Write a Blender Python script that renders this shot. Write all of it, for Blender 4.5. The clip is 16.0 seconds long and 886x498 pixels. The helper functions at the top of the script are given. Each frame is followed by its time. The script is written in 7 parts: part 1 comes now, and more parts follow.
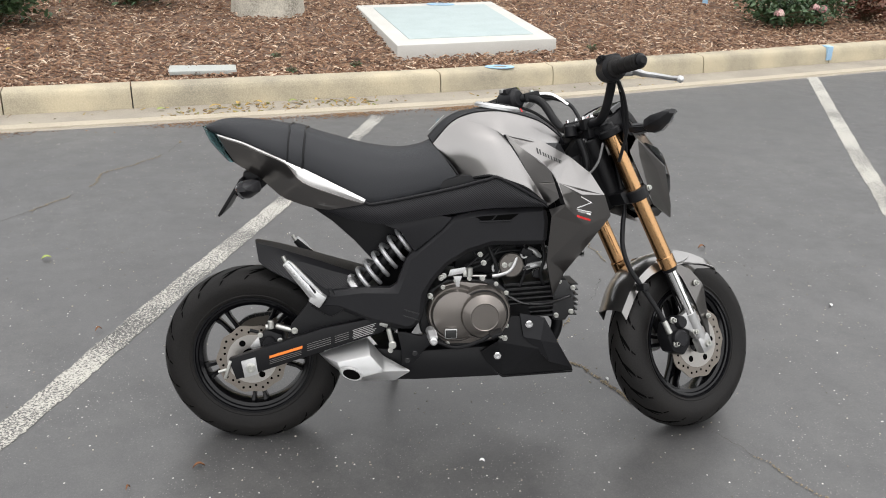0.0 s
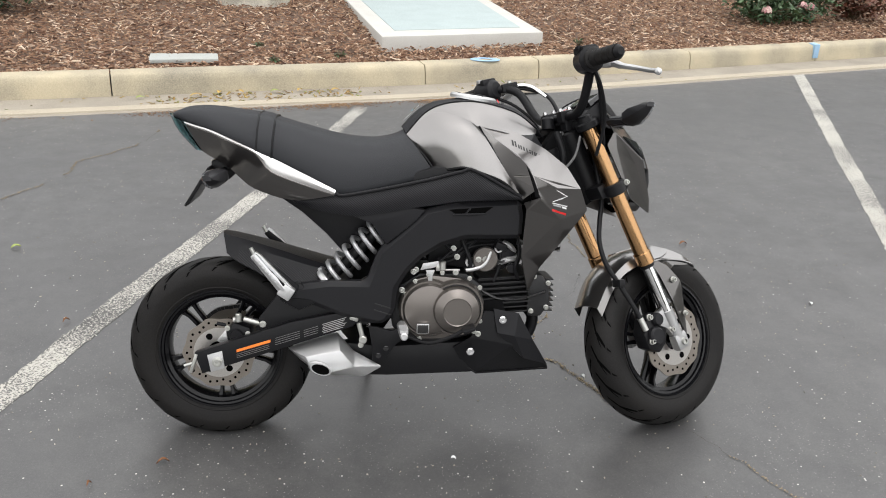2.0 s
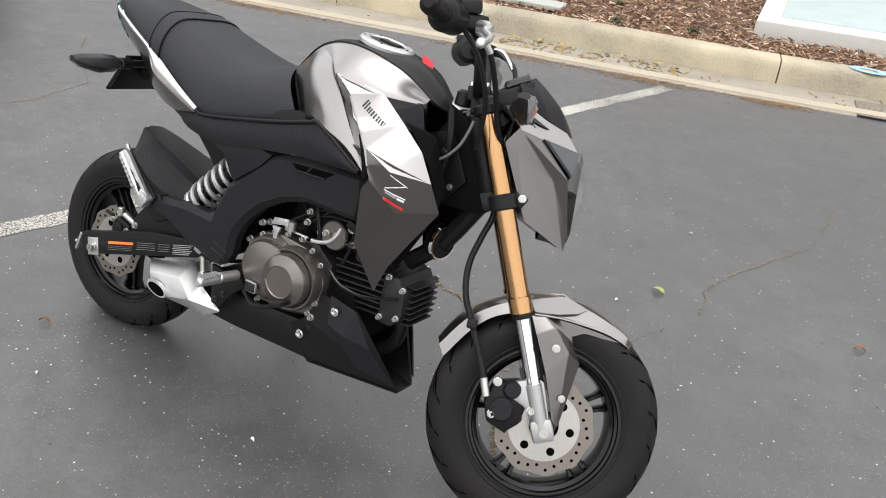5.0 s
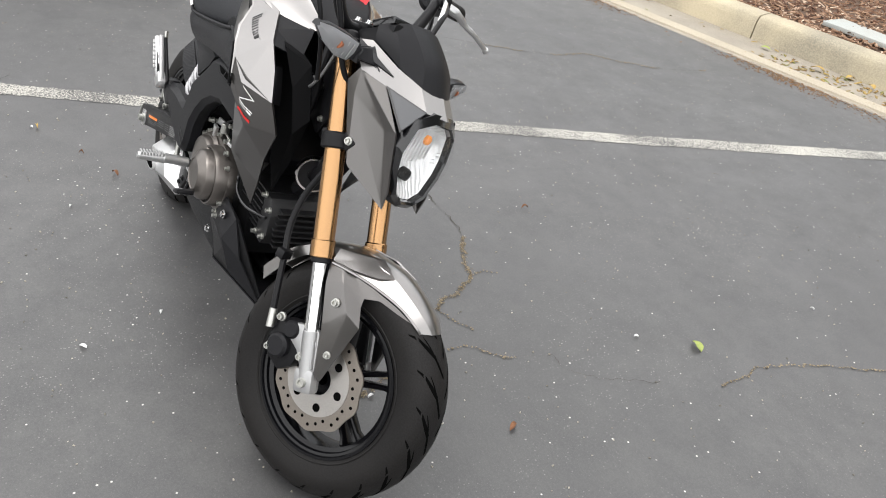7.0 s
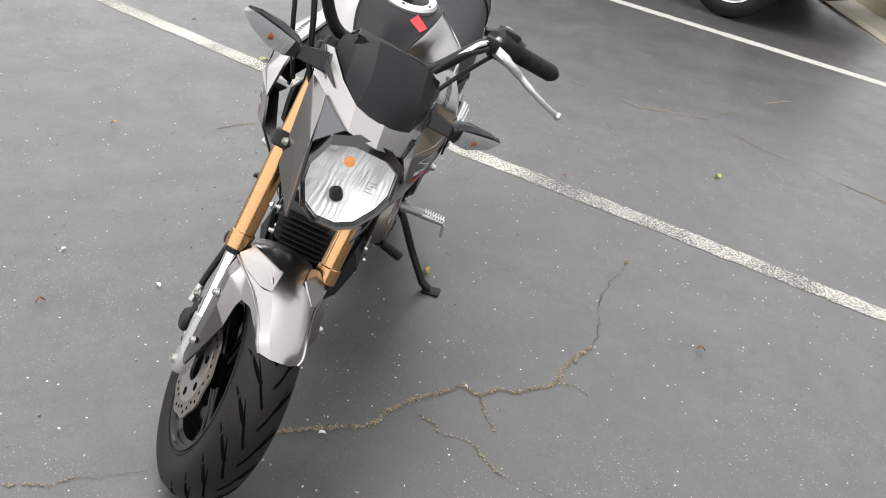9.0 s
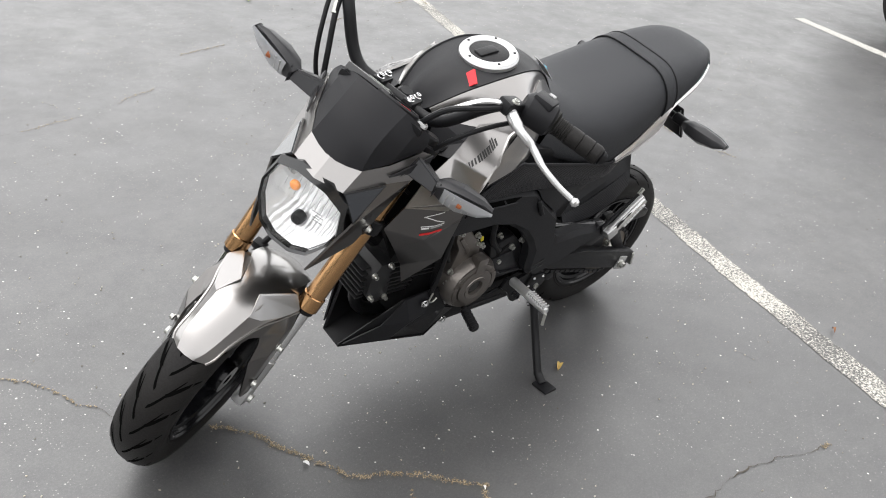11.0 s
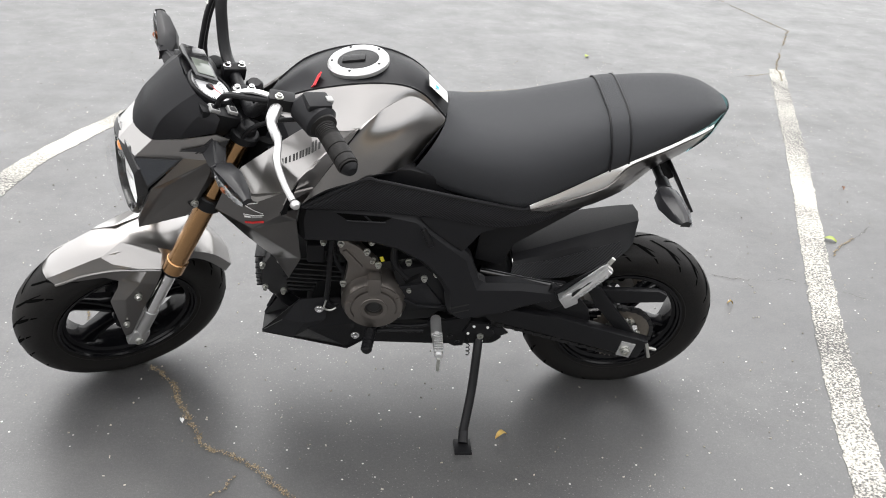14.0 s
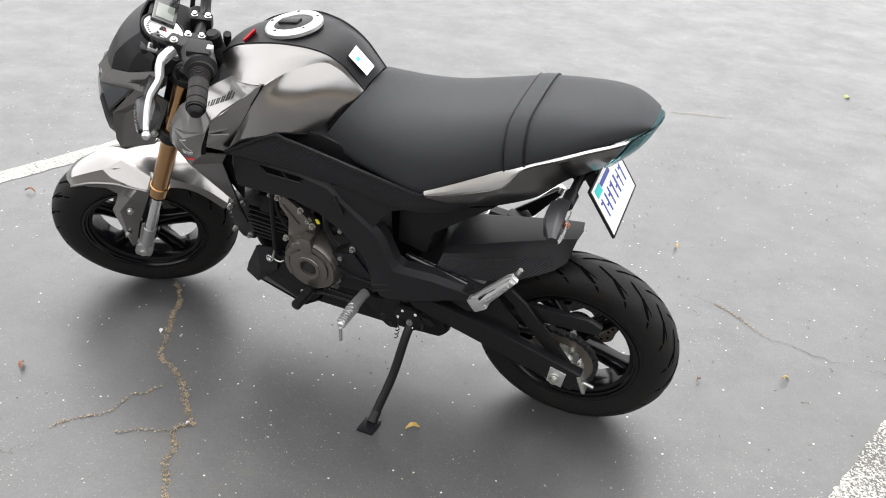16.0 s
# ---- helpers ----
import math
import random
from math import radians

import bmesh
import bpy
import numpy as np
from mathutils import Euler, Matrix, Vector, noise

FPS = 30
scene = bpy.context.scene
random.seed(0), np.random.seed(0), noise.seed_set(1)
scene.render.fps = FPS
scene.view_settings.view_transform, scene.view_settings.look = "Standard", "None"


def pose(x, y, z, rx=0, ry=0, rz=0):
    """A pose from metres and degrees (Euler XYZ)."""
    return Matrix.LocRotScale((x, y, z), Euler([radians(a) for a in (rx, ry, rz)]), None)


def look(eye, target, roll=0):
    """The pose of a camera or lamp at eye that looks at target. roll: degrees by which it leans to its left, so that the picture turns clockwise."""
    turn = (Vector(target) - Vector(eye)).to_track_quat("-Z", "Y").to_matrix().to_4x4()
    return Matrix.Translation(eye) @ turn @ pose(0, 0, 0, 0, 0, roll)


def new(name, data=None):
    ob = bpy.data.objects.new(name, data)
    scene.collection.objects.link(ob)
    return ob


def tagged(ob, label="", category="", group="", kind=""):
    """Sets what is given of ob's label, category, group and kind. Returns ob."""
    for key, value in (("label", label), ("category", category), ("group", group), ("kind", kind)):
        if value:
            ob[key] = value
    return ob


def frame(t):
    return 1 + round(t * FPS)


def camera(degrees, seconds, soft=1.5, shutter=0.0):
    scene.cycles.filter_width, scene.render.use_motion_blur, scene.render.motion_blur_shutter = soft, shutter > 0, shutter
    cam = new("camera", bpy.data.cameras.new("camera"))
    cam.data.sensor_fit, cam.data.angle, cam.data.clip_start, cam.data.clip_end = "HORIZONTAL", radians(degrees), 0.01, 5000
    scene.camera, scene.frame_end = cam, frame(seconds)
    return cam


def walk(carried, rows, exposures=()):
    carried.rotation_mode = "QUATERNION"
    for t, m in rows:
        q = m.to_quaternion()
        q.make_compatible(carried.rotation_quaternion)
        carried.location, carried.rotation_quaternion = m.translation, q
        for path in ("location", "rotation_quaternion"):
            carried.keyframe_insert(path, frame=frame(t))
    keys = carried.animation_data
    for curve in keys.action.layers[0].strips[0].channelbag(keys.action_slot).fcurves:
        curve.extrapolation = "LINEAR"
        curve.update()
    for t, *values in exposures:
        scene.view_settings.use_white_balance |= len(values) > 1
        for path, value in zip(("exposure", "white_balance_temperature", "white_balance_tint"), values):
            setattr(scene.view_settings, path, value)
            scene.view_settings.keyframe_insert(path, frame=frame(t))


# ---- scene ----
cam = camera(54.6, 16.0, soft=1.0)
PATH = [
    (0, (0.182, -2.011, 1.396), (0.472, -0.194, 0.611), 1.8),
    (0.5, (0.123, -2.052, 1.387), (0.44, -0.25, 0.578), 1.7),
    (1, (0.081, -2.068, 1.376), (0.405, -0.277, 0.545), 2.3),
    (1.5, (0.088, -2.066, 1.384), (0.432, -0.272, 0.569), 2.8),
    (2, (0.227, -1.975, 1.378), (0.544, -0.168, 0.581), 2.8),
    (2.5, (0.428, -1.832, 1.355), (0.683, -0.022, 0.543), 4.5),
    (3, (0.59, -1.811, 1.339), (0.733, 0.0, 0.504), 6.2),
    (3.5, (0.829, -1.828, 1.348), (0.81, -0.024, 0.486), 6.7),
    (3.7, (0.926, -1.788, 1.355), (0.818, 0.014, 0.492), 6.6),
    (5.8, (1.88, -1.066, 1.34), (0.819, 0.291, 0.324), 5.8),
    (6, (1.944, -0.97, 1.343), (0.819, 0.325, 0.315), 5.3),
    (6.5, (2.144, -0.791, 1.337), (0.893, 0.387, 0.313), 7.2),
    (7, (2.339, -0.62, 1.355), (0.949, 0.364, 0.307), 10.1),
    (7.5, (2.355, -0.335, 1.333), (0.799, 0.366, 0.29), 8.8),
    (8, (2.397, -0.064, 1.342), (0.746, 0.363, 0.298), 7.8),
    (8.5, (2.496, 0.2, 1.321), (0.793, 0.377, 0.287), 9.5),
    (9, (2.419, 0.449, 1.326), (0.699, 0.322, 0.314), 10.5),
    (9.2, (2.328, 0.546, 1.299), (0.613, 0.28, 0.305), 9.8),
    (11.3, (1.818, 1.309, 1.344), (0.628, 0.052, 0.342), 6.5),
    (11.5, (1.752, 1.332, 1.341), (0.613, 0.04, 0.325), 5.2),
    (12, (1.584, 1.476, 1.346), (0.584, 0.081, 0.32), 3.9),
    (12.5, (1.428, 1.644, 1.354), (0.598, 0.111, 0.373), 5.7),
    (13, (1.182, 1.676, 1.343), (0.518, 0.026, 0.429), 5.7),
    (13.5, (0.943, 1.711, 1.338), (0.488, -0.012, 0.429), 5.2),
    (14, (0.74, 1.793, 1.322), (0.45, 0.047, 0.39), 4.2),
    (14.5, (0.529, 1.865, 1.335), (0.416, 0.094, 0.412), 5.2),
    (15, (0.304, 1.75, 1.314), (0.423, -0.026, 0.402), 5.2),
    (15.5, (0.105, 1.687, 1.311), (0.453, -0.046, 0.375), 4.0),
    (16, (-0.157, 1.717, 1.314), (0.345, 0.034, 0.357), 4.7),
]
EXPOSURES = [(0, 0.98), (3.5, 1.00), (6, 1.12), (7, 1.16), (9, 1.29), (12.5, 1.47), (14.5, 1.52), (16, 1.64)]
walk(cam, [(t, look(eye, target, roll)) for t, eye, target, roll in PATH], EXPOSURES)

# ---- light: bright overcast sky with a wide veiled sun ----
world = bpy.data.worlds.new("sky_world")
scene.world = world
world.use_nodes = True
wn = world.node_tree
wn.nodes.clear()
w_out = wn.nodes.new("ShaderNodeOutputWorld")
w_bg = wn.nodes.new("ShaderNodeBackground")
w_sky = wn.nodes.new("ShaderNodeTexSky")
w_sky.sky_type = 'NISHITA'
w_sky.sun_disc = False
SUN_EL, SUN_AZ = radians(76), radians(158)
w_sky.sun_elevation, w_sky.sun_rotation = SUN_EL, SUN_AZ
w_sky.air_density, w_sky.dust_density, w_sky.ozone_density = 1.0, 3.0, 1.0
w_grey = wn.nodes.new("ShaderNodeHueSaturation")
w_grey.inputs["Saturation"].default_value = 0.15
wn.links.new(w_sky.outputs[0], w_grey.inputs["Color"])
w_bg.inputs["Strength"].default_value = 0.12
wn.links.new(w_grey.outputs[0], w_bg.inputs["Color"])
wn.links.new(w_bg.outputs[0], w_out.inputs["Surface"])

sun_data = bpy.data.lights.new("sun", 'SUN')
sun_data.energy, sun_data.angle, sun_data.color = 1.12, radians(168), (1.0, 0.97, 0.92)
sun = new("sun", sun_data)
# the sky's sun_rotation turns clockwise from +y, seen from above
sun_way = Vector((math.sin(SUN_AZ) * math.cos(SUN_EL), math.cos(SUN_AZ) * math.cos(SUN_EL), math.sin(SUN_EL)))
sun.matrix_world = look(sun_way * 30, (0, 0, 0))


# ---- materials ----
def material(name, colour, rough=0.6, metal=0.0, grain=0.0, grain_size=200.0, blotch=0.0, blotch_size=8.0, bump=0.0, coat=0.0, spec=0.5, tint=None):
    """A node material: a base colour with fine grain, large blotches and a fine relief, in object space metres."""
    m = bpy.data.materials.new(name)
    m.use_nodes = True
    nt = m.node_tree
    p = nt.nodes["Principled BSDF"]
    p.inputs["Base Color"].default_value = (*colour, 1)
    p.inputs["Roughness"].default_value = rough
    p.inputs["Metallic"].default_value = metal
    p.inputs["Specular IOR Level"].default_value = spec
    p.inputs["Coat Weight"].default_value = coat
    p.inputs["Coat Roughness"].default_value = 0.06
    co = nt.nodes.new("ShaderNodeTexCoord")

    def ramped(size, detail, amount, tint_to):
        n = nt.nodes.new("ShaderNodeTexNoise")
        n.inputs["Scale"].default_value, n.inputs["Detail"].default_value = size, detail
        nt.links.new(co.outputs["Object"], n.inputs["Vector"])
        r = nt.nodes.new("ShaderNodeMapRange")
        r.inputs[1].default_value, r.inputs[2].default_value = 0.3, 0.7
        nt.links.new(n.outputs[0], r.inputs[0])
        return n, r

    last = None
    for size, amount, tint_to in ((blotch_size, blotch, tint or tuple(c * 0.6 for c in colour)), (grain_size, grain, tuple(min(1, c * 1.5 + 0.01) for c in colour))):
        if amount <= 0:
            continue
        n, r = ramped(size, 4, amount, tint_to)
        r.inputs[3].default_value, r.inputs[4].default_value = 0, amount
        mx = nt.nodes.new("ShaderNodeMix")
        mx.data_type = 'RGBA'
        nt.links.new(r.outputs[0], mx.inputs[0])
        if last:
            nt.links.new(last, mx.inputs[6])
        else:
            mx.inputs[6].default_value = (*colour, 1)
        mx.inputs[7].default_value = (*tint_to, 1)
        last = mx.outputs[2]
    if last:
        nt.links.new(last, p.inputs["Base Color"])
    if bump > 0:
        n = nt.nodes.new("ShaderNodeTexNoise")
        n.inputs["Scale"].default_value, n.inputs["Detail"].default_value = grain_size, 3
        nt.links.new(co.outputs["Object"], n.inputs["Vector"])
        b = nt.nodes.new("ShaderNodeBump")
        b.inputs["Strength"].default_value, b.inputs["Distance"].default_value = 0.5, bump
        nt.links.new(n.outputs[0], b.inputs["Height"])
        nt.links.new(b.outputs[0], p.inputs["Normal"])
    return m


def asphalt_material():
    m = bpy.data.materials.new("asphalt")
    m.use_nodes = True
    nt = m.node_tree
    p = nt.nodes["Principled BSDF"]
    co = nt.nodes.new("ShaderNodeTexCoord")

    def noise_node(scale, detail=4.0, rough=0.55):
        n = nt.nodes.new("ShaderNodeTexNoise")
        n.inputs["Scale"].default_value, n.inputs["Detail"].default_value, n.inputs["Roughness"].default_value = scale, detail, rough
        nt.links.new(co.outputs["Object"], n.inputs["Vector"])
        return n

    def span(src, a, b, c, d):
        r = nt.nodes.new("ShaderNodeMapRange")
        for k, v in enumerate((a, b, c, d)):
            r.inputs[k + 1].default_value = v
        nt.links.new(src, r.inputs[0])
        return r.outputs[0]

    def blend(fac, a, b):
        x = nt.nodes.new("ShaderNodeMix")
        x.data_type = 'RGBA'
        nt.links.new(fac, x.inputs[0])
        for k, v in ((6, a), (7, b)):
            if isinstance(v, tuple):
                x.inputs[k].default_value = (*v, 1)
            else:
                nt.links.new(v, x.inputs[k])
        return x.outputs[2]

    big = span(noise_node(0.7, 5).outputs[0], 0.35, 0.65, 0, 1)
    mid = span(noise_node(7, 10, 0.84).outputs[0], 0.42, 0.60, 0, 1.0)
    fine = noise_node(330, 3, 0.75)
    grit = span(noise_node(150, 2, 0.6).outputs[0], 0.38, 0.62, 0, 1)
    c = blend(big, (0.050, 0.0495, 0.050), (0.076, 0.075, 0.0735))
    c = blend(mid, c, (0.044, 0.0435, 0.045))
    c = blend(span(grit, 0.0, 0.5, 0.25, 0), c, (0.036, 0.036, 0.037))
    c = blend(span(grit, 0.5, 1.0, 0, 0.12), c, (0.13, 0.128, 0.124))
    c = blend(span(fine.outputs[0], 0.52, 0.66, 0, 0.35), c, (0.15, 0.147, 0.14))
    v = nt.nodes.new("ShaderNodeTexVoronoi")
    v.inputs["Scale"].default_value = 120
    nt.links.new(co.outputs["Object"], v.inputs["Vector"])
    specks = span(v.outputs["Distance"], 0.12, 0.24, 1, 0)
    sel = nt.nodes.new("ShaderNodeSeparateColor")
    nt.links.new(v.outputs["Color"], sel.inputs[0])
    few = span(sel.outputs[0], 0.42, 0.78, 0, 1)
    patchy = span(noise_node(1.9, 4).outputs[0], 0.42, 0.64, 0.05, 1)
    mul = nt.nodes.new("ShaderNodeMath")
    mul.operation = 'MULTIPLY'
    nt.links.new(specks, mul.inputs[0])
    nt.links.new(few, mul.inputs[1])
    mul2 = nt.nodes.new("ShaderNodeMath")
    mul2.operation = 'MULTIPLY'
    nt.links.new(mul.outputs[0], mul2.inputs[0])
    nt.links.new(patchy, mul2.inputs[1])
    c = blend(mul2.outputs[0], c, (0.30, 0.295, 0.275))
    v2 = nt.nodes.new("ShaderNodeTexVoronoi")
    v2.inputs["Scale"].default_value = 42
    nt.links.new(co.outputs["Object"], v2.inputs["Vector"])
    sel2 = nt.nodes.new("ShaderNodeSeparateColor")
    nt.links.new(v2.outputs["Color"], sel2.inputs[0])
    mul3 = nt.nodes.new("ShaderNodeMath")
    mul3.operation = 'MULTIPLY'
    nt.links.new(span(v2.outputs["Distance"], 0.06, 0.13, 1, 0), mul3.inputs[0])
    nt.links.new(span(sel2.outputs[0], 0.74, 0.82, 0, 1), mul3.inputs[1])
    c = blend(mul3.outputs[0], c, (0.70, 0.69, 0.64))
    nt.links.new(c, p.inputs["Base Color"])
    nt.links.new(span(noise_node(3.2, 9, 0.74).outputs[0], 0.36, 0.64, 0.34, 0.50), p.inputs["Roughness"])
    p.inputs["Specular IOR Level"].default_value = 1.0
    b = nt.nodes.new("ShaderNodeBump")
    b.inputs["Strength"].default_value, b.inputs["Distance"].default_value = 0.15, 0.0005
    nt.links.new(fine.outputs[0], b.inputs["Height"])
    nt.links.new(b.outputs[0], p.inputs["Normal"])
    return m


ASPHALT = asphalt_material()
CONCRETE = material("kerb_concrete", (0.49, 0.425, 0.30), 0.9, grain=0.3, grain_size=120, blotch=0.85, blotch_size=2.6, bump=0.004, tint=(0.17, 0.16, 0.135))
GUTTER = material("gutter_concrete", (0.30, 0.27, 0.22), 0.9, grain=0.5, grain_size=160, blotch=0.8, blotch_size=3, bump=0.003, tint=(0.16, 0.14, 0.12))
LIP = material("gutter_lip_concrete", (0.38, 0.335, 0.26), 0.9, grain=0.5, grain_size=160, blotch=0.6, blotch_size=4, bump=0.003, tint=(0.30, 0.26, 0.2))
SLABC = material("slab_concrete", (0.50, 0.49, 0.46), 0.85, grain=0.4, grain_size=220, blotch=0.5, blotch_size=4, bump=0.002, tint=(0.38, 0.37, 0.34))
SLABLID = material("polymer_lid", (0.36, 0.42, 0.42), 0.8, grain=0.4, grain_size=260, blotch=0.5, blotch_size=5, bump=0.002, tint=(0.28, 0.33, 0.33))
MULCHSOIL = material("mulch_soil", (0.12, 0.075, 0.05), 0.95, grain=0.8, grain_size=90, blotch=0.7, blotch_size=12, bump=0.02, tint=(0.05, 0.03, 0.02))

PAINT = material("graphite_metallic_paint", (0.30, 0.288, 0.281), 0.28, metal=1.0, grain=0.25, grain_size=1500, coat=1.0)
# the same graphite paint, lightened for a facet turned to the sky
LITPAINT = material("lit_graphite_paint", (0.34, 0.325, 0.315), 0.30, metal=1.0, grain=0.25, grain_size=1500, coat=0.8)
SMOKED = material("smoked_dark_gloss", (0.022, 0.025, 0.031), 0.10, spec=0.5, coat=1.0)
# the same graphite paint, darkened for panels that lie in shade
SHADEPAINT = material("shaded_graphite_paint", (0.120, 0.113, 0.109), 0.28, metal=0.95, grain=0.25, grain_size=1500, coat=0.8)
SILVER = material("silver_metallic_paint", (0.62, 0.61, 0.60), 0.34, metal=0.75, grain=0.2, grain_size=1500, coat=0.7)
BLACKP = material("black_plastic", (0.0068, 0.0068, 0.0078), 0.36, grain=0.3, grain_size=900, bump=0.0004, spec=0.20)
DARKP = material("matte_dark_grey_plastic", (0.0112, 0.0112, 0.0128), 0.43, grain=0.3, grain_size=900, bump=0.0003, spec=0.18)
GLOSSB = material("gloss_black_paint", (0.008, 0.008, 0.009), 0.18, coat=0.5)
WHEELB = material("wheel_black_enamel", (0.004, 0.004, 0.005), 0.16, spec=0.30)
VINYL = material("seat_vinyl", (0.0235, 0.0245, 0.0275), 0.55, grain=0.4, grain_size=1200, bump=0.0012, spec=0.24)
RUBBER = material("tyre_rubber", (0.0085, 0.008, 0.008), 0.5, grain=0.4, grain_size=300, blotch=0.5, blotch_size=12, bump=0.0008, tint=(0.0145, 0.0128, 0.0112), spec=0.17)
# black plastic made darker and duller, with the shade of recesses in it
SHADEBLK = material("shaded_black_plastic", (0.004, 0.004, 0.0045), 0.75, spec=0.12)
GROOVE = material("tread_groove", (0.002, 0.002, 0.002), 1.0, spec=0.05)
GOLD = material("gold_anodised", (0.46, 0.27, 0.13), 0.22, metal=1.0, grain=0.2, grain_size=900)
CHROME = material("polished_steel", (0.75, 0.75, 0.75), 0.10, metal=1.0)
ALU = material("cast_aluminium", (0.56, 0.56, 0.56), 0.38, metal=0.85, grain=0.3, grain_size=700, bump=0.0004)
FORKALU = material("grey_cast_fork_foot", (0.40, 0.40, 0.40), 0.42, metal=0.8, grain=0.3, grain_size=700)
ZINC = material("zinc_bolt", (0.52, 0.52, 0.49), 0.35, metal=0.9)
ENGCOV = material("bronze_grey_engine_cover", (0.165, 0.150, 0.138), 0.33, metal=0.8, grain=0.3, grain_size=900)
ENGBLK = material("black_engine_paint", (0.012, 0.012, 0.013), 0.45, metal=0.2, grain=0.4, grain_size=400, bump=0.0006)
DISC = material("brushed_disc_steel", (0.42, 0.40, 0.38), 0.35, metal=0.95, grain=0.4, grain_size=500)
DISCW = material("worn_disc_track", (0.22, 0.195, 0.17), 0.45, metal=0.85, grain=0.4, grain_size=500)
WHITE = material("white_print", (0.75, 0.75, 0.74), 0.5)
PRINT = material("grey_print", (0.34, 0.34, 0.34), 0.55)
DIMPRINT = material("dim_print", (0.15, 0.15, 0.15), 0.55)
BLACKPR = material("black_print", (0.012, 0.012, 0.012), 0.4)
REDPR = material("red_print", (0.55, 0.02, 0.02), 0.4)
ORANGE = material("orange_print", (0.85, 0.22, 0.03), 0.45)
BLUEPR = material("blue_print", (0.03, 0.05, 0.3), 0.5)
TEAL = material("teal_print", (0.0, 0.5, 0.5), 0.5)
REDTAG = material("red_key_tag", (0.70, 0.03, 0.04), 0.45)
AMBER = material("amber_bulb_image", (0.9, 0.28, 0.02), 0.3)
GREYGLOSS = material("dark_grey_lamp_plastic", (0.016, 0.016, 0.018), 0.34, spec=0.35)
SPRING = material("spring_grey_steel", (0.42, 0.42, 0.43), 0.32, metal=0.6)


def carbon_material():
    m = bpy.data.materials.new("carbon_pattern_plastic")
    m.use_nodes = True
    nt = m.node_tree
    p = nt.nodes["Principled BSDF"]
    co = nt.nodes.new("ShaderNodeTexCoord")
    mp = nt.nodes.new("ShaderNodeMapping")
    mp.inputs["Rotation"].default_value = (0, radians(50), 0)
    nt.links.new(co.outputs["Object"], mp.inputs["Vector"])
    wv = nt.nodes.new("ShaderNodeTexWave")
    wv.bands_direction = 'X'
    wv.inputs["Scale"].default_value = 75
    nt.links.new(mp.outputs[0], wv.inputs["Vector"])
    mx = nt.nodes.new("ShaderNodeMix")
    mx.data_type = 'RGBA'
    mx.inputs[6].default_value, mx.inputs[7].default_value = (0.002, 0.002, 0.003, 1), (0.026, 0.026, 0.029, 1)
    nt.links.new(wv.outputs["Fac"], mx.inputs[0])
    nt.links.new(mx.outputs[2], p.inputs["Base Color"])
    p.inputs["Roughness"].default_value = 0.4
    p.inputs["Specular IOR Level"].default_value = 0.2
    b = nt.nodes.new("ShaderNodeBump")
    b.inputs["Strength"].default_value, b.inputs["Distance"].default_value = 0.5, 0.001
    nt.links.new(wv.outputs["Fac"], b.inputs["Height"])
    nt.links.new(b.outputs[0], p.inputs["Normal"])
    return m


CARBON = carbon_material()


def glass_material(name, colour, rough=0.03):
    m = bpy.data.materials.new(name)
    m.use_nodes = True
    p = m.node_tree.nodes["Principled BSDF"]
    p.inputs["Base Color"].default_value = (*colour, 1)
    p.inputs["Transmission Weight"].default_value = 1.0
    p.inputs["Roughness"].default_value = rough
    p.inputs["IOR"].default_value = 1.25
    return m




def thin_lens_material():
    """Thin clear plastic: mostly see-through, with a faint mirror gloss."""
    m = bpy.data.materials.new("clear_lens")
    m.use_nodes = True
    nt = m.node_tree
    nt.nodes.clear()
    out = nt.nodes.new("ShaderNodeOutputMaterial")
    tr = nt.nodes.new("ShaderNodeBsdfTransparent")
    gl = nt.nodes.new("ShaderNodeBsdfGlossy")
    gl.inputs["Roughness"].default_value = 0.03
    mx = nt.nodes.new("ShaderNodeMixShader")
    mx.inputs[0].default_value = 0.07
    nt.links.new(tr.outputs[0], mx.inputs[1])
    nt.links.new(gl.outputs[0], mx.inputs[2])
    nt.links.new(mx.outputs[0], out.inputs["Surface"])
    return m


CLEAR = thin_lens_material()
TEALGLASS = glass_material("smoked_teal_lens", (0.25, 0.45, 0.47), 0.08)

def reflector_material():
    """Bright silvered plastic pressed into fine upright flutes."""
    m = material("silvered_reflector", (0.97, 0.975, 0.98), 0.16, metal=0.28, coat=0.5)
    nt = m.node_tree
    co = nt.nodes.new("ShaderNodeTexCoord")
    wv = nt.nodes.new("ShaderNodeTexWave")
    wv.bands_direction = 'Y'
    wv.inputs["Scale"].default_value, wv.inputs["Distortion"].default_value = 34, 5.0
    nt.links.new(co.outputs["Object"], wv.inputs["Vector"])
    b = nt.nodes.new("ShaderNodeBump")
    b.inputs["Strength"].default_value, b.inputs["Distance"].default_value = 0.6, 0.0018
    nt.links.new(wv.outputs["Fac"], b.inputs["Height"])
    nt.links.new(b.outputs[0], nt.nodes["Principled BSDF"].inputs["Normal"])
    return m


REFLECTOR = reflector_material()

BLUEPAINT = material("blue_paint", (0.27, 0.44, 0.62), 0.8, grain=0.4, grain_size=200, blotch=0.6, blotch_size=30, tint=(0.3, 0.4, 0.5))
IRON = material("cast_iron", (0.14, 0.10, 0.08), 0.8, metal=0.3, grain=0.5, grain_size=150, blotch=0.6, blotch_size=20, bump=0.002)


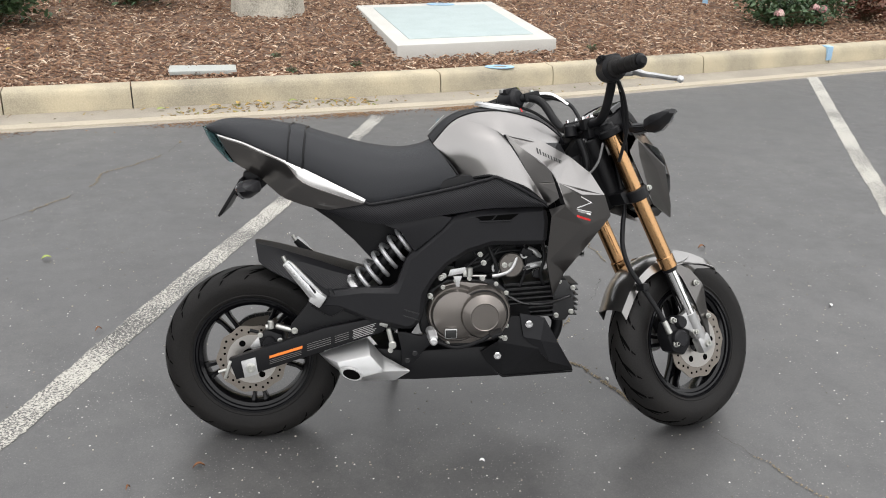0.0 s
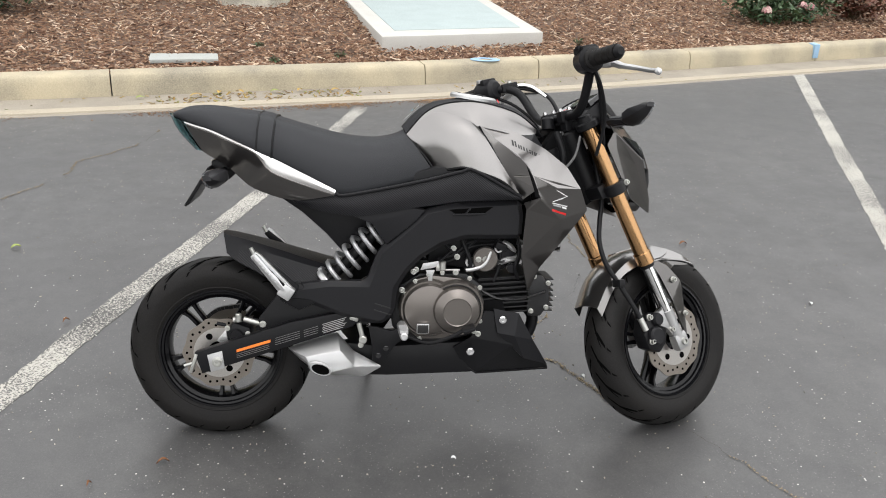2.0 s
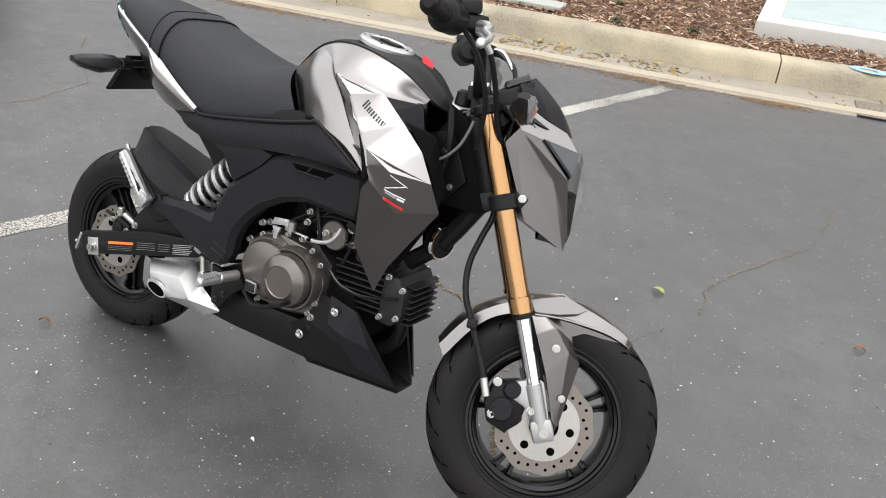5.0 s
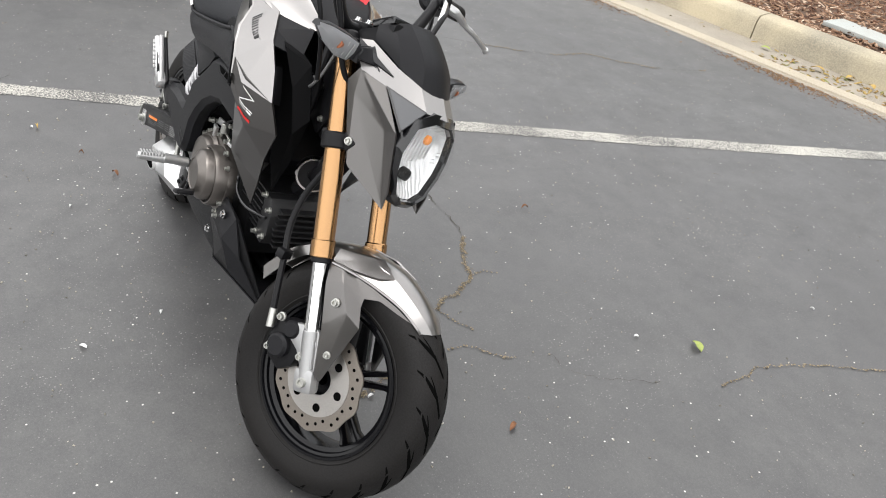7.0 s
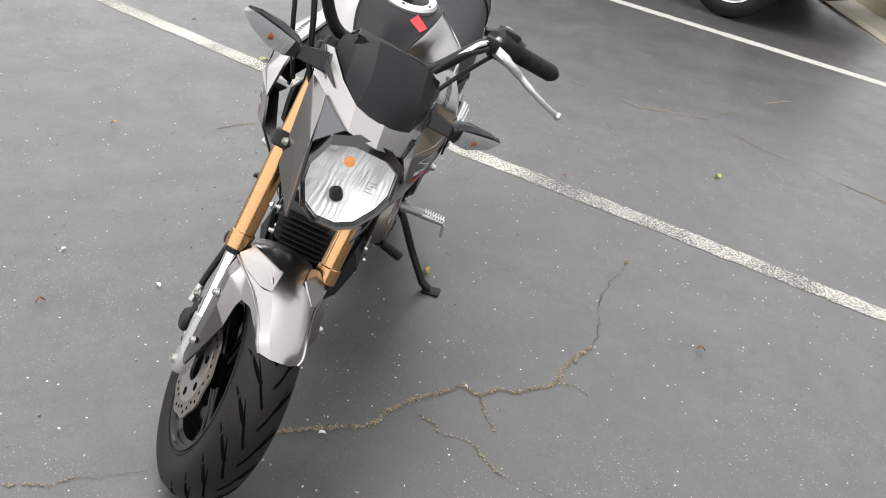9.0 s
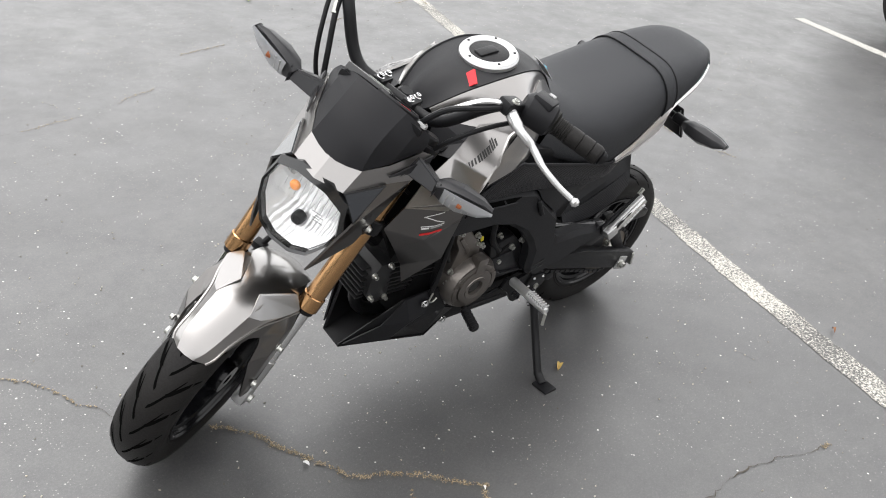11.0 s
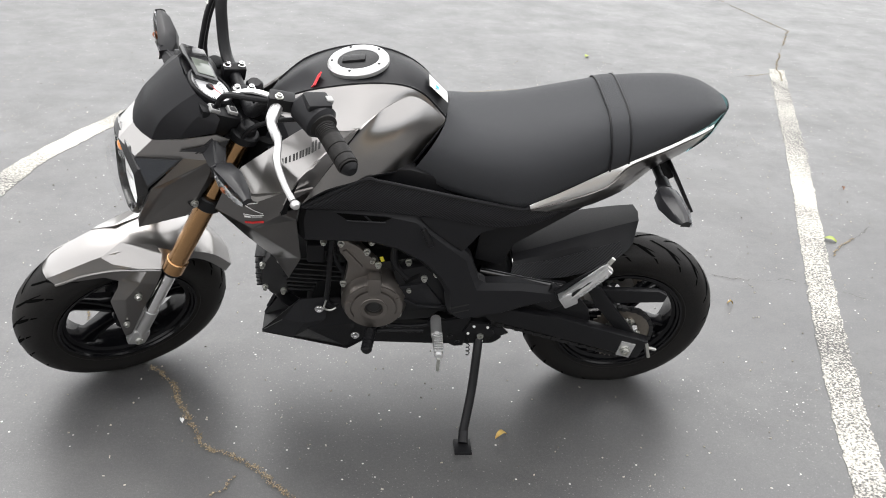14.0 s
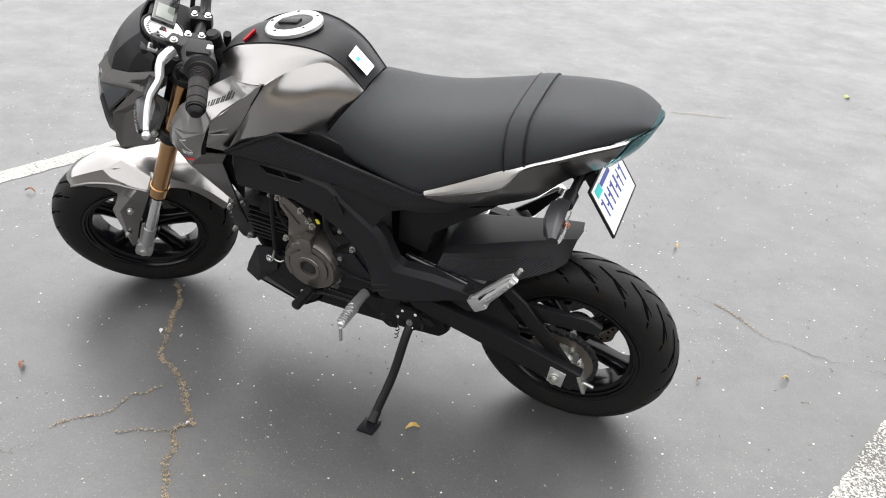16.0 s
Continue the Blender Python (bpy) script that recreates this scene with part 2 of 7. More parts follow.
def mesh_object(name, bm, mat, parent=None, label="", smooth=False):
    me = bpy.data.meshes.new(name)
    bmesh.ops.recalc_face_normals(bm, faces=bm.faces)
    bm.to_mesh(me)
    bm.free()
    me.materials.append(mat)
    if smooth:
        me.shade_smooth()
        me.set_sharp_from_angle(angle=radians(smooth if smooth is not True else 35))
    ob = new(name, me)
    # thing, part, sub-part: no deeper
    while parent is not None and parent.parent is not None and parent.parent.parent is not None:
        parent = parent.parent
    if parent is not None:
        ob.parent = parent
    if label:
        ob["label"] = label
    return ob


# kerb face at the gutter, from the far side of the car park to beyond the planter
KERB = [(-40, -3.2), (-9, 2.27), (-5.2, 2.90), (-1.69, 3.50), (1.10, 4.06), (2.10, 4.33), (5.50, 5.37), (9.0, 6.6), (40, 18.5)]


def kerb_y(x):
    for (a, b), (c, d) in zip(KERB, KERB[1:]):
        if a <= x <= c:
            return b + (d - b) * (x - a) / (c - a)
    return KERB[-1][1]


def strip(bm, xs, offsets, z_of):
    """A ribbon along the kerb line: offsets are distances behind the kerb face, z_of their heights."""
    rows = []
    for x in xs:
        slope = (kerb_y(min(x + .3, 40)) - kerb_y(max(x - .3, -40))) / .6
        n = Vector((-slope, 1, 0)).normalized()
        base = Vector((x, kerb_y(x), 0))
        rows.append([bm.verts.new(base + n * o + Vector((0, 0, z))) for o, z in zip(offsets, z_of)])
    for r, s in zip(rows, rows[1:]):
        for k in range(len(r) - 1):
            bm.faces.new((r[k], s[k], s[k + 1], r[k + 1]))
    return rows


# ground: one sheet out to the horizon
bm = bmesh.new()
g = [-400, -60, -20, -10, -5, -2.5, 0, 2.5, 5, 10, 20, 60, 400]
grid = [[bm.verts.new((x, y, 0)) for y in g] for x in g]
for i in range(len(g) - 1):
    for j in range(len(g) - 1):
        bm.faces.new((grid[i][j], grid[i + 1][j], grid[i + 1][j + 1], grid[i][j + 1]))
ground = tagged(mesh_object("ground", bm, ASPHALT), "worn grey asphalt of a car park with pale aggregate specks", "asphalt", kind="structure")

# ---- the motorcycle: built upright about its rear contact point, then leaned on its stand ----
LEAN, YAW, RAKE, STEER = 12.1, -3.3, 25.2, 27.5
AXLE_Z, WHEELBASE, TYRE_R, RIM_R = 0.229, 1.170, 0.232, 0.156
BIKE = pose(0.014, 0.0038, 0, 0, 0, YAW) @ pose(0, 0, 0, -LEAN, 0, 0)
STEER_FOOT = Vector((1.241, 0, 0))
# the fork stands a little off the frame's own plane
HEAD_SET = Matrix.Translation((0, 0.018, 0))
HEAD_TILT = Matrix.Translation((0, -0.0235, 0.228)) @ Matrix.Rotation(radians(-2.2), 4, 'X') @ Matrix.Translation((0, 0, -0.228))
STEER_AXIS = Vector((-math.sin(radians(26)), 0, math.cos(radians(26))))
TURN = HEAD_SET @ Matrix.Translation(STEER_FOOT) @ Matrix.Rotation(radians(STEER), 4, STEER_AXIS) @ Matrix.Translation(-STEER_FOOT) @ HEAD_TILT
# the bar is set back in its clamps
BAR_SET = Matrix.Translation((.865, -.008, .83)) @ Matrix.Rotation(radians(-3.3), 4, 'Z') @ Matrix.Rotation(radians(3.4), 4, 'X') @ Matrix.Rotation(radians(-11.5), 4, 'Y') @ Matrix.Translation((-.865, 0, -.83))
BARS = TURN @ BAR_SET
REAR_SET = Matrix.Translation((-0.007, 0.003, -0.002)) @ Matrix.Translation((0, 0, AXLE_Z)) @ Matrix.Rotation(radians(-1.5), 4, 'X') @ Matrix.Translation((0, 0, -AXLE_Z))

motorcycle = tagged(new("motorcycle"), "graphite grey small naked motorcycle with gold forks on its side stand", "motorcycle")
motorcycle.matrix_world = BIKE


def islands(bm):
    """The connected pieces of a mesh, each as a mesh of its own."""
    bm.verts.ensure_lookup_table()
    bm.verts.index_update()
    owner = {}
    for v in bm.verts:
        if v.index in owner:
            continue
        todo = [v]
        while todo:
            u = todo.pop()
            if u.index in owner:
                continue
            owner[u.index] = v.index
            todo += [e.other_vert(u) for e in u.link_edges]
    groups = {}
    for fc in bm.faces:
        groups.setdefault(owner[fc.verts[0].index], []).append([v.index for v in fc.verts])
    out = []
    for faces in groups.values():
        own, at = bmesh.new(), {}
        for fc in faces:
            for k in fc:
                if k not in at:
                    at[k] = own.verts.new(bm.verts[k].co)
            own.faces.new([at[k] for k in fc])
        out.append(own)
    bm.free()
    return out


def part(name, bm, mat, parent=motorcycle, label="", smooth=35, steered=False, split=False):
    if steered:
        bm.transform(TURN if steered is True else steered)
    if split:
        return [mesh_object(name, own, mat, parent, label, smooth) for own in islands(bm)]
    return mesh_object(name, bm, mat, parent, label, smooth)


def bevelled(bm, width, segments=2):
    bmesh.ops.remove_doubles(bm, verts=bm.verts, dist=1e-5)
    edges = [e for e in bm.edges if len(e.link_faces) == 2 and e.calc_face_angle(0) > radians(25)]
    if width > 0 and edges:
        bmesh.ops.bevel(bm, geom=edges, offset=width, offset_type='OFFSET', segments=segments, profile=0.6, affect='EDGES', clamp_overlap=True)
    return bm


def prism(poly, y0, y1, bevel=0.004, bm=None, segments=2):
    """An xz outline carried from y0 to y1, with rounded edges."""
    own = bmesh.new()
    a = [own.verts.new((x, y0, z)) for x, z in poly]
    b = [own.verts.new((x, y1, z)) for x, z in poly]
    own.faces.new(a)
    own.faces.new(b[::-1])
    for k in range(len(poly)):
        own.faces.new((a[k - 1], b[k - 1], b[k], a[k]))
    bmesh.ops.recalc_face_normals(own, faces=own.faces)
    bevelled(own, bevel, segments)
    return merged(bm, own)


def merged(bm, own):
    if bm is None:
        return own
    me = bpy.data.meshes.new("tmp")
    own.to_mesh(me)
    own.free()
    bm.from_mesh(me)
    bpy.data.meshes.remove(me)
    return bm


def block(centre, size, bevel=0.003, turn=(0, 0, 0), bm=None, taper=1.0):
    own = bmesh.new()
    bmesh.ops.create_cube(own, size=1)
    for v in own.verts:
        k = taper if v.co.z > 0 else 1
        v.co = Vector((v.co.x * size[0] * k, v.co.y * size[1] * k, v.co.z * size[2]))
    bevelled(own, bevel)
    own.transform(pose(*centre, *turn))
    return merged(bm, own)


def lathe(profile, centre=(0, 0, 0), segments=40, turn=(0, 0, 0), bm=None, closed=False):
    """A (radius, y) profile turned about the y axis."""
    own = bmesh.new()
    rings = []
    for r, y in profile:
        if r < 1e-6:
            rings.append([own.verts.new((0, y, 0))])
        else:
            rings.append([own.verts.new((r * math.cos(a), y, r * math.sin(a))) for a in (2 * math.pi * k / segments for k in range(segments))])
    pairs = list(zip(rings, rings[1:]))
    if closed:
        pairs.append((rings[-1], rings[0]))
    for p, q in pairs:
        for k in range(segments):
            j = (k + 1) % segments
            if len(p) == 1 and len(q) == 1:
                break
            if len(p) == 1:
                own.faces.new((p[0], q[j], q[k]))
            elif len(q) == 1:
                own.faces.new((p[k], p[j], q[0]))
            else:
                own.faces.new((p[k], p[j], q[j], q[k]))
    own.transform(pose(*centre, *turn))
    return merged(bm, own)


def rod(a, b, ra, rb=None, segments=16, bm=None, chamfer=0.0):
    """A round bar from a to b."""
    a, b = Vector(a), Vector(b)
    rb = ra if rb is None else rb
    n = (b - a).length
    prof = [(0, 0), (ra - chamfer, 0)] + ([(ra, chamfer)] if chamfer else []) + ([(rb, n - chamfer)] if chamfer else []) + [(rb - chamfer, n), (0, n)]
    own = lathe(prof, segments=segments)
    own.transform(Matrix.Translation(a) @ (b - a).to_track_quat('Y', 'Z').to_matrix().to_4x4())
    return merged(bm, own)


def smooth_points(pts, steps):
    out = []
    P = [Vector(p) for p in pts]
    for k in range(len(P) - 1):
        p0, p1, p2, p3 = P[max(k - 1, 0)], P[k], P[k + 1], P[min(k + 2, len(P) - 1)]
        for s in range(steps):
            t = s / steps
            out.append(0.5 * ((2 * p1) + (p2 - p0) * t + (2 * p0 - 5 * p1 + 4 * p2 - p3) * t * t + (3 * p1 - p0 - 3 * p2 + p3) * t ** 3))
    out.append(P[-1])
    return out


def hose(pts, radius, steps=6, segments=10, bm=None, radii=None):
    """A smooth round tube through the points."""
    line = smooth_points(pts, steps)
    own = bmesh.new()
    rings, up = [], Vector((0.13, 0.9, 0.31)).normalized()
    for k, p in enumerate(line):
        d = (line[min(k + 1, len(line) - 1)] - line[max(k - 1, 0)]).normalized()
        u = (up - d * up.dot(d)).normalized()
        v = d.cross(u)
        up = u
        r = radius if radii is None else radii[min(k // steps, len(radii) - 1)]
        rings.append([own.verts.new(p + (u * math.cos(a) + v * math.sin(a)) * r) for a in (2 * math.pi * j / segments for j in range(segments))])
    for r, s in zip(rings, rings[1:]):
        for j in range(segments):
            own.faces.new((r[j - 1], r[j], s[j], s[j - 1]))
    own.faces.new(rings[0])
    own.faces.new(rings[-1][::-1])
    return merged(bm, own)


def fine_grid(rows, across, along):
    """A grid of points, smoothed and refined both ways."""
    cols = [smooth_points(r, along) for r in rows]
    return [list(c) for c in zip(*[smooth_points(c, across) for c in zip(*cols)])]


def sheet(rows, thick=0.003, across=3, along=4, mirror=False, bm=None, refine=True):
    """A skin through rows of points, with thickness towards its back."""
    g = fine_grid(rows, across, along) if refine else [[Vector(p) for p in r] for r in rows]
    if mirror:
        g = [[Vector((p.x, -p.y, p.z)) for p in r] for r in g]
    own = bmesh.new()
    vs = [[own.verts.new(p) for p in r] for r in g]
    for i in range(len(vs) - 1):
        for j in range(len(vs[0]) - 1):
            own.faces.new((vs[i][j], vs[i + 1][j], vs[i + 1][j + 1], vs[i][j + 1]))
    bmesh.ops.remove_doubles(own, verts=own.verts, dist=1e-5)
    bmesh.ops.recalc_face_normals(own, faces=own.faces)
    if thick:
        bmesh.ops.solidify(own, geom=own.faces[:], thickness=thick)
    return merged(bm, own)


def thicken(bm, thick):
    """Gives an open skin a back, set in along its corner normals, and closes the rim."""
    bm.normal_update()
    front = list(bm.faces)
    back = {v: bm.verts.new(v.co - v.normal * thick) for v in list(bm.verts)}
    rim = [(l.vert, l.link_loop_next.vert) for fc in front for l in fc.loops if len(l.edge.link_faces) == 1]
    for fc in front:
        bm.faces.new([back[v] for v in reversed(fc.verts)])
    for a, b in rim:
        bm.faces.new((b, a, back[a], back[b]))


def facets(points, faces, thick=0.004, mirror=False, bevel=0.0, bm=None):
    """A skin of flat faces over named corner points."""
    own = bmesh.new()
    at = {k: own.verts.new((p[0], -p[1] if mirror else p[1], p[2])) for k, p in points.items()}
    for f in faces:
        own.faces.new([at[k] for k in (f.split() if ' ' in f else f)])
    bmesh.ops.delete(own, geom=[v for v in own.verts if not v.link_faces], context='VERTS')
    bmesh.ops.recalc_face_normals(own, faces=own.faces)
    if bevel:
        e = [e for e in own.edges if len(e.link_faces) == 2]
        bmesh.ops.bevel(own, geom=e, offset=bevel, segments=2, profile=0.6, affect='EDGES', clamp_overlap=True)
    if thick:
        thicken(own, thick)
    return merged(bm, own)


def bolt(centre, radius, height=0.006, side=-1, bm=None, hexed=True, turn=0):
    """A flanged bolt head whose axis is y."""
    s = side
    own = lathe([(0, 0), (radius, 0), (radius, s * height * 0.35), (radius * 0.74, s * height * 0.4), (radius * 0.70, s * height), (radius * 0.4, s * height), (radius * 0.36, s * height * 0.6), (0, s * height * 0.6)], segments=12 if hexed else 18)
    own.transform(pose(*centre, 0, 0, turn))
    return merged(bm, own)


# ---- wheels ----
def wheel(axle_x, name, label, steered, disc_side_y, disc_r, R):
    c = (axle_x, 0, AXLE_Z)
    W = 0.0525
    rim_prof = [(RIM_R + .002, -0.040), (RIM_R + .001, -0.0455), (RIM_R - 0.004, -0.0455), (RIM_R - 0.006, -0.041), (RIM_R - 0.011, -0.040), (RIM_R - 0.013, -0.034), (RIM_R - 0.021, -0.030), (RIM_R - 0.025, -0.012)]
    rim_prof = rim_prof + [(r, -y) for r, y in rim_prof[::-1]] + [(RIM_R - 0.006, 0.02), (RIM_R - 0.006, -0.02)]
    rim = part(name, lathe(rim_prof, c, 72, closed=True), WHEELB, label="black cast five-spoke wheel", smooth=40, steered=steered)
    hub = lathe([(0.012, -0.05), (0.032, -0.05), (0.036, -0.03), (0.03, 0), (0.036, 0.03), (0.032, 0.05), (0.012, 0.05)], c, 32, closed=True)
    part("hub", hub, WHEELB, rim, steered=steered)
    for k in range(5):
        for s in (-1, 1):
            a = radians(90 + 72 * k + (14 if steered is True else 40))
            u, v = Vector((math.cos(a), 0, math.sin(a))), Vector((-math.sin(a), 0, math.cos(a)))
            own = bmesh.new()
            rings = []
            for r, off, w, d in ((0.026, 0.008, 0.008, 0.022), (0.07, 0.010, 0.0055, 0.016), (0.115, 0.013, 0.005, 0.014), (RIM_R - 0.018, 0.018, 0.007, 0.020)):
                o = Vector(c) + u * r + v * off * s
                rings.append([own.verts.new(o + v * dx + Vector((0, dy, 0))) for dx, dy in ((-w, -d * .7), (-w * .6, -d), (w * .6, -d), (w, -d * .7), (w, d * .7), (w * .6, d), (-w * .6, d), (-w, d * .7))])
            for p, q in zip(rings, rings[1:]):
                for j in range(8):
                    own.faces.new((p[j - 1], p[j], q[j], q[j - 1]))
            own.faces.new(rings[0])
            own.faces.new(rings[-1][::-1])
            part("spoke", own, WHEELB, rim, steered=steered)
    prof = [(RIM_R - 0.004, -0.041), (RIM_R + 0.012, -0.046), (RIM_R + 0.035, -W), (R - 0.030, -W + 0.002), (R - 0.016, -0.043), (R - 0.006, -0.028), (R - 0.001, -0.012), (R, 0)]
    prof = prof + [(r, -y) for r, y in prof[-2::-1]]
    tyre = part("tyre", lathe(prof, c, 96), RUBBER, rim, "black road tyre with slanted tread grooves", 50, steered)
    # bead lines and tread grooves
    bm = bmesh.new()
    for s in (-1, 1):
        lathe([(RIM_R + 0.006, s * 0.0462), (RIM_R + 0.008, s * 0.0472), (RIM_R + 0.010, s * 0.0465)], c, 72, bm=bm)
    part("bead", bm, RUBBER, rim, steered=steered, split=True)

    def on_tyre(y, a, lift=0.0006):
        y0 = abs(y)
        for (r1, y1), (r2, y2) in zip(prof[3:8], prof[4:8]):
            if -y2 <= y0 <= -y1:
                k = (y0 + y1) / (y1 - y2)
                r = r1 + (r2 - r1) * k
                break
        else:
            r = R
        r += lift
        return Vector((axle_x + r * math.cos(a), y, AXLE_Z + r * math.sin(a)))

    bm = bmesh.new()
    count = 20
    for k in range(count):
        for s in (-1, 1):
            base = 2 * math.pi * (k + (0.5 if s > 0 else 0)) / count
            for start, end, sweep, w in ((0.003, 0.034, 0.34, 0.0052), (0.018, 0.0495, 0.24, 0.0055)):
                off = 0 if start < 0.01 else 0.5 * 2 * math.pi / count
                prev = None
                for n in range(9):
                    t = n / 8
                    y = (start + (end - start) * t) * s
                    a = base + off + sweep * t ** 1.3
                    half = w / R * (0.35 + 0.9 * math.sin(math.pi * min(1, 0.15 + t * 0.85)))
                    pair = [bm.verts.new(on_tyre(y, a - half)), bm.verts.new(on_tyre(y, a + half))]
                    if prev:
                        bm.faces.new((prev[0], prev[1], pair[1], pair[0]))
                    prev = pair
    part("tread", bm, GROOVE, rim, steered=steered)
    # brake disc with a wavy rim, drilled holes standing as dark plugs
    y = disc_side_y
    bm = bmesh.new()
    n = 90
    outer = [(disc_r + 0.0025 * math.cos(10 * 2 * math.pi * k / n), 2 * math.pi * k / n) for k in range(n)]
    inner = 0.040
    rings = []
    for rr in ("o", "i"):
        for yy in (y - 0.0018, y + 0.0018):
            rings.append([bm.verts.new((c[0] + (r if rr == "o" else inner) * math.cos(a), yy, c[2] + (r if rr == "o" else inner) * math.sin(a))) for r, a in outer])
    for p, q in ((0, 1), (1, 3), (3, 2), (2, 0)):
        for k in range(n):
            bm.faces.new((rings[p][k - 1], rings[p][k], rings[q][k], rings[q][k - 1]))
    disc = part("brake_disc", bm, DISCW, rim, "drilled petal brake disc", 30, steered)
    bm = lathe([(0.030, y - 0.003), (disc_r * 0.72, y - 0.003), (disc_r * 0.72, y + 0.003), (0.030, y + 0.003)], c, 48, closed=True)
    part("disc_carrier", bm, DISC, disc, steered=steered)
    bm = bmesh.new()
    for k in range(30):
        a, r = 2 * math.pi * k / 30, disc_r * (0.80 + 0.10 * (k % 3 == 0) + 0.05 * (k % 3 == 1))
        lathe([(0, y - 0.0024), (0.0034, y - 0.0024), (0.0034, y + 0.0024), (0, y + 0.0024)], (c[0] + r * math.cos(a), 0, c[2] + r * math.sin(a)), 8, bm=bm)
    for k in range(6):
        a, r = 2 * math.pi * k / 6, disc_r * 0.54
        lathe([(0, y - 0.0034), (0.0085, y - 0.0034), (0.0085, y + 0.0034), (0, y + 0.0034)], (c[0] + r * math.cos(a), 0, c[2] + r * math.sin(a)), 14, bm=bm)
    part("disc_hole", bm, GROOVE, disc, steered=steered, split=True)
    return rim


front_wheel = wheel(1.166, "front_wheel", "", True, -0.062, 0.100, 0.239)
rear_wheel = wheel(0.0, "rear_wheel", "", REAR_SET, -0.070, 0.090, 0.2355)

# ---- front fork, mudguard and brake ----
def fork_x(z):
    return 1.157 - (z - AXLE_Z) * math.tan(radians(RAKE))


def fork_pt(z, y, ahead=0.0):
    """A point on a fork leg at height z, set ahead of its centre line."""
    return (fork_x(z) + ahead * math.cos(radians(RAKE)), y, z + ahead * math.sin(radians(RAKE)))


for s in (-1, 1):
    y = 0.092 * s
    leg = part("fork_leg", rod(fork_pt(0.447, y), fork_pt(0.800, y), 0.0205, 0.0200, 28, chamfer=0.002), GOLD, label="gold anodised upper fork tube", steered=True)
    part("seal_ring", rod(fork_pt(0.437, y), fork_pt(0.468, y), 0.0232, segments=28, chamfer=0.002), GOLD, leg, steered=True)
    part("dust_seal", rod(fork_pt(0.428, y), fork_pt(0.440, y), 0.0195, segments=24, chamfer=0.002), BLACKP, leg, steered=True)
    part("stanchion", rod(fork_pt(0.29, y), fork_pt(0.45, y), 0.0150, segments=24), CHROME, leg, "chrome inner fork tube", steered=True)
    bm = rod(fork_pt(0.222, y), fork_pt(0.312, y), 0.0160, 0.0168, 20, chamfer=0.003)
    block((1.160, y, 0.226), (0.044, 0.030, 0.048), 0.010, (0, -RAKE, 0), bm=bm)
    prism([(1.128, .322), (1.138, .318), (1.178, .225), (1.160, .222)], y - 0.004, y + 0.004, 0.001, bm=bm)
    if s < 0:
        prism([(1.112, .318), (1.072, .300), (1.085, .272), (1.112, .262), (1.140, .235), (1.155, .25), (1.145, .30)], y - 0.006, y + 0.012, 0.003, bm=bm)
    part("fork_foot", bm, FORKALU, leg, "silver cast fork foot", steered=True)
    part("axle_nut", bolt((1.162, y + s * 0.010, 0.224), 0.013, 0.012, s), ZINC, leg, steered=True)
    part("fork_cap", rod(fork_pt(0.800, y), fork_pt(0.822, y), 0.0205, 0.018, 20, chamfer=0.004), BLACKP, leg, steered=True)

bm = bmesh.new()
for s in (-1, 1):
    rod(fork_pt(0.790, 0.092 * s), fork_pt(0.808, 0.092 * s), 0.029, segments=24, bm=bm, chamfer=0.003)
prism([(.87, .798), (.925, .775), (.935, .788), (.90, .815), (.87, .815)], -0.085, 0.085, 0.004, bm=bm)
part("upper_triple_clamp", bm, BLACKP, steered=True)
bm = bmesh.new()
for s in (-1, 1):
    rod(fork_pt(0.622, 0.092 * s), fork_pt(0.650, 0.092 * s), 0.0285, segments=24, bm=bm, chamfer=0.003)
    block(fork_pt(0.636, 0.092 * s, 0.030), (0.030, 0.022, 0.024), 0.003, (0, RAKE, 0), bm=bm)
prism([(.93, .61), (.99, .62), (1.0, .645), (.95, .655), (.915, .64)], -0.085, 0.085, 0.006, bm=bm)
lower_clamp = part("lower_triple_clamp", bm, BLACKP, steered=True)
for s in (-1, 1):
    part("clamp_bolt", bolt(tuple(Vector(fork_pt(0.636, 0.092 * s, 0.036)) + Vector((0, s * 0.011, 0))), 0.008, 0.008, s), ZINC, lower_clamp, steered=True)
part("steering_stem", rod((0.965, 0, 0.62), (0.885, 0, 0.80), 0.026, segments=24), BLACKP, steered=True)

# front mudguard: a crowned hood, raised wings beside the fork, side panels that run down to the axle
GUARD = [((.915, .335), (.921, .047, .328), (.935, .047, .306)), ((.950, .400), (.958, .053, .390), (.972, .053, .370)), ((.995, .440), (1.000, .058, .429), (1.008, .060, .410)),
         ((1.045, .466), (1.047, .058, .456), (1.050, .076, .434)), ((1.085, .478), (1.087, .046, .470), (1.084, .088, .443)), ((1.14, .484), (1.140, .040, .476), (1.126, .076, .447)),
         ((1.19, .482), (1.188, .038, .474), (1.172, .059, .446)), ((1.24, .467), (1.238, .034, .460), (1.234, .047, .441)), ((1.283, .446), (1.280, .028, .443), (1.275, .043, .430)), ((1.306, .428), (1.303, .018, .426), (1.290, .036, .421))]
half_rows = [[(x, 0, z) for (x, z), h, k in GUARD], [(.5 * (c[0] + h[0]), .55 * h[1], .3 * h[2] + .7 * c[1]) for c, h, k in GUARD], [h for c, h, k in GUARD]]
hood = [[(x, -y, z) for x, y, z in r] for r in half_rows[:0:-1]] + half_rows
mudguard = part("front_mudguard", sheet(hood, 0.003, 2, 5), PAINT, label="graphite metallic front mudguard with angular side wings", smooth=30, steered=True)
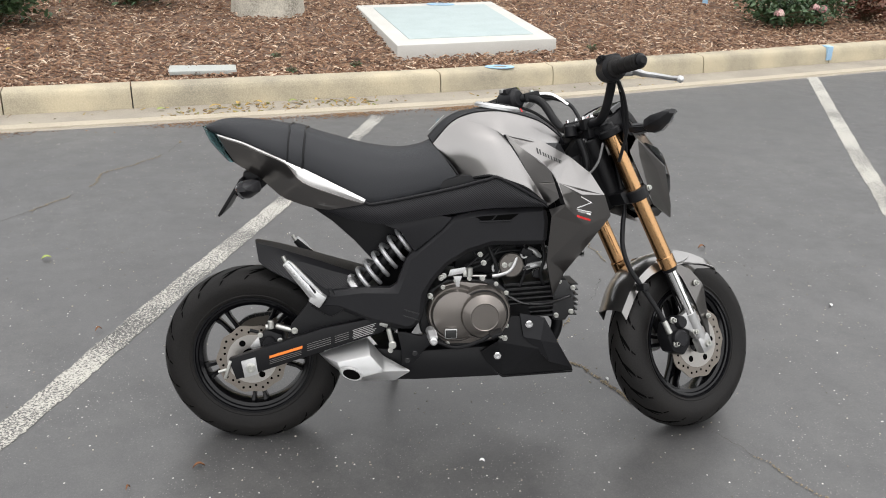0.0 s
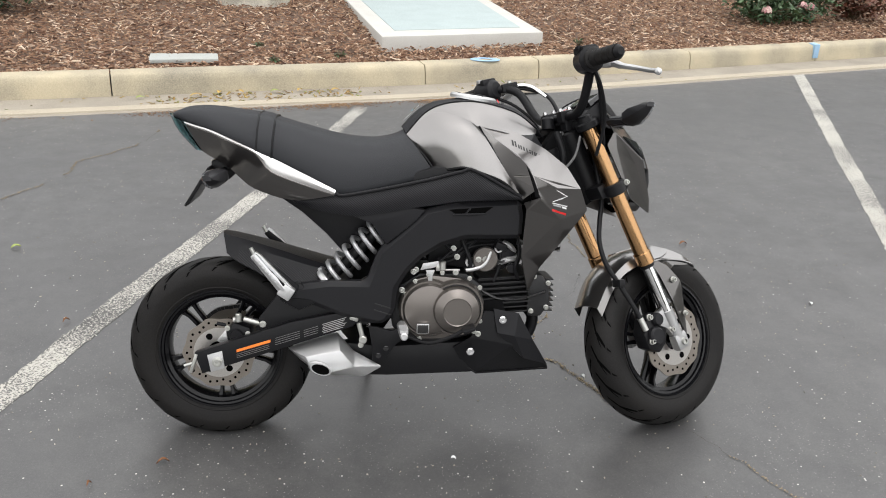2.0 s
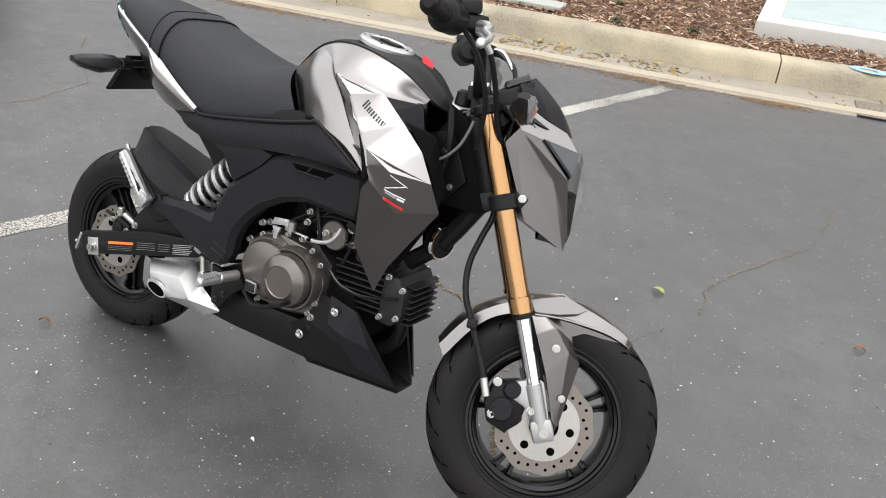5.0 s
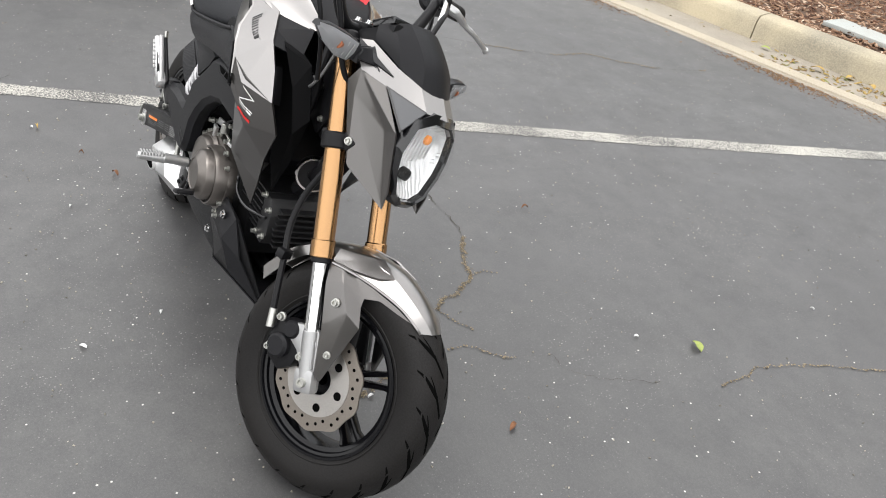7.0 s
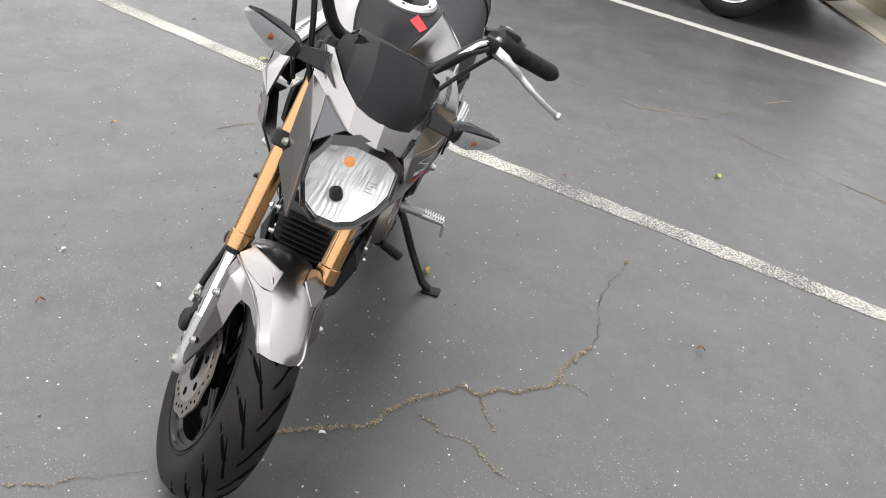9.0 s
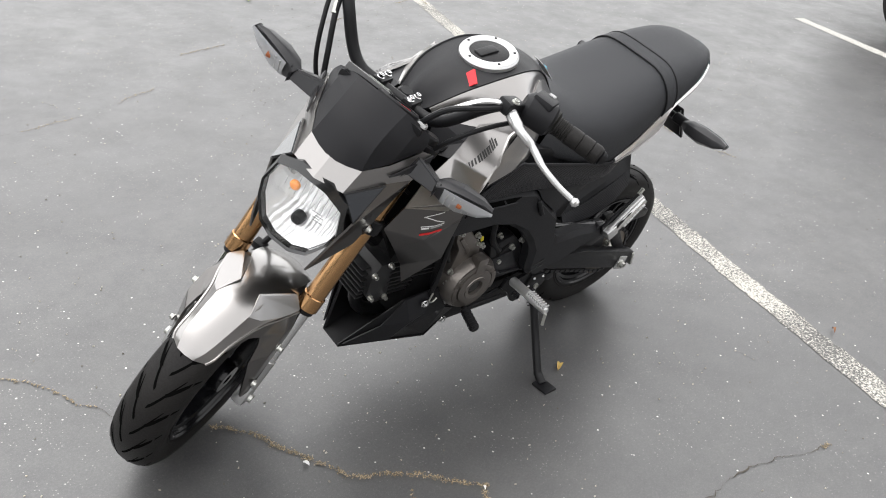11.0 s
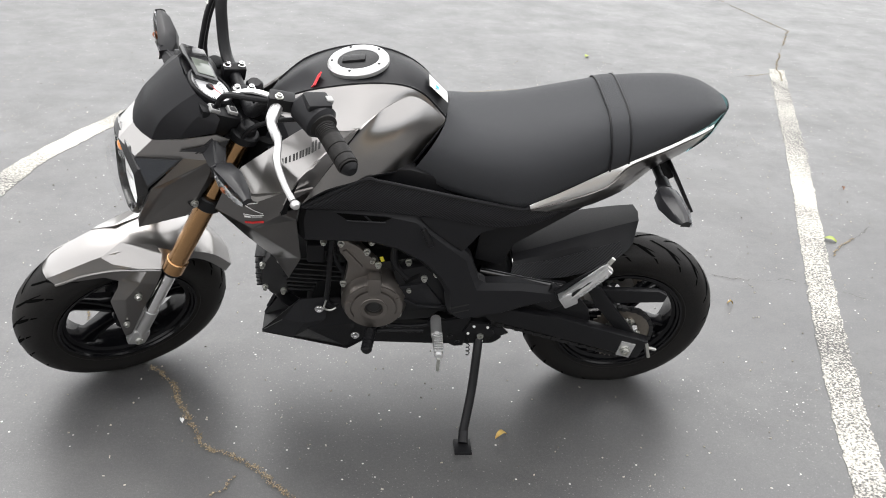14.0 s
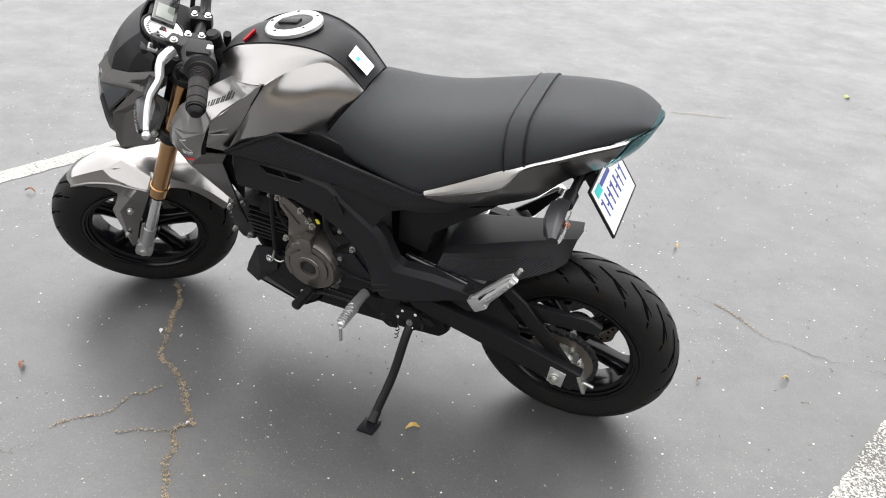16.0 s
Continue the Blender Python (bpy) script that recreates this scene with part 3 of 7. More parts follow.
for s in (-1, 1):
    part("mudguard_shoulder", sheet([[h for c, h, k in GUARD], [k for c, h, k in GUARD]], .003, 1, 4, mirror=s < 0), PAINT, mudguard, smooth=30, steered=True)
    wing = {'r': (1.072, .068, .467), 'i': (1.078, .044, .472), 'f': (1.143, .026, .486), 'l': (1.172, .056, .463), 'm': (1.128, .076, .452), 'a': (1.083, .090, .447), 'n': (1.190, .040, .474)}
    part("mudguard_wing", facets(wing, ["rif", "rfa", "afm", "flm", "fnl"], 0.003, s < 0, .0025), PAINT, mudguard, smooth=12, steered=True)
    part("mudguard_lip", hose([(x, (y + .0015) * s, z - .001) for x, y, z in (k for c, h, k in GUARD[4:])], .0026, 4, 6), PAINT, mudguard, steered=True)
    panel = {'a': (1.080, .088, .438), 'b': (1.108, .083, .443), 'c': (1.135, .073, .443), 'd': (1.172, .060, .441), 'e': (1.228, .049, .436), 'f': (1.268, .044, .428), 'g': (1.240, .049, .427),
             'h': (1.196, .058, .429), 'i': (1.163, .071, .420), 'j': (1.172, .078, .402), 'k': (1.197, .080, .370), 'l': (1.187, .096, .238), 'm': (1.172, .101, .252), 'n': (1.136, .101, .336), 'o': (1.098, .098, .405),
             'p': (1.130, .098, .428), 'q': (1.168, .102, .388)}
    # plate colour has the shade of its steep face mixed in
    part("mudguard_plate", facets(panel, ["abpo", "bcip", "cdhi", "degh", "efg", "pij", "pjq", "jkq", "opqn", "nqlm", "qkl"], .006, s < 0, .003), SHADEPAINT, mudguard, smooth=24, steered=True)
    part("mudguard_bolt", bolt((1.141, 0.1015 * s, 0.390), 0.0085, 0.010, s), ZINC, mudguard, steered=True)
    part("mudguard_bolt", bolt((1.178, 0.1015 * s, 0.298), 0.0075, 0.008, s), ZINC, mudguard, steered=True)
    part("guard_bracket", prism([(1.05, .45), (1.10, .44), (1.12, .36), (1.17, .25), (1.15, .25), (1.09, .36)], 0.066 * s, 0.078 * s, 0.002), BLACKP, mudguard, steered=True)

# front brake caliper behind the right leg and its hose
bm = prism([(1.045, .290), (1.095, .308), (1.120, .280), (1.115, .225), (1.09, .198), (1.05, .212), (1.036, .25)], -0.092, -0.045, 0.008)
caliper = part("brake_caliper", bm, BLACKP, label="black front brake caliper", steered=True)
bm = lathe([(0, -0.108), (0.019, -0.108), (0.024, -0.102), (0.024, -0.085)], (1.072, 0, 0.245), 24)
part("caliper_piston", bm, DARKP, caliper, steered=True)
part("caliper_piston", lathe([(0, -0.104), (0.014, -0.104), (0.018, -0.098), (0.018, -0.085)], (1.082, 0, 0.288), 20), DARKP, caliper, steered=True)
for p in ((1.112, -0.094, 0.318), (1.128, -0.096, 0.258), (1.055, -0.096, 0.232), (1.050, -0.096, .296)):
    part("caliper_bolt", bolt(p, 0.009, 0.012, -1), ZINC, caliper, steered=True)
part("brake_hose", hose([(1.030, -.097, .275), (1.012, -.093, .315), (.975, -.078, .385), (.945, -.066, .44), (.935, -.056, .50), (.945, -.052, .56), (.955, -.052, .61), (.945, -.050, .70), (.942, -.052, .78), (.946, -.060, .84)], 0.0065), BLACKP, steered=True)
bm = rod((1.036, -.099, .262), (1.022, -.095, .296), 0.008, segments=12, chamfer=0.001)
part("hose_union", bm, ZINC, steered=True)
part("hose_clip", block((.972, -.078, .390), (0.02, 0.03, 0.02), 0.004), BLACKP, steered=True)

# ---- headlight cowl, visor and instruments ----
ring_in = [(1.086, .080, .690), (1.091, .073, .655), (1.098, .050, .612), (1.100, .020, .594), (1.100, -.020, .594), (1.098, -.050, .612), (1.091, -.073, .655), (1.086, -.080, .690),
           (1.083, -.068, .742), (1.088, -.030, .762), (1.088, .030, .762), (1.083, .068, .742)]
ring_out = [(x + 0.004, y * 1.07, 0.683 + (z - 0.683) * 1.13) for x, y, z in ring_in]
ring_in = [(x + 0.009, y * 0.99, 0.679 + (z - 0.683) * 0.92) for x, y, z in ring_in]
ring_mid = [(x + 0.004, y * 1.05, 0.683 + (z - 0.683) * 1.05) for x, y, z in ring_in]
bm = bmesh.new()
rings = [[bm.verts.new(p) for p in r] for r in ([(x - 0.05, y, z) for x, y, z in ring_in], ring_in, ring_mid, ring_out, [(x - 0.05, y, z) for x, y, z in ring_out])]
for p, q in zip(rings, rings[1:]):
    for k in range(len(p)):
        bm.faces.new((p[k - 1], p[k], q[k], q[k - 1]))
headlight = part("headlight", bm, GLOSSB, label="angular headlight with clear lens and black surround", smooth=20, steered=True)
bm = bmesh.new()
back = [bm.verts.new((x - 0.012, y * 0.99, 0.683 + (z - 0.683) * 0.99)) for x, y, z in ring_in]
mid_r = [bm.verts.new((x - 0.056, y * 0.64, 0.700 + (z - 0.683) * 0.62)) for x, y, z in ring_in]
deep = [bm.verts.new((x - 0.092, y * 0.16, 0.718 + (z - 0.683) * 0.16)) for x, y, z in ring_in]
for p, q in ((back, mid_r), (mid_r, deep)):
    for k in range(12):
        bm.faces.new((p[k - 1], p[k], q[k], q[k - 1]))
bm.faces.new(deep)
part("reflector", bm, REFLECTOR, headlight, "faceted bright reflector", 40, steered=True)
bm = bmesh.new()
for k in range(10):
    y = -.054 + .012 * k
    block((1.064, y, .700), (.005, .0010, .082 - abs(y) * .6), 0, (0, 0, 0), bm=bm)
part("reflector_rib", bm, REFLECTOR, headlight, smooth=False, steered=True, split=True)
# amber disc stands where the reflector's mirrored image of the bulb appears
part("bulb_image", lathe([(0, 0.003), (0.007, 0.002), (0.0098, -0.001), (0.0098, -0.006), (0, -0.006)], (1.100, -0.024, 0.722), 18, (0, 0, -90)), AMBER, headlight, "amber spot of the bulb", steered=True)
part("bulb_shield", lathe([(0, 0.004), (0.006, 0.004), (0.007, 0.006), (0.011, 0.005), (0.0125, 0.001), (0.0125, -0.012), (0, -0.012)], (1.078, 0.000, 0.640), 20, (0, 0, -90)), BLACKP, headlight, steered=True)
bm = bmesh.new()
rim_v = [bm.verts.new((x - 0.002, y * 1.07, 0.683 + (z - 0.683) * 1.07)) for x, y, z in ring_in]
mid_v = [bm.verts.new((1.122, y * 0.72, 0.683 + (z - 0.683) * 0.72)) for x, y, z in ring_in]
tip = bm.verts.new((1.134, 0, 0.683))
for k in range(12):
    bm.faces.new((rim_v[k - 1], rim_v[k], mid_v[k], mid_v[k - 1]))
    bm.faces.new((mid_v[k - 1], mid_v[k], tip))
part("reflector_cup", lathe([(.012, .002), (.020, .004), (.022, 0), (.020, -.006), (.012, -.008)], (1.066, -.050, .722), 28, (0, 0, -90), closed=True), ALU, headlight, "round reflector cup beside the bulb", steered=True)
own = bmesh.new()
for k in range(4):
    block((1.099 - .002 * k, .034 + .006 * (k % 2), .704 - .008 * k), (.001, .020 - .004 * (k % 3), .0014), 0, (0, 0, 8), bm=own)
part("lens_print", own, PRINT, headlight, "fine grey moulded marks", False, steered=True, split=True)
lens = part("lens", bm, CLEAR, headlight, smooth=60, steered=True)
lens.visible_shadow = False

# painted cowl: brow above the lens, cheeks along the sides in the shade-darkened paint
cowl = {'c0': (1.101, 0, .767), 'R': (1.085, .053, .766), 'A': (1.006, .092, .772), 'T3': (1.076, .090, .714), 'v0': (1.070, 0, .799), 'v1': (1.050, .055, .800), 'v2': (1.004, .082, .810), 'v3': (.945, .108, .831),
        'q': (.926, .120, .822), 't': (1.010, .089, .791), 'u': (.940, .124, .800), 'B': (.936, .110, .747), 'b': (.960, .119, .776), 'C': (1.068, .095, .712), 'S': (1.046, .090, .704), 'G': (.966, .113, .733),
        'E': (1.096, .069, .589), 'F': (1.013, .098, .611), 'H': (1.106, .072, .603)}
for s in (-1, 1):
    brow = part("cowl_brow", facets(cowl, ["c0 R v1 v0", "R A v1", "A t v2 v1", "t q v3 v2", "A b t", "b u t"], 0.004, s < 0), PAINT, label="graphite metallic brow over the headlight", smooth=14, steered=True)
    part("stalk_base", facets({k: Vector(cowl[k]) + Vector((.002, .004, .003)) for k in "tqu"}, ["tqu"], .004, s < 0), GREYGLOSS, brow, "dark angular base of the indicator", False, steered=True)
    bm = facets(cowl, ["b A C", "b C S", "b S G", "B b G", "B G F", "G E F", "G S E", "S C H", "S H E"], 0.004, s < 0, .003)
    part("cowl_cheek", bm, SHADEPAINT, label="creased graphite side cheek of the headlight cowl", smooth=14, steered=True)
    tri3 = [Vector(cowl[k]) for k in ('A', 'R', 'T3')]
    mid = sum(tri3, Vector()) / 3
    bm = facets({'a': tri3[0], 'b': tri3[1], 'c': tri3[2]}, ["abc"], 0.004, s < 0)
    part("cowl_seam", bm, GLOSSB, brow, "black seam round the corner panel", False, steered=True)
    lift = Vector((.0045, .0035, .002))
    bm = facets({k: mid + (p - mid) * .88 + lift for k, p in zip("abc", tri3)}, ["abc"], 0.002, s < 0)
    part("corner_panel", bm, SMOKED, brow, "glossy smoked corner panel", False, steered=True)
half = [[(1.071, 0, .797), (1.038, 0, .842), (.998, 0, .874), (.968, 0, .893)], [(1.051, .054, .800), (1.030, .050, .837), (.995, .050, .867), (.962, .052, .888)],
        [(1.005, .080, .812), (.992, .083, .836), (.970, .083, .860), (.945, .080, .874)], [(.946, .106, .834), (.944, .107, .842), (.940, .105, .852), (.934, .100, .860)]]
inner = [[(x, -y, z) for x, y, z in half[1]], half[0], half[1]]
visor = part("visor", sheet(inner, .004, 2, 5), DARKP, label="matte dark grey faceted meter visor", smooth=45, steered=True)
for flip in (False, True):
    part("visor_side", sheet(half[1:], .004, 1, 5, mirror=flip), DARKP, visor, smooth=14, steered=True)
bm = prism([(.962, .880), (.892, .836), (.884, .815), (.93, .798), (.966, .82)], -0.090, 0.090, 0.010)
meter = part("instrument_panel", bm, BLACKP, label="black instrument panel with round dial and small screen", steered=True)
tilt = Matrix.Translation((0.929, 0.020, 0.861)) @ Euler((0, radians(-34), 0)).to_matrix().to_4x4()


def on_meter(bm):
    bm.transform(tilt)
    return bm


part("dial_bezel", on_meter(lathe([(0.0405, 0.004), (0.0405, 0.009), (0.043, 0.010), (0.046, 0.007), (0.047, -0.004)], (0, 0, 0), 40, (90, 0, 0))), BLACKP, meter, steered=True)
part("dial", on_meter(lathe([(0, 0.004), (0.036, 0.004), (0.041, 0.006), (0.041, -0.004)], (0, 0, 0), 40, (90, 0, 0))), material("dial_face", (0.72, 0.72, 0.73), 0.22, metal=0.35, coat=1.0), meter, "round silver-ringed dial", steered=True)
part("dial_hub", on_meter(lathe([(0, 0.008), (0.006, 0.008), (0.008, 0.004)], (0, 0, 0), 20, (90, 0, 0))), BLACKP, meter, steered=True)
bm = bmesh.new()
for k in range(25):
    a = radians(-30 + 10 * k)
    block((0.031 * math.cos(a), 0.031 * math.sin(a), 0.0046), (0.007 if k % 4 == 0 else 0.004, 0.0012, 0.0012), 0, (0, 0, math.degrees(a)), bm=bm)
part("dial_tick", on_meter(bm), BLACKPR, meter, smooth=False, steered=True, split=True)
part("needle", on_meter(block((-0.010, 0.010, 0.0075), (0.034, 0.002, 0.001), 0, (0, 0, -45))), REDPR, meter, smooth=False, steered=True)
part("screen_housing", on_meter(block((0.004, -0.060, 0.006), (0.050, 0.092, 0.014), 0.003)), GLOSSB, meter, steered=True)
part("screen", on_meter(block((0.004, -0.044, 0.0135), (0.036, 0.044, 0.002), 0.0006)), material("lcd", (0.13, 0.145, 0.125), 0.12, coat=0.6), meter, "grey-green display", steered=True)
for bx, by in ((0.012, 0.060), (-0.030, 0.052)):
    key_frame = part("meter_button", on_meter(block((bx, by, 0.002), (0.020, 0.018, 0.008), 0.002)), PRINT, meter, steered=True)
    part("button_face", on_meter(block((bx, by, 0.006), (0.014, 0.012, 0.002), 0.001)), BLACKP, key_frame, steered=True)

# ---- handlebar and controls ----
bar_pts = [(.795, -.362, .944), (.797, -.30, .946), (.815, -.235, .947), (.850, -.185, .940), (.868, -.155, .915), (.868, -.115, .860), (.866, -.085, .835), (.864, -.05, .830), (.864, .05, .830), (.866, .085, .835),
           (.868, .115, .860), (.868, .155, .915), (.850, .185, .940), (.815, .235, .947), (.797, .30, .946), (.795, .362, .944)]
handlebar = part("handlebar", hose(bar_pts, 0.0115, 5, 14), BLACKP, label="black wide handlebar", steered=BARS)
for s in (-1, 1):
    bm = block((.865, .035 * s, .832), (.046, .024, .030), .005)
    block((.868, .035 * s, .808), (.036, .024, .030), .004, bm=bm)
    clamp = part("bar_clamp", bm, BLACKP, handlebar, steered=BARS)
    for dx in (-.014, .014):
        own = bolt((0, 0, 0), 0.0075, 0.008, 1)
        own.transform(pose(.865 + dx, .035 * s, .846, 90, 0, 0))
        part("clamp_bolt", own, CHROME, clamp, steered=BARS)
    gdir = Vector((.795, .362 * s, .944)) - Vector((.806, .262 * s, .9465))
    a = Vector((.806, .262 * s, .9465))
    prof = [(0, -.010), (.0235, -.010), (.0245, -.004), (.0245, .002), (.0185, .006)]
    for k in range(5):
        prof += [(.0185, .009 + .004 * k), (.0172, .010 + .004 * k), (.0172, .011 + .004 * k), (.0185, .012 + .004 * k)]
    for a0, a1 in ((.033, .056), (.059, .080), (.083, gdir.length - .004)):
        prof += [(.0168, a0 - .0012), (.0182, a0), (.0184, .5 * (a0 + a1)), (.0182, a1), (.0168, a1 + .0012)]
    prof += [(.0165, gdir.length), (0, gdir.length)]
    bm = lathe(prof, segments=22)
    bm.transform(Matrix.Translation(a) @ gdir.to_track_quat('Y', 'Z').to_matrix().to_4x4())
    grip = part("grip", bm, RUBBER, handlebar, "black ribbed rubber grip", steered=BARS)
    part("bar_end", rod(a + gdir, a + gdir * 1.12, .0150, .0115, 20, chamfer=.003), BLACKP, handlebar, steered=BARS)
    bm = rod((.824, .200 * s, .947), (.804, .262 * s, .9465), .030, .031, 24, chamfer=.009)
    block((.812, .230 * s, .972), (.044, .040, .018), .006, bm=bm)
    sw = part("switch_housing", bm, DARKP if s > 0 else BLACKP, handlebar, steered=BARS)
    bm = block((.792, .232 * s, .978), (.012, .014, .010), .002)
    part("switch", bm, PRINT if s > 0 else BLACKP, handlebar, steered=BARS)
    bm = block((.858, .190 * s, .944), (.046, .030, .026), .006, (0, 0, -18 * s))
    part("lever_perch", bm, BLACKP, handlebar, steered=BARS)
    bm = hose([(.868, .200 * s, .938), (.885, .230 * s, .930), (.882, .265 * s, .918), (.892, .300 * s, .905), (.890, .340 * s, .893), (.884, .372 * s, .886)], .0055, 5, 10, radii=[.0110, .0085, .0066, .0058, .0055])
    lathe([(0, .0085), (.006, .006), (.0088, 0), (.006, -.006), (0, -.0085)], (.882, .380 * s, .884), 16, bm=bm)
    part("lever", bm, ALU, handlebar, "silver clutch lever" if s > 0 else "silver brake lever", steered=BARS)
    bm = bmesh.new()
    bolt((0, 0, 0), .0075, .006, 1, bm=bm)
    bm.transform(pose(.866, .196 * s, .957, 90, 0, 0))
    part("lever_pivot", bm, ZINC, handlebar, steered=BARS)
# master cylinder on the right
bm = block((.846, -.195, .970), (.044, .040, .026), .008, (0, 0, 12))
part("brake_reservoir", bm, BLACKP, handlebar, steered=BARS)
bm = bmesh.new()
hose([(.85, -.19, .955), (.885, -.165, .90), (.90, -.14, .84), (.91, -.11, .76), (.93, -.07, .70)], .0055, bm=bm)
hose([(.835, -.215, .935), (.87, -.19, .88), (.885, -.16, .80), (.87, -.12, .72)], .0045, bm=bm)
hose([(.845, .20, .945), (.90, .165, .93), (.93, .11, .89), (.925, .07, .80), (.90, .05, .70)], .0055, bm=bm)
hose([(.82, .225, .93), (.86, .18, .89), (.885, .13, .82), (.875, .09, .72)], .0045, bm=bm)
part("control_cable", bm, BLACKP, steered=BARS, split=True)
part("cable_sleeve", hose([(.858, .19, .945), (.885, .17, .944), (.905, .148, .932), (.925, .118, .897)], .0052), CHROME, label="bright clutch cable elbow", steered=BARS)
part("cable_sleeve", hose([(.845, -.19, .945), (.87, -.178, .925), (.888, -.165, .895)], .0060), ZINC, steered=BARS)
# ignition lock below the clamp
part("ignition_lock", lathe([(0, .012), (.012, .012), (.017, .006), (.017, -.02), (0, -.02)], (.835, .0, .822), 20, (90, 0, 0)), BLACKP, steered=True)

# ---- indicators ----
LENS = material("clear_ribbed_lens", (0.74, 0.75, 0.77), 0.14, metal=0.55, coat=0.9)
BULB = material("amber_lamp", (0.30, 0.09, 0.03), 0.3)


def indicator(base, tip, front, steered, label):
    """A dark leaf-shaped body whose face towards `front` (+1 or -1 along x) is a clear ribbed lens."""
    base, tip = Vector(base), Vector(tip)
    out, n = (tip - base).normalized(), (tip - base).length
    fwd = Vector((front, 0, -0.2))
    fwd = (fwd - out * fwd.dot(out)).normalized()
    up = Vector((0, 0, 1))
    up = (up - out * up.dot(out) - fwd * up.dot(fwd)).normalized()

    def at(a, f, u):
        return base + out * (a * n) + fwd * f + up * u

    own = bmesh.new()
    rings = []
    outline = ((0.0, .018, -.010, .010), (0.14, .028, -.020, .018), (0.42, .030, -.023, .020), (0.76, .020, -.012, .018), (0.94, .009, .003, .011))
    for a, deep, lo, hi in outline:
        rings.append([own.verts.new(at(a, f, u)) for f, u in ((-.2 * deep, lo), (.006, lo), (.006, hi), (-.3 * deep, hi), (-deep, hi * .55), (-deep, lo * .55))])
    for p, q in zip(rings, rings[1:]):
        for j in range(6):
            own.faces.new((p[j - 1], p[j], q[j], q[j - 1]))
    own.faces.new(rings[0])
    own.faces.new(rings[-1][::-1])
    bevelled(own, 0.002)
    ind = part("indicator", own, GREYGLOSS, label=label, smooth=25, steered=steered)
    own = bmesh.new()
    inner = [(a, lo + .0005, hi - .0005) for a, deep, lo, hi in outline[1:]]
    inner[0], inner[-1] = (0.15, -.0195, .0175), (0.955, .003, .0115)
    f_of = (.008, .012, .012, .008)
    top = [own.verts.new(at(a, f, hi)) for (a, lo, hi), f in zip(inner, f_of)]
    mid = [own.verts.new(at(a, f + .004, (lo + hi) / 2)) for (a, lo, hi), f in zip(inner, f_of)]
    low = [own.verts.new(at(a, f, lo)) for (a, lo, hi), f in zip(inner, f_of)]
    for p, q in ((top, mid), (mid, low)):
        for k in range(3):
            own.faces.new((p[k], p[k + 1], q[k + 1], q[k]))
    bmesh.ops.solidify(own, geom=own.faces[:], thickness=.003)
    lens = part("indicator_lens", own, LENS, ind, "clear ribbed lens", 40, steered=steered)
    for k in range(7):
        a = 0.22 + 0.10 * k
        lo, hi = (-.021, .017) if a < .5 else (-.021 + (a - .5) * .045, .017)
        own = rod(at(a, .0125 if a < .8 else .010, lo + .005), at(a + .02, .0125 if a < .8 else .010, hi - .004), .0012, segments=6)
        part("lens_rib", own, PRINT, lens, steered=steered)
    own = lathe([(0, .007), (.006, .004), (.008, -.004), (0, -.006)], (0, 0, 0), 12)
    own.transform(Matrix.Translation(at(.46, .0115, -.001)))
    part("indicator_bulb", own, BULB, lens, "amber spot of the bulb", steered=steered)
    return ind


for s in (-1, 1):
    ind = indicator((0.966, .160 * s, .801), (0.940, .274 * s, .814), 1, True, "black-bodied turn indicator with a clear front lens")
    own = bmesh.new()
    ends = [[own.verts.new((x, y * s, z)) for x, y, z in r] for r in (((.950, .106, .822), (.925, .108, .812), (.940, .112, .792), (.978, .104, .792)), ((.966, .168, .814), (.948, .170, .806), (.950, .168, .790), (.972, .166, .790)))]
    for k in range(4):
        own.faces.new((ends[0][k - 1], ends[0][k], ends[1][k], ends[1][k - 1]))
    own.faces.new(ends[0])
    own.faces.new(ends[1][::-1])
    bevelled(own, .004)
    part("stalk", own, GREYGLOSS, ind, smooth=25, steered=True)

# ---- tank, shrouds, seat and tail ----
tank_spine = [(.452, 0, .805), (.49, 0, .845), (.53, 0, .868), (.575, 0, .876), (.62, 0, .880), (.68, 0, .872), (.74, 0, .858), (.795, 0, .820), (.82, 0, .785)]
cover_edge = [(.462, .050, .790), (.497, .054, .832), (.520, .057, .851), (.545, .062, .863), (.580, .070, .871), (.631, .078, .873), (.690, .076, .862), (.745, .066, .842), (.795, .045, .806)]
band_low = [(.465, .055, .787), (.490, .058, .813), (.512, .062, .832), (.540, .071, .844), (.585, .104, .837), (.631, .147, .818), (.680, .140, .807), (.723, .120, .797), (.785, .066, .793)]
ridge = band_low[:5] + [(.615, .132, .827), (.631, .147, .818)]
bulge = [ridge,
         [(.479, .079, .777), (.506, .099, .802), (.529, .118, .815), (.553, .134, .820), (.592, .151, .815), (.622, .154, .805), (.646, .151, .796)],
         [(.507, .099, .750), (.532, .125, .766), (.554, .144, .776), (.577, .158, .781), (.611, .167, .772), (.647, .162, .755), (.682, .152, .739)],
         [(.534, .101, .706), (.557, .122, .711), (.579, .139, .717), (.602, .151, .720), (.642, .161, .708), (.694, .161, .686), (.744, .154, .641)]]
for n, share in ((1, 1 / 3), (2, 2 / 3)):
    bulge[n] = [tuple(.45 * m + .55 * (a + (b - a) * share) for a, m, b in zip(p, q, r)) for p, q, r in zip(bulge[0], bulge[n], bulge[3])]
cover_mid = [(.5 * (a[0] + b[0]), b[1] * .55, .35 * b[2] + .65 * a[2] + .001) for a, b in zip(tank_spine, cover_edge)]
flip = lambda r: [(x, -y, z) for x, y, z in r]
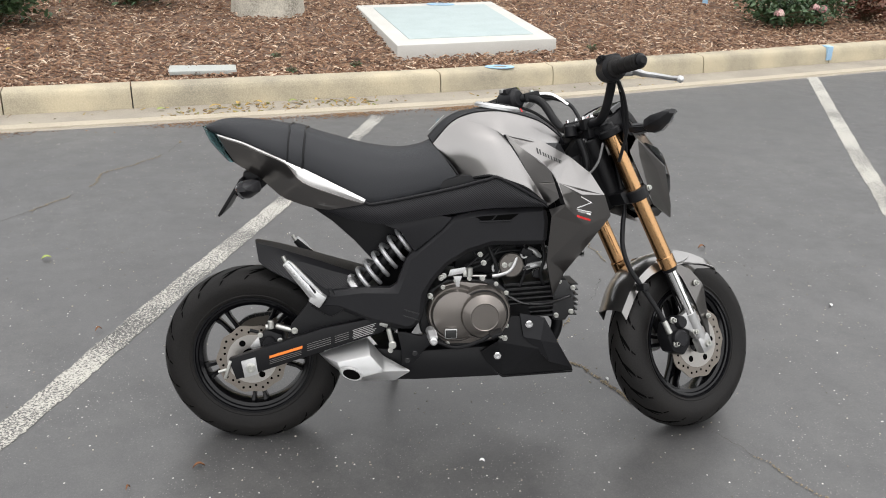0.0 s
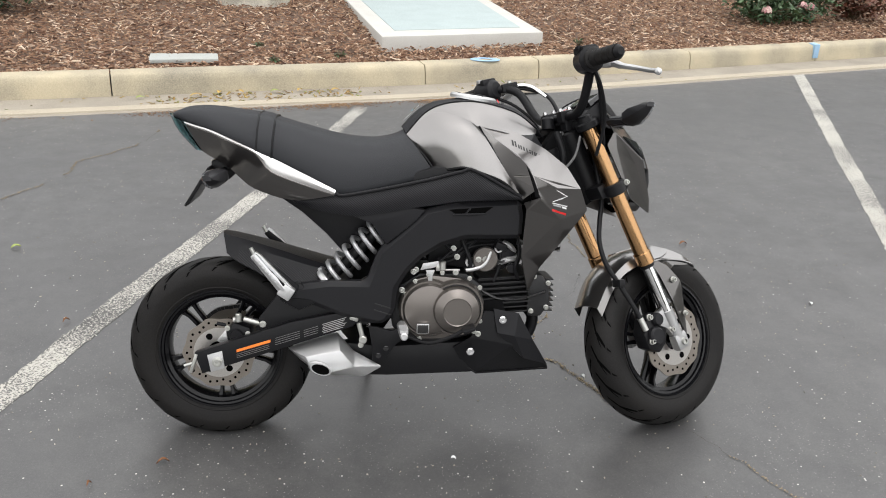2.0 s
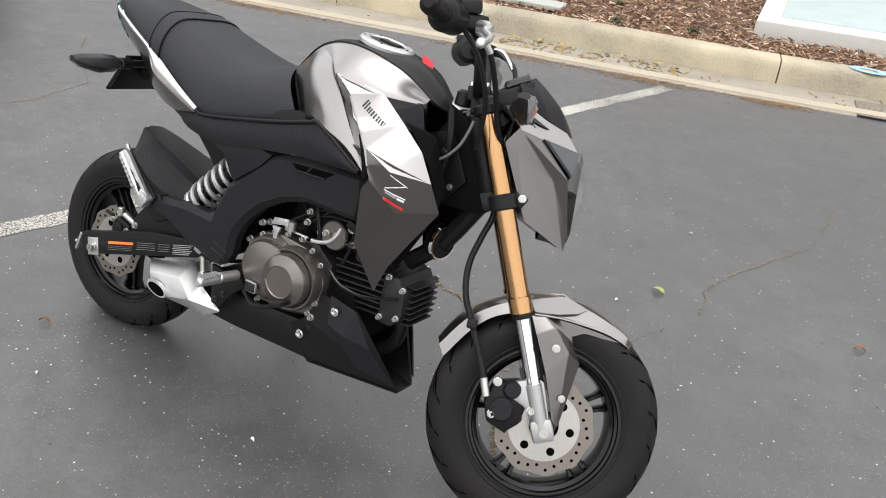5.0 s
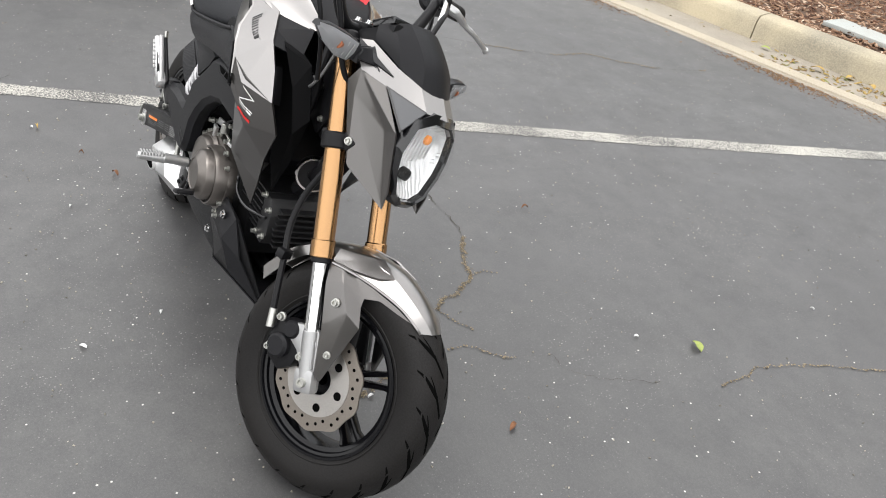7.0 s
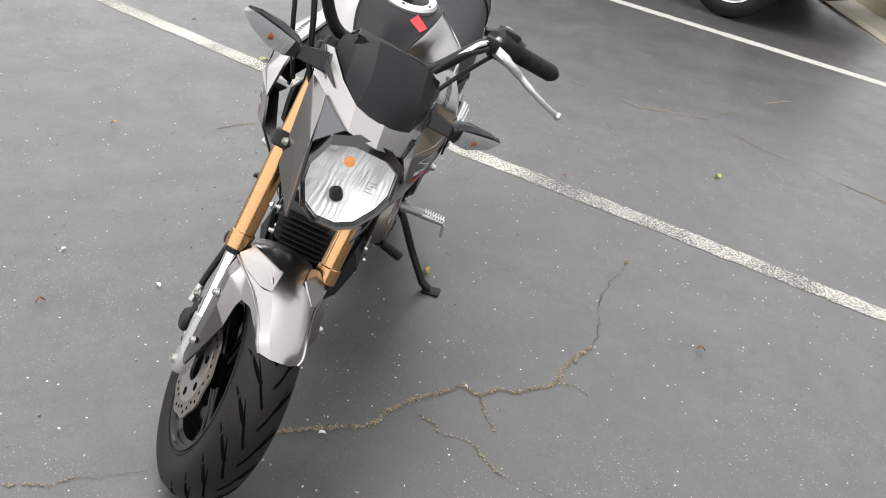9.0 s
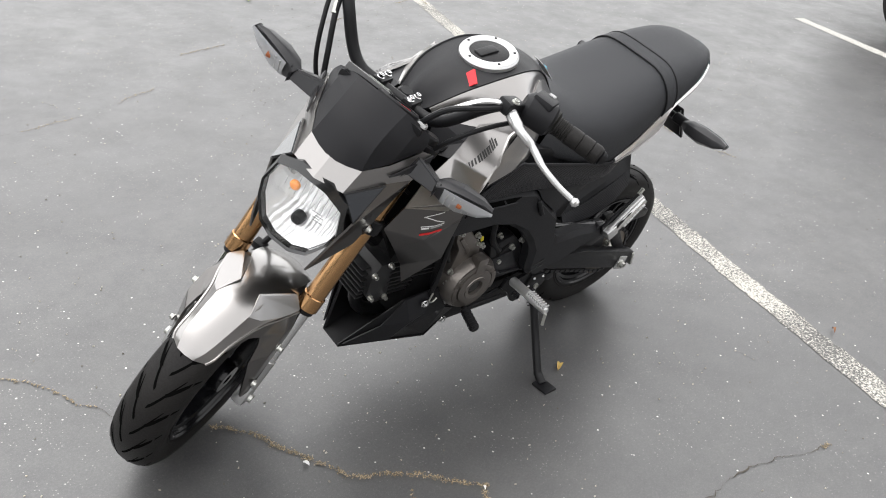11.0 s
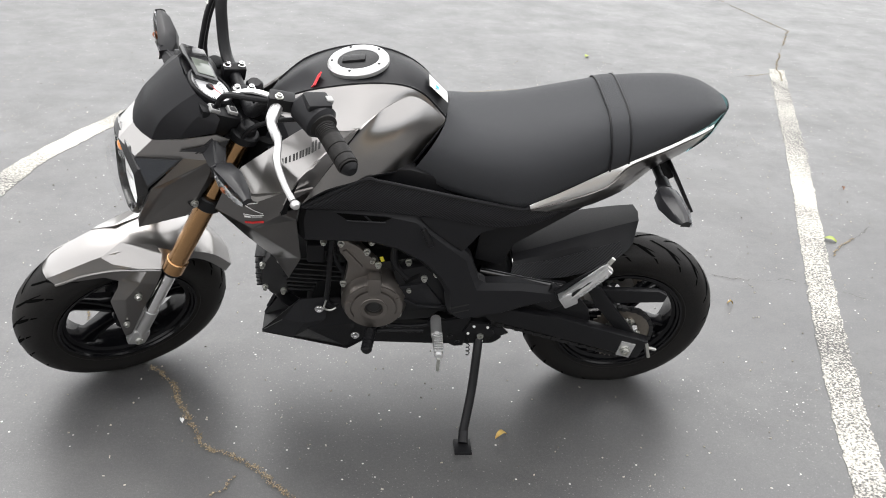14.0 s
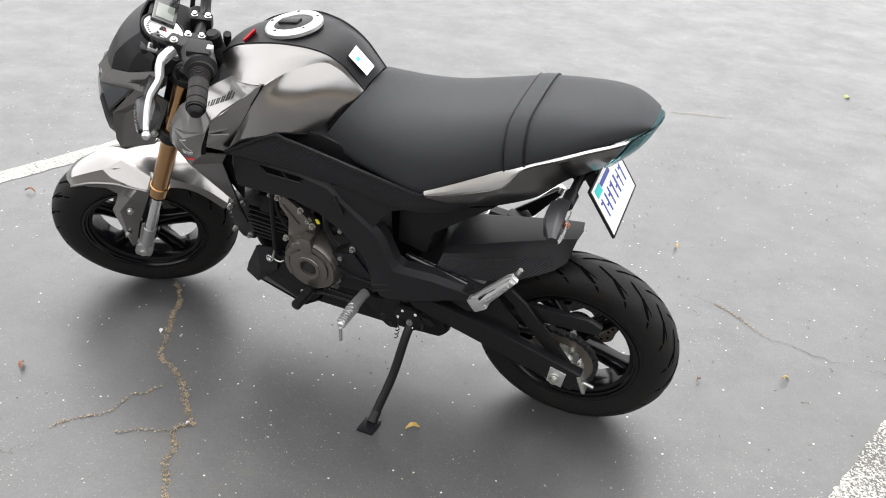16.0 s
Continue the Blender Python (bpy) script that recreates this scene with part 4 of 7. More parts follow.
tank = part("tank_cover", sheet([flip(cover_edge), flip(cover_mid), tank_spine, cover_mid, cover_edge], .006, 3, 4), DARKP, label="matte dark grey centre cover of the fuel tank", smooth=40)
for s in (-1, 1):
    dip = (0, 0, 0, .002, .003, 0, -.006, -.009, -.004)
    middle = [(.5 * (a[0] + b[0]), .5 * (a[1] + b[1]), .5 * (a[2] + b[2]) + d) for a, b, d in zip(cover_edge, band_low, dip)]
    upper = [tuple(u + (v - u) * .16 for u, v in zip(a, b)) for a, b in zip(cover_edge, band_low)]
    band = part("tank_band", sheet([cover_edge, upper, middle, band_low], .004, 2, 4, mirror=s < 0), PAINT, label="light graphite band along the tank's shoulder", smooth=35)
    part("band_seam", hose([(x, y * s, z + .0005) for x, y, z in cover_edge], .0022, 4, 6), BLACKP, band)
    side = part("tank_side", sheet(bulge, .004, 4, 4, mirror=s < 0), PAINT, label="graphite metallic tank side panel", smooth=50)
    part("side_seam", hose([(x, (y + .002) * s, z) for x, y, z in (r[-1] for r in bulge)], .0026, 4, 6), BLACKP, side, "black gap between tank and shroud")
    part("side_seam", hose([(x, (y + .001) * s, z - .002) for x, y, z in bulge[-1]], .0040, 4, 6), BLACKP, side)
    part("side_seam", hose([(x - .003, (y + .001) * s, z - .002) for x, y, z in (r[0] for r in bulge)], .0036, 4, 6), BLACKP, side)
    recess = {'a': (.723, .120, .796), 'b': (.787, .060, .795), 'c': (.818, .084, .742), 'd': (.795, .140, .752), 'e': (.760, .128, .775)}
    part("tank_recess", facets(recess, ["abe", "bce", "cde"], .004, s < 0), DARKP, side, "dark recess at the front of the tank", 20)
filler_m = Matrix.Translation((.636, .006, .881)) @ Euler((0, radians(8), 0)).to_matrix().to_4x4()
own = lathe([(.040, .004), (.043, .007), (.056, .006), (.060, .001), (.060, -.006), (.040, -.006)], (0, 0, 0), 48, (90, 0, 0), closed=True)
own.transform(filler_m)
cap = part("filler_ring", own, ALU, label="silver ring round the filler cap")
own = lathe([(0, .005), (.036, .005), (.041, .003), (.041, -.004)], (0, 0, 0), 40, (90, 0, 0))
block((.008, 0, .006), (.046, .024, .008), .004, (0, 0, 0), bm=own)
own.transform(filler_m)
part("filler_cap", own, BLACKP, cap, "black locking filler cap")
bm = bmesh.new()
for k in range(5):
    a = 2 * math.pi * k / 5
    own = lathe([(0, .0075), (.003, .0075), (.003, .005)], (.050 * math.cos(a), .050 * math.sin(a), 0), 8, (90, 0, 0))
    own.transform(filler_m)
    merged(bm, own)
part("cap_bolt", bm, BLACKP, cap, split=True)
# white label at the tank's back
def label_strip(quad, mat, name, parent, lift=.0012, label=""):
    """A thin printed patch on four corner points."""
    own = bmesh.new()
    v = [own.verts.new(p) for p in quad]
    fc = own.faces.new(v)
    fc.normal_update()
    own2 = fc.normal.copy()
    for q in v:
        q.co += own2 * lift
    bmesh.ops.solidify(own, geom=own.faces[:], thickness=.0006)
    return part(name, own, mat, parent, label, False)


stk = label_strip([(.462, .040, .815), (.462, .006, .819), (.500, .006, .857), (.500, .040, .851)], WHITE, "warning_label", tank, .004, "white printed label with blue mark")
label_strip([(.482, .034, .838), (.482, .026, .839), (.488, .026, .845), (.488, .034, .844)], material("cyan_print", (0.05, 0.45, 0.65), 0.5), "label_mark", stk, .0055)

# side shrouds
shroud = {'E': (.633, .149, .819), 'W': (.723, .123, .799), 'c': (.797, .147, .760), 'd': (.853, .146, .722), 'e': (.890, .150, .668), 'f': (.913, .135, .613), 'q1': (.672, .150, .788), 'q2': (.719, .183, .757), 'q3': (.743, .193, .734),
          'q4': (.761, .195, .704), 'q5': (.773, .196, .674), 'n2': (.779, .196, .647), 'k': (.755, .174, .620), 'n1': (.747, .156, .633), 'i2': (.822, .187, .683), 'l': (.752, .150, .500), 'm': (.780, .092, .392),
          'n': (.806, .100, .458), 'o': (.858, .122, .534), 'p': (.838, .174, .595), 'g1': (.666, .149, .765), 'g2': (.700, .151, .711), 'F': (.744, .153, .641)}
for s in (-1, 1):
    up = part("shroud_upper", facets(shroud, ["E W q1", "W q2 q1", "W c q2", "c q3 q2", "c q4 q3", "c d i2", "c i2 q4", "d e i2"], .005, s < 0, .004), PAINT, label="graphite metallic tank shroud, light along its upper band", smooth=25)
    part("shroud_infill", facets(shroud, ["E q1 g1", "q1 q2 g1", "q2 g2 g1", "q2 q3 g2", "q3 q4 g2", "q4 F g2", "q4 q5 F"], .004, s < 0), PAINT, up, "recessed panel between tank and shroud", 30)
    # blade colour carries the shade of its down-turned faces
    lowp = part("shroud_blade", facets(shroud, ["q4 i2 q5", "q5 i2 p", "i2 e p", "e f p", "q5 p n2", "n2 p k", "n1 n2 k", "k p l", "p f o", "p o n l", "l n m"], .005, s < 0, .004), SHADEPAINT, label="graphite lower shroud blade with a model badge", smooth=25)
    # fin brightened in its colour, as if catching the sky
    part("shroud_fin", facets({'a': (.716, .176, .699), 'b': (.767, .196, .674), 'c': (.750, .197, .702)}, ["acb"], .004, s < 0), LITPAINT, up)
    slot = {'a': (.742, .1965, .728), 'b': (.759, .1985, .700), 'c': (.771, .1995, .672), 'd': (.777, .1995, .652), 'e': (.766, .197, .655), 'f': (.762, .197, .672), 'g': (.752, .196, .702)}
    # near-black strip paints the shade inside the slot
    part("shroud_slot", facets(slot, ["abg", "bcfg", "cdef"], .003, s < 0), SHADEBLK, up, smooth=20)
    # inner duct behind the shroud, its black deepened to hold the shade in there
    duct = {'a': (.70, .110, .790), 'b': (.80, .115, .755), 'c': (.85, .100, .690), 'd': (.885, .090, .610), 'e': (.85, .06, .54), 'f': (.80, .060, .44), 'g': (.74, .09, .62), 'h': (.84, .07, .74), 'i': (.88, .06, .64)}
    part("shroud_duct", facets(duct, ["abh", "bch", "chi", "cdi", "dei", "dfe", "ahg", "gfe", "ghi", "gie"], .004, s < 0), SHADEBLK, up, smooth=15)
    # lettering band as one plain bar per letter, and the model badge as plain strokes
    def on_skin(tris, x, z):
        """The y of the outermost of the shroud's triangles over a point (x, z)."""
        best = .1
        for f in tris:
            a, b, c = (Vector(shroud[k]) for k in f.split())
            n = (b - a).cross(c - a)
            inside = [((q.x - p.x) * (z - p.z) - (q.z - p.z) * (x - p.x)) * n.y <= 1e-9 for p, q in ((a, b), (b, c), (c, a))]
            if all(inside) or not any(inside):
                best = max(best, a.y - (n.x * (x - a.x) + n.z * (z - a.z)) / n.y)
        return (best + .0009) * s

    def bar(x0, z0, x1, z1, h, mat, name, tris, parent):
        """A thin printed stroke that follows the skin's creases."""
        n = max(1, int(math.hypot(x1 - x0, z1 - z0) / .004))
        own = bmesh.new()
        cols = []
        for k in range(n + 1):
            x, z = x0 + (x1 - x0) * k / n, z0 + (z1 - z0) * k / n
            cols.append([own.verts.new((x, on_skin(tris, x, z + d), z + d)) for d in (0, h)])
        for p, q in zip(cols, cols[1:]):
            own.faces.new((p[0], q[0], q[1], p[1]))
        bmesh.ops.recalc_face_normals(own, faces=own.faces)
        part(name, own, mat, parent, "", False)

    pos = 0.0
    for k, w in enumerate((.012, .010, .013, .010, .009, .009, .010, .004)):
        h = .0125 if k in (0, 6) else .0085
        for t0, t1 in ((pos, pos + .0044), (pos + w * .62, pos + w * .62 + .0038))[:1 if w < .005 else 2]:
            x0, x1 = .712 + t0 * .93, .712 + t1 * .93
            if s > 0:
                x0, x1 = 1.506 - x1, 1.506 - x0
            bar(x0, .774 - (x0 - .712) * .44, x1, .774 - (x1 - .712) * .44, h, BLACKPR, "letter_bar", ("W q2 q1", "W c q2", "c q3 q2"), up)
        pos += w + .0030
    for x0, z0, x1, z1, h, mat in ((.820, .668, .853, .650, .0022, WHITE), (.812, .640, .852, .6515, .0022, WHITE), (.811, .637, .853, .626, .0022, WHITE), (.814, .631, .836, .625, .0045, PRINT),
                                   (.838, .624, .851, .620, .0045, WHITE), (.812, .618, .851, .6045, .0055, REDPR)):
        bar(x0, z0, x1, z1, h, mat, "badge_stroke", ("q5 i2 p", "i2 e p", "q4 i2 q5", "e f p", "p f o", "q5 p n2", "n2 p k", "c i2 q4", "d e i2"), lowp)

# seat
seat_rows = [
    [(-.100, .032, .818), (-.06, .062, .803), (-.01, .085, .785), (.06, .080, .753), (.13, .100, .723), (.21, .110, .686), (.30, .120, .642), (.40, .110, .652), (.47, .100, .670), (.520, .085, .690)],
    [(-.102, .042, .822), (-.064, .076, .812), (-.01, .104, .797), (.06, .121, .765), (.13, .131, .735), (.21, .146, .698), (.30, .155, .653), (.40, .143, .664), (.47, .130, .682), (.526, .114, .702)],
    [(-.104, .042, .828), (-.066, .072, .832), (-.015, .097, .826), (.055, .114, .805), (.125, .124, .785), (.205, .138, .758), (.305, .146, .729), (.39, .136, .730), (.45, .121, .743), (.488, .102, .757)],
    [(-.107, .030, .830), (-.07, .050, .842), (-.02, .066, .844), (.05, .078, .836), (.12, .085, .824), (.20, .092, .801), (.30, .095, .775), (.38, .090, .768), (.43, .075, .776), (.462, .058, .787)],
    [(-.108, 0, .832), (-.07, 0, .846), (-.02, 0, .849), (.05, 0, .841), (.12, 0, .830), (.20, 0, .808), (.30, 0, .783), (.38, 0, .776), (.43, 0, .785), (.458, 0, .797)]]
seat_full = seat_rows + [[(x, -y, z) for x, y, z in r] for r in seat_rows[-2::-1]]
bm = sheet(seat_full, 0, 4, 4)
edges = [e for e in bm.edges if len(e.link_faces) == 1]
bmesh.ops.holes_fill(bm, edges=edges, sides=0)
seat = part("seat", bm, VINYL, label="black vinyl two-step seat with a strap", smooth=55)
g = fine_grid(seat_full, 4, 4)
strap_rows = []
for n, r in enumerate(g[3:-3]):
    row = []
    crown = min(1.0, 1.6 * (1 - abs(2 * n / (len(g) - 7) - 1)))
    for t in (14.2 + crown, 15.2 + crown, 16.2 + crown):
        p = Vector(r[int(t)]).lerp(Vector(r[int(t) + 1]), t % 1)
        out = Vector((0, p.y, p.z - .72)).normalized()
        row.append(p + out * (.0040 if len(row) == 1 else .0026))
    strap_rows.append(row)
part("seat_strap", sheet(strap_rows, .004, refine=False), VINYL, seat, "stitched black strap across the seat", smooth=50)
for edge in (0, 2):
    part("strap_welt", hose([r[edge] for r in strap_rows], .0022, 1, 6), BLACKP, seat)

# tail fairing
stripe_low = [(-.068, .079, .805), (-.044, .092, .798), (-.007, .108, .788), (.03, .118, .772), (.098, .129, .742), (.138, .143, .701), (.226, .154, .668), (.286, .158, .649)]
stripe_top = [(-.074, .074, .812), (-.050, .088, .806), (-.01, .106, .796), (.03, .116, .780), (.09, .127, .754), (.143, .136, .731), (.226, .153, .692), (.290, .158, .660)]
stripe_mid = [tuple(.5 * (a + b) + (.004 if k == 1 else 0) for k, (a, b) in enumerate(zip(p, q))) for p, q in zip(stripe_low, stripe_top)]
dark_low = [(-.034, .066, .744), (-.015, .069, .732), (.010, .073, .718), (.035, .078, .702), (.062, .085, .678), (.092, .095, .657), (.154, .116, .638), (.200, .128, .632)]
dark_mid = [tuple(.5 * (a + b) + (.004 if k == 1 else 0) for k, (a, b) in enumerate(zip(p, q))) for p, q in zip(stripe_low, dark_low)]
for s in (-1, 1):
    part("tail_stripe", sheet([stripe_top, stripe_mid, stripe_low], .003, 2, 4, mirror=s < 0), SILVER, label="bright silver tail stripe", smooth=30)
    # tail sides use the paint copy with shade in its colour
    part("tail_panel", sheet([stripe_low, dark_mid, dark_low], .003, 2, 4, mirror=s < 0), SHADEPAINT, label="graphite metallic tail side panel", smooth=30)
    part("tail_corner", sheet([[(.154, .116, .648), (.200, .128, .640), (.286, .158, .652)], [(.143, .135, .700), (.200, .150, .683), (.286, .158, .656)]], .003, 2, 3, mirror=s < 0), SHADEPAINT, smooth=30)
    # tail lamp wraps round the tail's end
    lamp = [[(-.116, .0, .830), (-.098, .0, .792), (-.066, .0, .752)], [(-.110, .030, .826), (-.088, .046, .788), (-.050, .050, .746)], [(-.078, .071, .813), (-.060, .078, .783), (-.034, .067, .744)]]
    part("tail_lamp", sheet(lamp, .004, 3, 4, mirror=s < 0), TEALGLASS, label="smoked teal tail lamp lens", smooth=50)
    part("tail_reflector", sheet([[(x + .008, y * .9, z - .002) for x, y, z in r[:3]] for r in lamp[1:]], .002, 2, 2, mirror=s < 0), CHROME, smooth=50)
bm = sheet([[(x, -y, z) for x, y, z in dark_low], [(x, 0, z + .012) for x, y, z in dark_low], dark_low], .003, 2, 3)
part("tail_underside", bm, BLACKP, smooth=30)
# black inner structure below the seat and tank
part("tank_underlay", prism([(.54, .66), (.56, .73), (.66, .74), (.76, .70), (.78, .62), (.60, .62)], -.115, .115, .012), BLACKP)
for s in (-1, 1):
    part("seat_side_filler", prism([(.36, .63), (.42, .675), (.49, .705), (.530, .716), (.60, .715), (.68, .69), (.70, .65), (.50, .625)], .080 * s, .128 * s, .006), BLACKP)
part("seat_subframe", prism([(.03, .715), (.085, .66), (.15, .63), (.205, .592), (.262, .540), (.318, .478), (.335, .47), (.345, .52), (.42, .59), (.50, .625), (.60, .70), (.50, .70), (.28, .655), (.15, .72)], -.075, .075, .010), BLACKP)
# number plate holder, rear indicators
plate_m = Matrix.Translation((-.044, .006, .654)) @ Euler((0, radians(32), 0)).to_matrix().to_4x4()
holder = block((0, 0, 0), (.004, .170, .105), .004)
block((.012, 0, .03), (.03, .06, .06), .006, bm=holder)
holder.transform(plate_m)
plate_holder = part("plate_holder", holder, BLACKP, label="black number plate bracket")
own = block((-.004, 0, -.002), (.0016, .178, .102), .0)
own.transform(plate_m)
plate = part("number_plate", own, WHITE, plate_holder, "white number plate with dark blue bars", False)
bm = bmesh.new()
for k, w in enumerate((.005, .004, .006, .005, .005, .005, .004)):
    block((-.0052, -.064 + .0215 * k, -.002), (.0008, w, .040), 0, bm=bm)
    block((-.0052, -.058 + .0215 * k, .012 - .008 * (k % 3)), (.0008, .009, .005), 0, bm=bm)
block((-.0052, .012, .036), (.0008, .06, .010), 0, bm=bm)
block((-.0052, -.060, .036), (.0008, .022, .012), 0, bm=bm)
bm.transform(plate_m)
part("plate_bar", bm, BLUEPR, plate, smooth=False, split=True)
own = block((-.0054, .060, .034), (.0008, .03, .018), 0)
own.transform(plate_m)
part("plate_sticker", own, TEAL, plate, smooth=False)
own = bmesh.new()
for y0, y1, z0, z1 in ((-.092, .092, .050, .054), (-.092, .092, -.056, -.052), (-.092, -.088, -.052, .05), (.088, .092, -.052, .05)):
    block((-.003, (y0 + y1) / 2, (z0 + z1) / 2), (.006, y1 - y0, z1 - z0), .001, bm=own)
own.transform(plate_m)
part("plate_frame", own, BLACKP, plate_holder)
bm = prism([(.03, .715), (.06, .70), (.02, .665), (-.02, .69), (-.02, .715)], -.03, .03, .005)
rod((.012, -.12, .690), (.012, .12, .690), .009, segments=12, bm=bm)
part("plate_stay", bm, BLACKP, plate_holder)
for s in (-1, 1):
    ind = indicator((.012, .135 * s, .690), (.004, .262 * s, .690), -1, False, "black rear turn indicator with clear lens")
    part("stalk", rod((.012, .10 * s, .690), (.012, .140 * s, .690), .014, .013, 14, chamfer=.003), BLACKP, ind)

# ---- frame covers, engine, belly, exhaust, swingarm ----
carbon_top = [(.160, .112, .640), (.281, .150, .652), (.309, .152, .648), (.420, .150, .668), (.521, .150, .690), (.592, .156, .709), (.625, .158, .711), (.738, .166, .650)]
carbon_low = [(.200, .112, .618), (.260, .145, .606), (.337, .152, .597), (.410, .152, .606), (.470, .152, .617), (.540, .156, .628), (.600, .160, .637), (.736, .166, .642)]
carbon_mid = [tuple(.5 * (a + b) + (.006 if k == 1 else 0) for k, (a, b) in enumerate(zip(p, q))) for p, q in zip(carbon_top, carbon_low)]
for s in (-1, 1):
    cov = part("frame_cover", sheet([carbon_top, carbon_mid, carbon_low], .004, 3, 3, mirror=s < 0), CARBON, label="black side cover with woven carbon pattern", smooth=40)
    edge = [(x, y * s + .004 * s, z) for x, y, z in carbon_top]
    part("cover_edge", hose(edge, .004, 4, 8), DARKP, cov)
    part("side_cover", prism([(.325, .600), (.337, .597), (.47, .618), (.505, .612), (.478, .580), (.412, .528), (.398, .545), (.377, .578)], .118 * s, .148 * s, .006), DARKP, label="matte black side cover under the seat")
    spar = [(.506, .613), (.578, .630), (.742, .640), (.750, .600), (.747, .542), (.680, .541), (.608, .541), (.550, .523), (.500, .492), (.465, .455), (.440, .415), (.434, .356), (.415, .328), (.392, .322), (.305, .344), (.22, .379), (.150, .385),
            (.160, .420), (.278, .434), (.363, .432), (.378, .470), (.392, .512), (.440, .552), (.478, .585)]
    sp = part("frame_spar", prism(spar, .105 * s, .152 * s, .014, segments=1), DARKP, label="matte black frame cover spar", smooth=30)
    part("spar_slot", prism([(.562, .6145), (.673, .6225), (.652, .607), (.580, .604)], .1500 * s, .1535 * s, .0008), GROOVE, sp)
    part("slot_lip", hose([(.574, .1535 * s, .6025), (.614, .1542 * s, .6038), (.653, .1535 * s, .6050)], .0022, 3, 6), DARKP, sp)
    part("slot_fin", prism([(.607, .605), (.618, .618), (.613, .618), (.602, .605)], .150 * s, .1545 * s, .0005), DARKP, sp)
    bm = bmesh.new()
    for k in range(2):
        block((.405 - .002 * k, .1525 * s, .372 - .016 * k), (.044, .002, .003), .0008, (0, 18, 0), bm=bm)
    part("spar_groove", bm, BLACKPR, sp, split=True)
    # passenger peg bracket and folded peg
    br = prism([(.150, .388), (.170, .425), (.205, .430), (.240, .380), (.20, .360)], .120 * s, .150 * s, .006)
    part("peg_bracket", br, BLACKP)
    pg = hose([(.165, .165 * s, .418), (.130, .170 * s, .460), (.096, .172 * s, .503)], .011, 4, 10, radii=[.011, .009, .008])
    block((.170, .160 * s, .413), (.034, .03, .034), .005, (0, 35, 0), bm=pg)
    for k in range(7):
        t = k / 7
        block((.148 - .050 * t, .180 * s, .440 + .060 * t), (.010, .008, .005), .001, (0, 40, 0), bm=pg)
    peg = part("passenger_peg", pg, ALU, label="silver folding passenger footpeg")
    part("peg_plate", prism([(.086, .499), (.100, .512), (.112, .504), (.186, .424), (.180, .404), (.158, .404)], .158 * s, .170 * s, .003), ALU, peg)
    part("peg_rubber", prism([(.106, .486), (.112, .492), (.168, .432), (.160, .424)], .169 * s, .175 * s, .001), BLACKP, peg, "black ribbed rubber pad")
    part("peg_hinge_plate", prism([(.088, .498), (.100, .507), (.200, .425), (.190, .400), (.160, .408)], .148 * s, .156 * s, .003), BLACKP)
    part("hinge_bolt", rod((.094, .150 * s, .502), (.086, .150 * s, .518), .005, segments=10), ZINC)
    # heel shield between peg and swingarm
    part("heel_guard", prism([(.09, .300), (.10, .335), (.15, .400), (.30, .370), (.32, .330), (.22, .318)], .108 * s, .118 * s, .003), BLACKP)
    # rider peg
    px = .452
    pg = rod((px, .135 * s, .318), (px + .002, .200 * s, .325), .012, segments=14, chamfer=.003)
    rod((px, .190 * s, .322), (px, .258 * s, .324), .0125, .0095, 14, bm=pg, chamfer=.003)
    for k in range(8):
        block((px, (.200 + .0072 * k) * s, .3335), (.020, .004, .007), .001, bm=pg)
    pegp = part("rider_peg", pg, ALU, label="silver ribbed rider footpeg")
    if s > 0:
        part("peg_feeler", rod((px, .258 * s, .318), (px, .262 * s, .285), .004, segments=10), ZINC, pegp)
    part("peg_plate", prism([(.369, .314), (.390, .312), (.429, .300), (.458, .318), (.470, .290), (.437, .262), (.413, .226), (.402, .220), (.381, .222), (.378, .266)], .118 * s, .128 * s, .003), BLACKP)
    bm = bmesh.new()
    bolt((.414, .128 * s, .255), .007, .005, s, bm=bm)
    bolt((.395, .128 * s, .236), .007, .005, s, bm=bm)
    part("plate_bolt", bm, GLOSSB, split=True)

# crankcase with side covers
bm = prism([(.43, .300), (.435, .400), (.50, .440), (.62, .440), (.665, .405), (.665, .330), (.64, .272), (.55, .255), (.46, .265)], -.085, .085, .010)
engine = part("crankcase", bm, ENGBLK, label="black engine crankcase")
bm = lathe([(0, -.142), (.034, -.142), (.062, -.134), (.066, -.128), (.067, -.120), (.071, -.120), (.076, -.112), (.077, -.085)], (.522, 0, .356), 56)
cover = part("clutch_cover", bm, ENGCOV, engine, "bronze-grey round clutch cover", 28)
bm = lathe([(0, -.163), (.034, -.163), (.036, -.165), (.040, -.163), (.056, -.152), (.059, -.146), (.059, -.085)], (.590, 0, .358), 56)
part("cover_cap", bm, ENGCOV, cover, "raised round cap on the clutch cover", 28)
part("cap_gap", lathe([(.0595, -.128), (.064, -.128), (.064, -.10), (.0595, -.10)], (.590, 0, .358), 56, closed=True), BLACKPR, cover)
bm = lathe([(.0642, -.10), (.0642, -.134), (.068, -.134), (.071, -.126), (.072, -.10)], (.590, 0, .358), 56, closed=True)
part("cap_rim", bm, ENGCOV, cover, smooth=28)
bm = prism([(.455, .355), (.458, .395), (.49, .430), (.53, .440), (.60, .432), (.645, .410), (.665, .370), (.660, .310), (.63, .285), (.57, .272), (.50, .272), (.465, .300)], -.108, -.082, .006)
part("cover_flange", bm, ENGCOV, engine)
bm = bmesh.new()
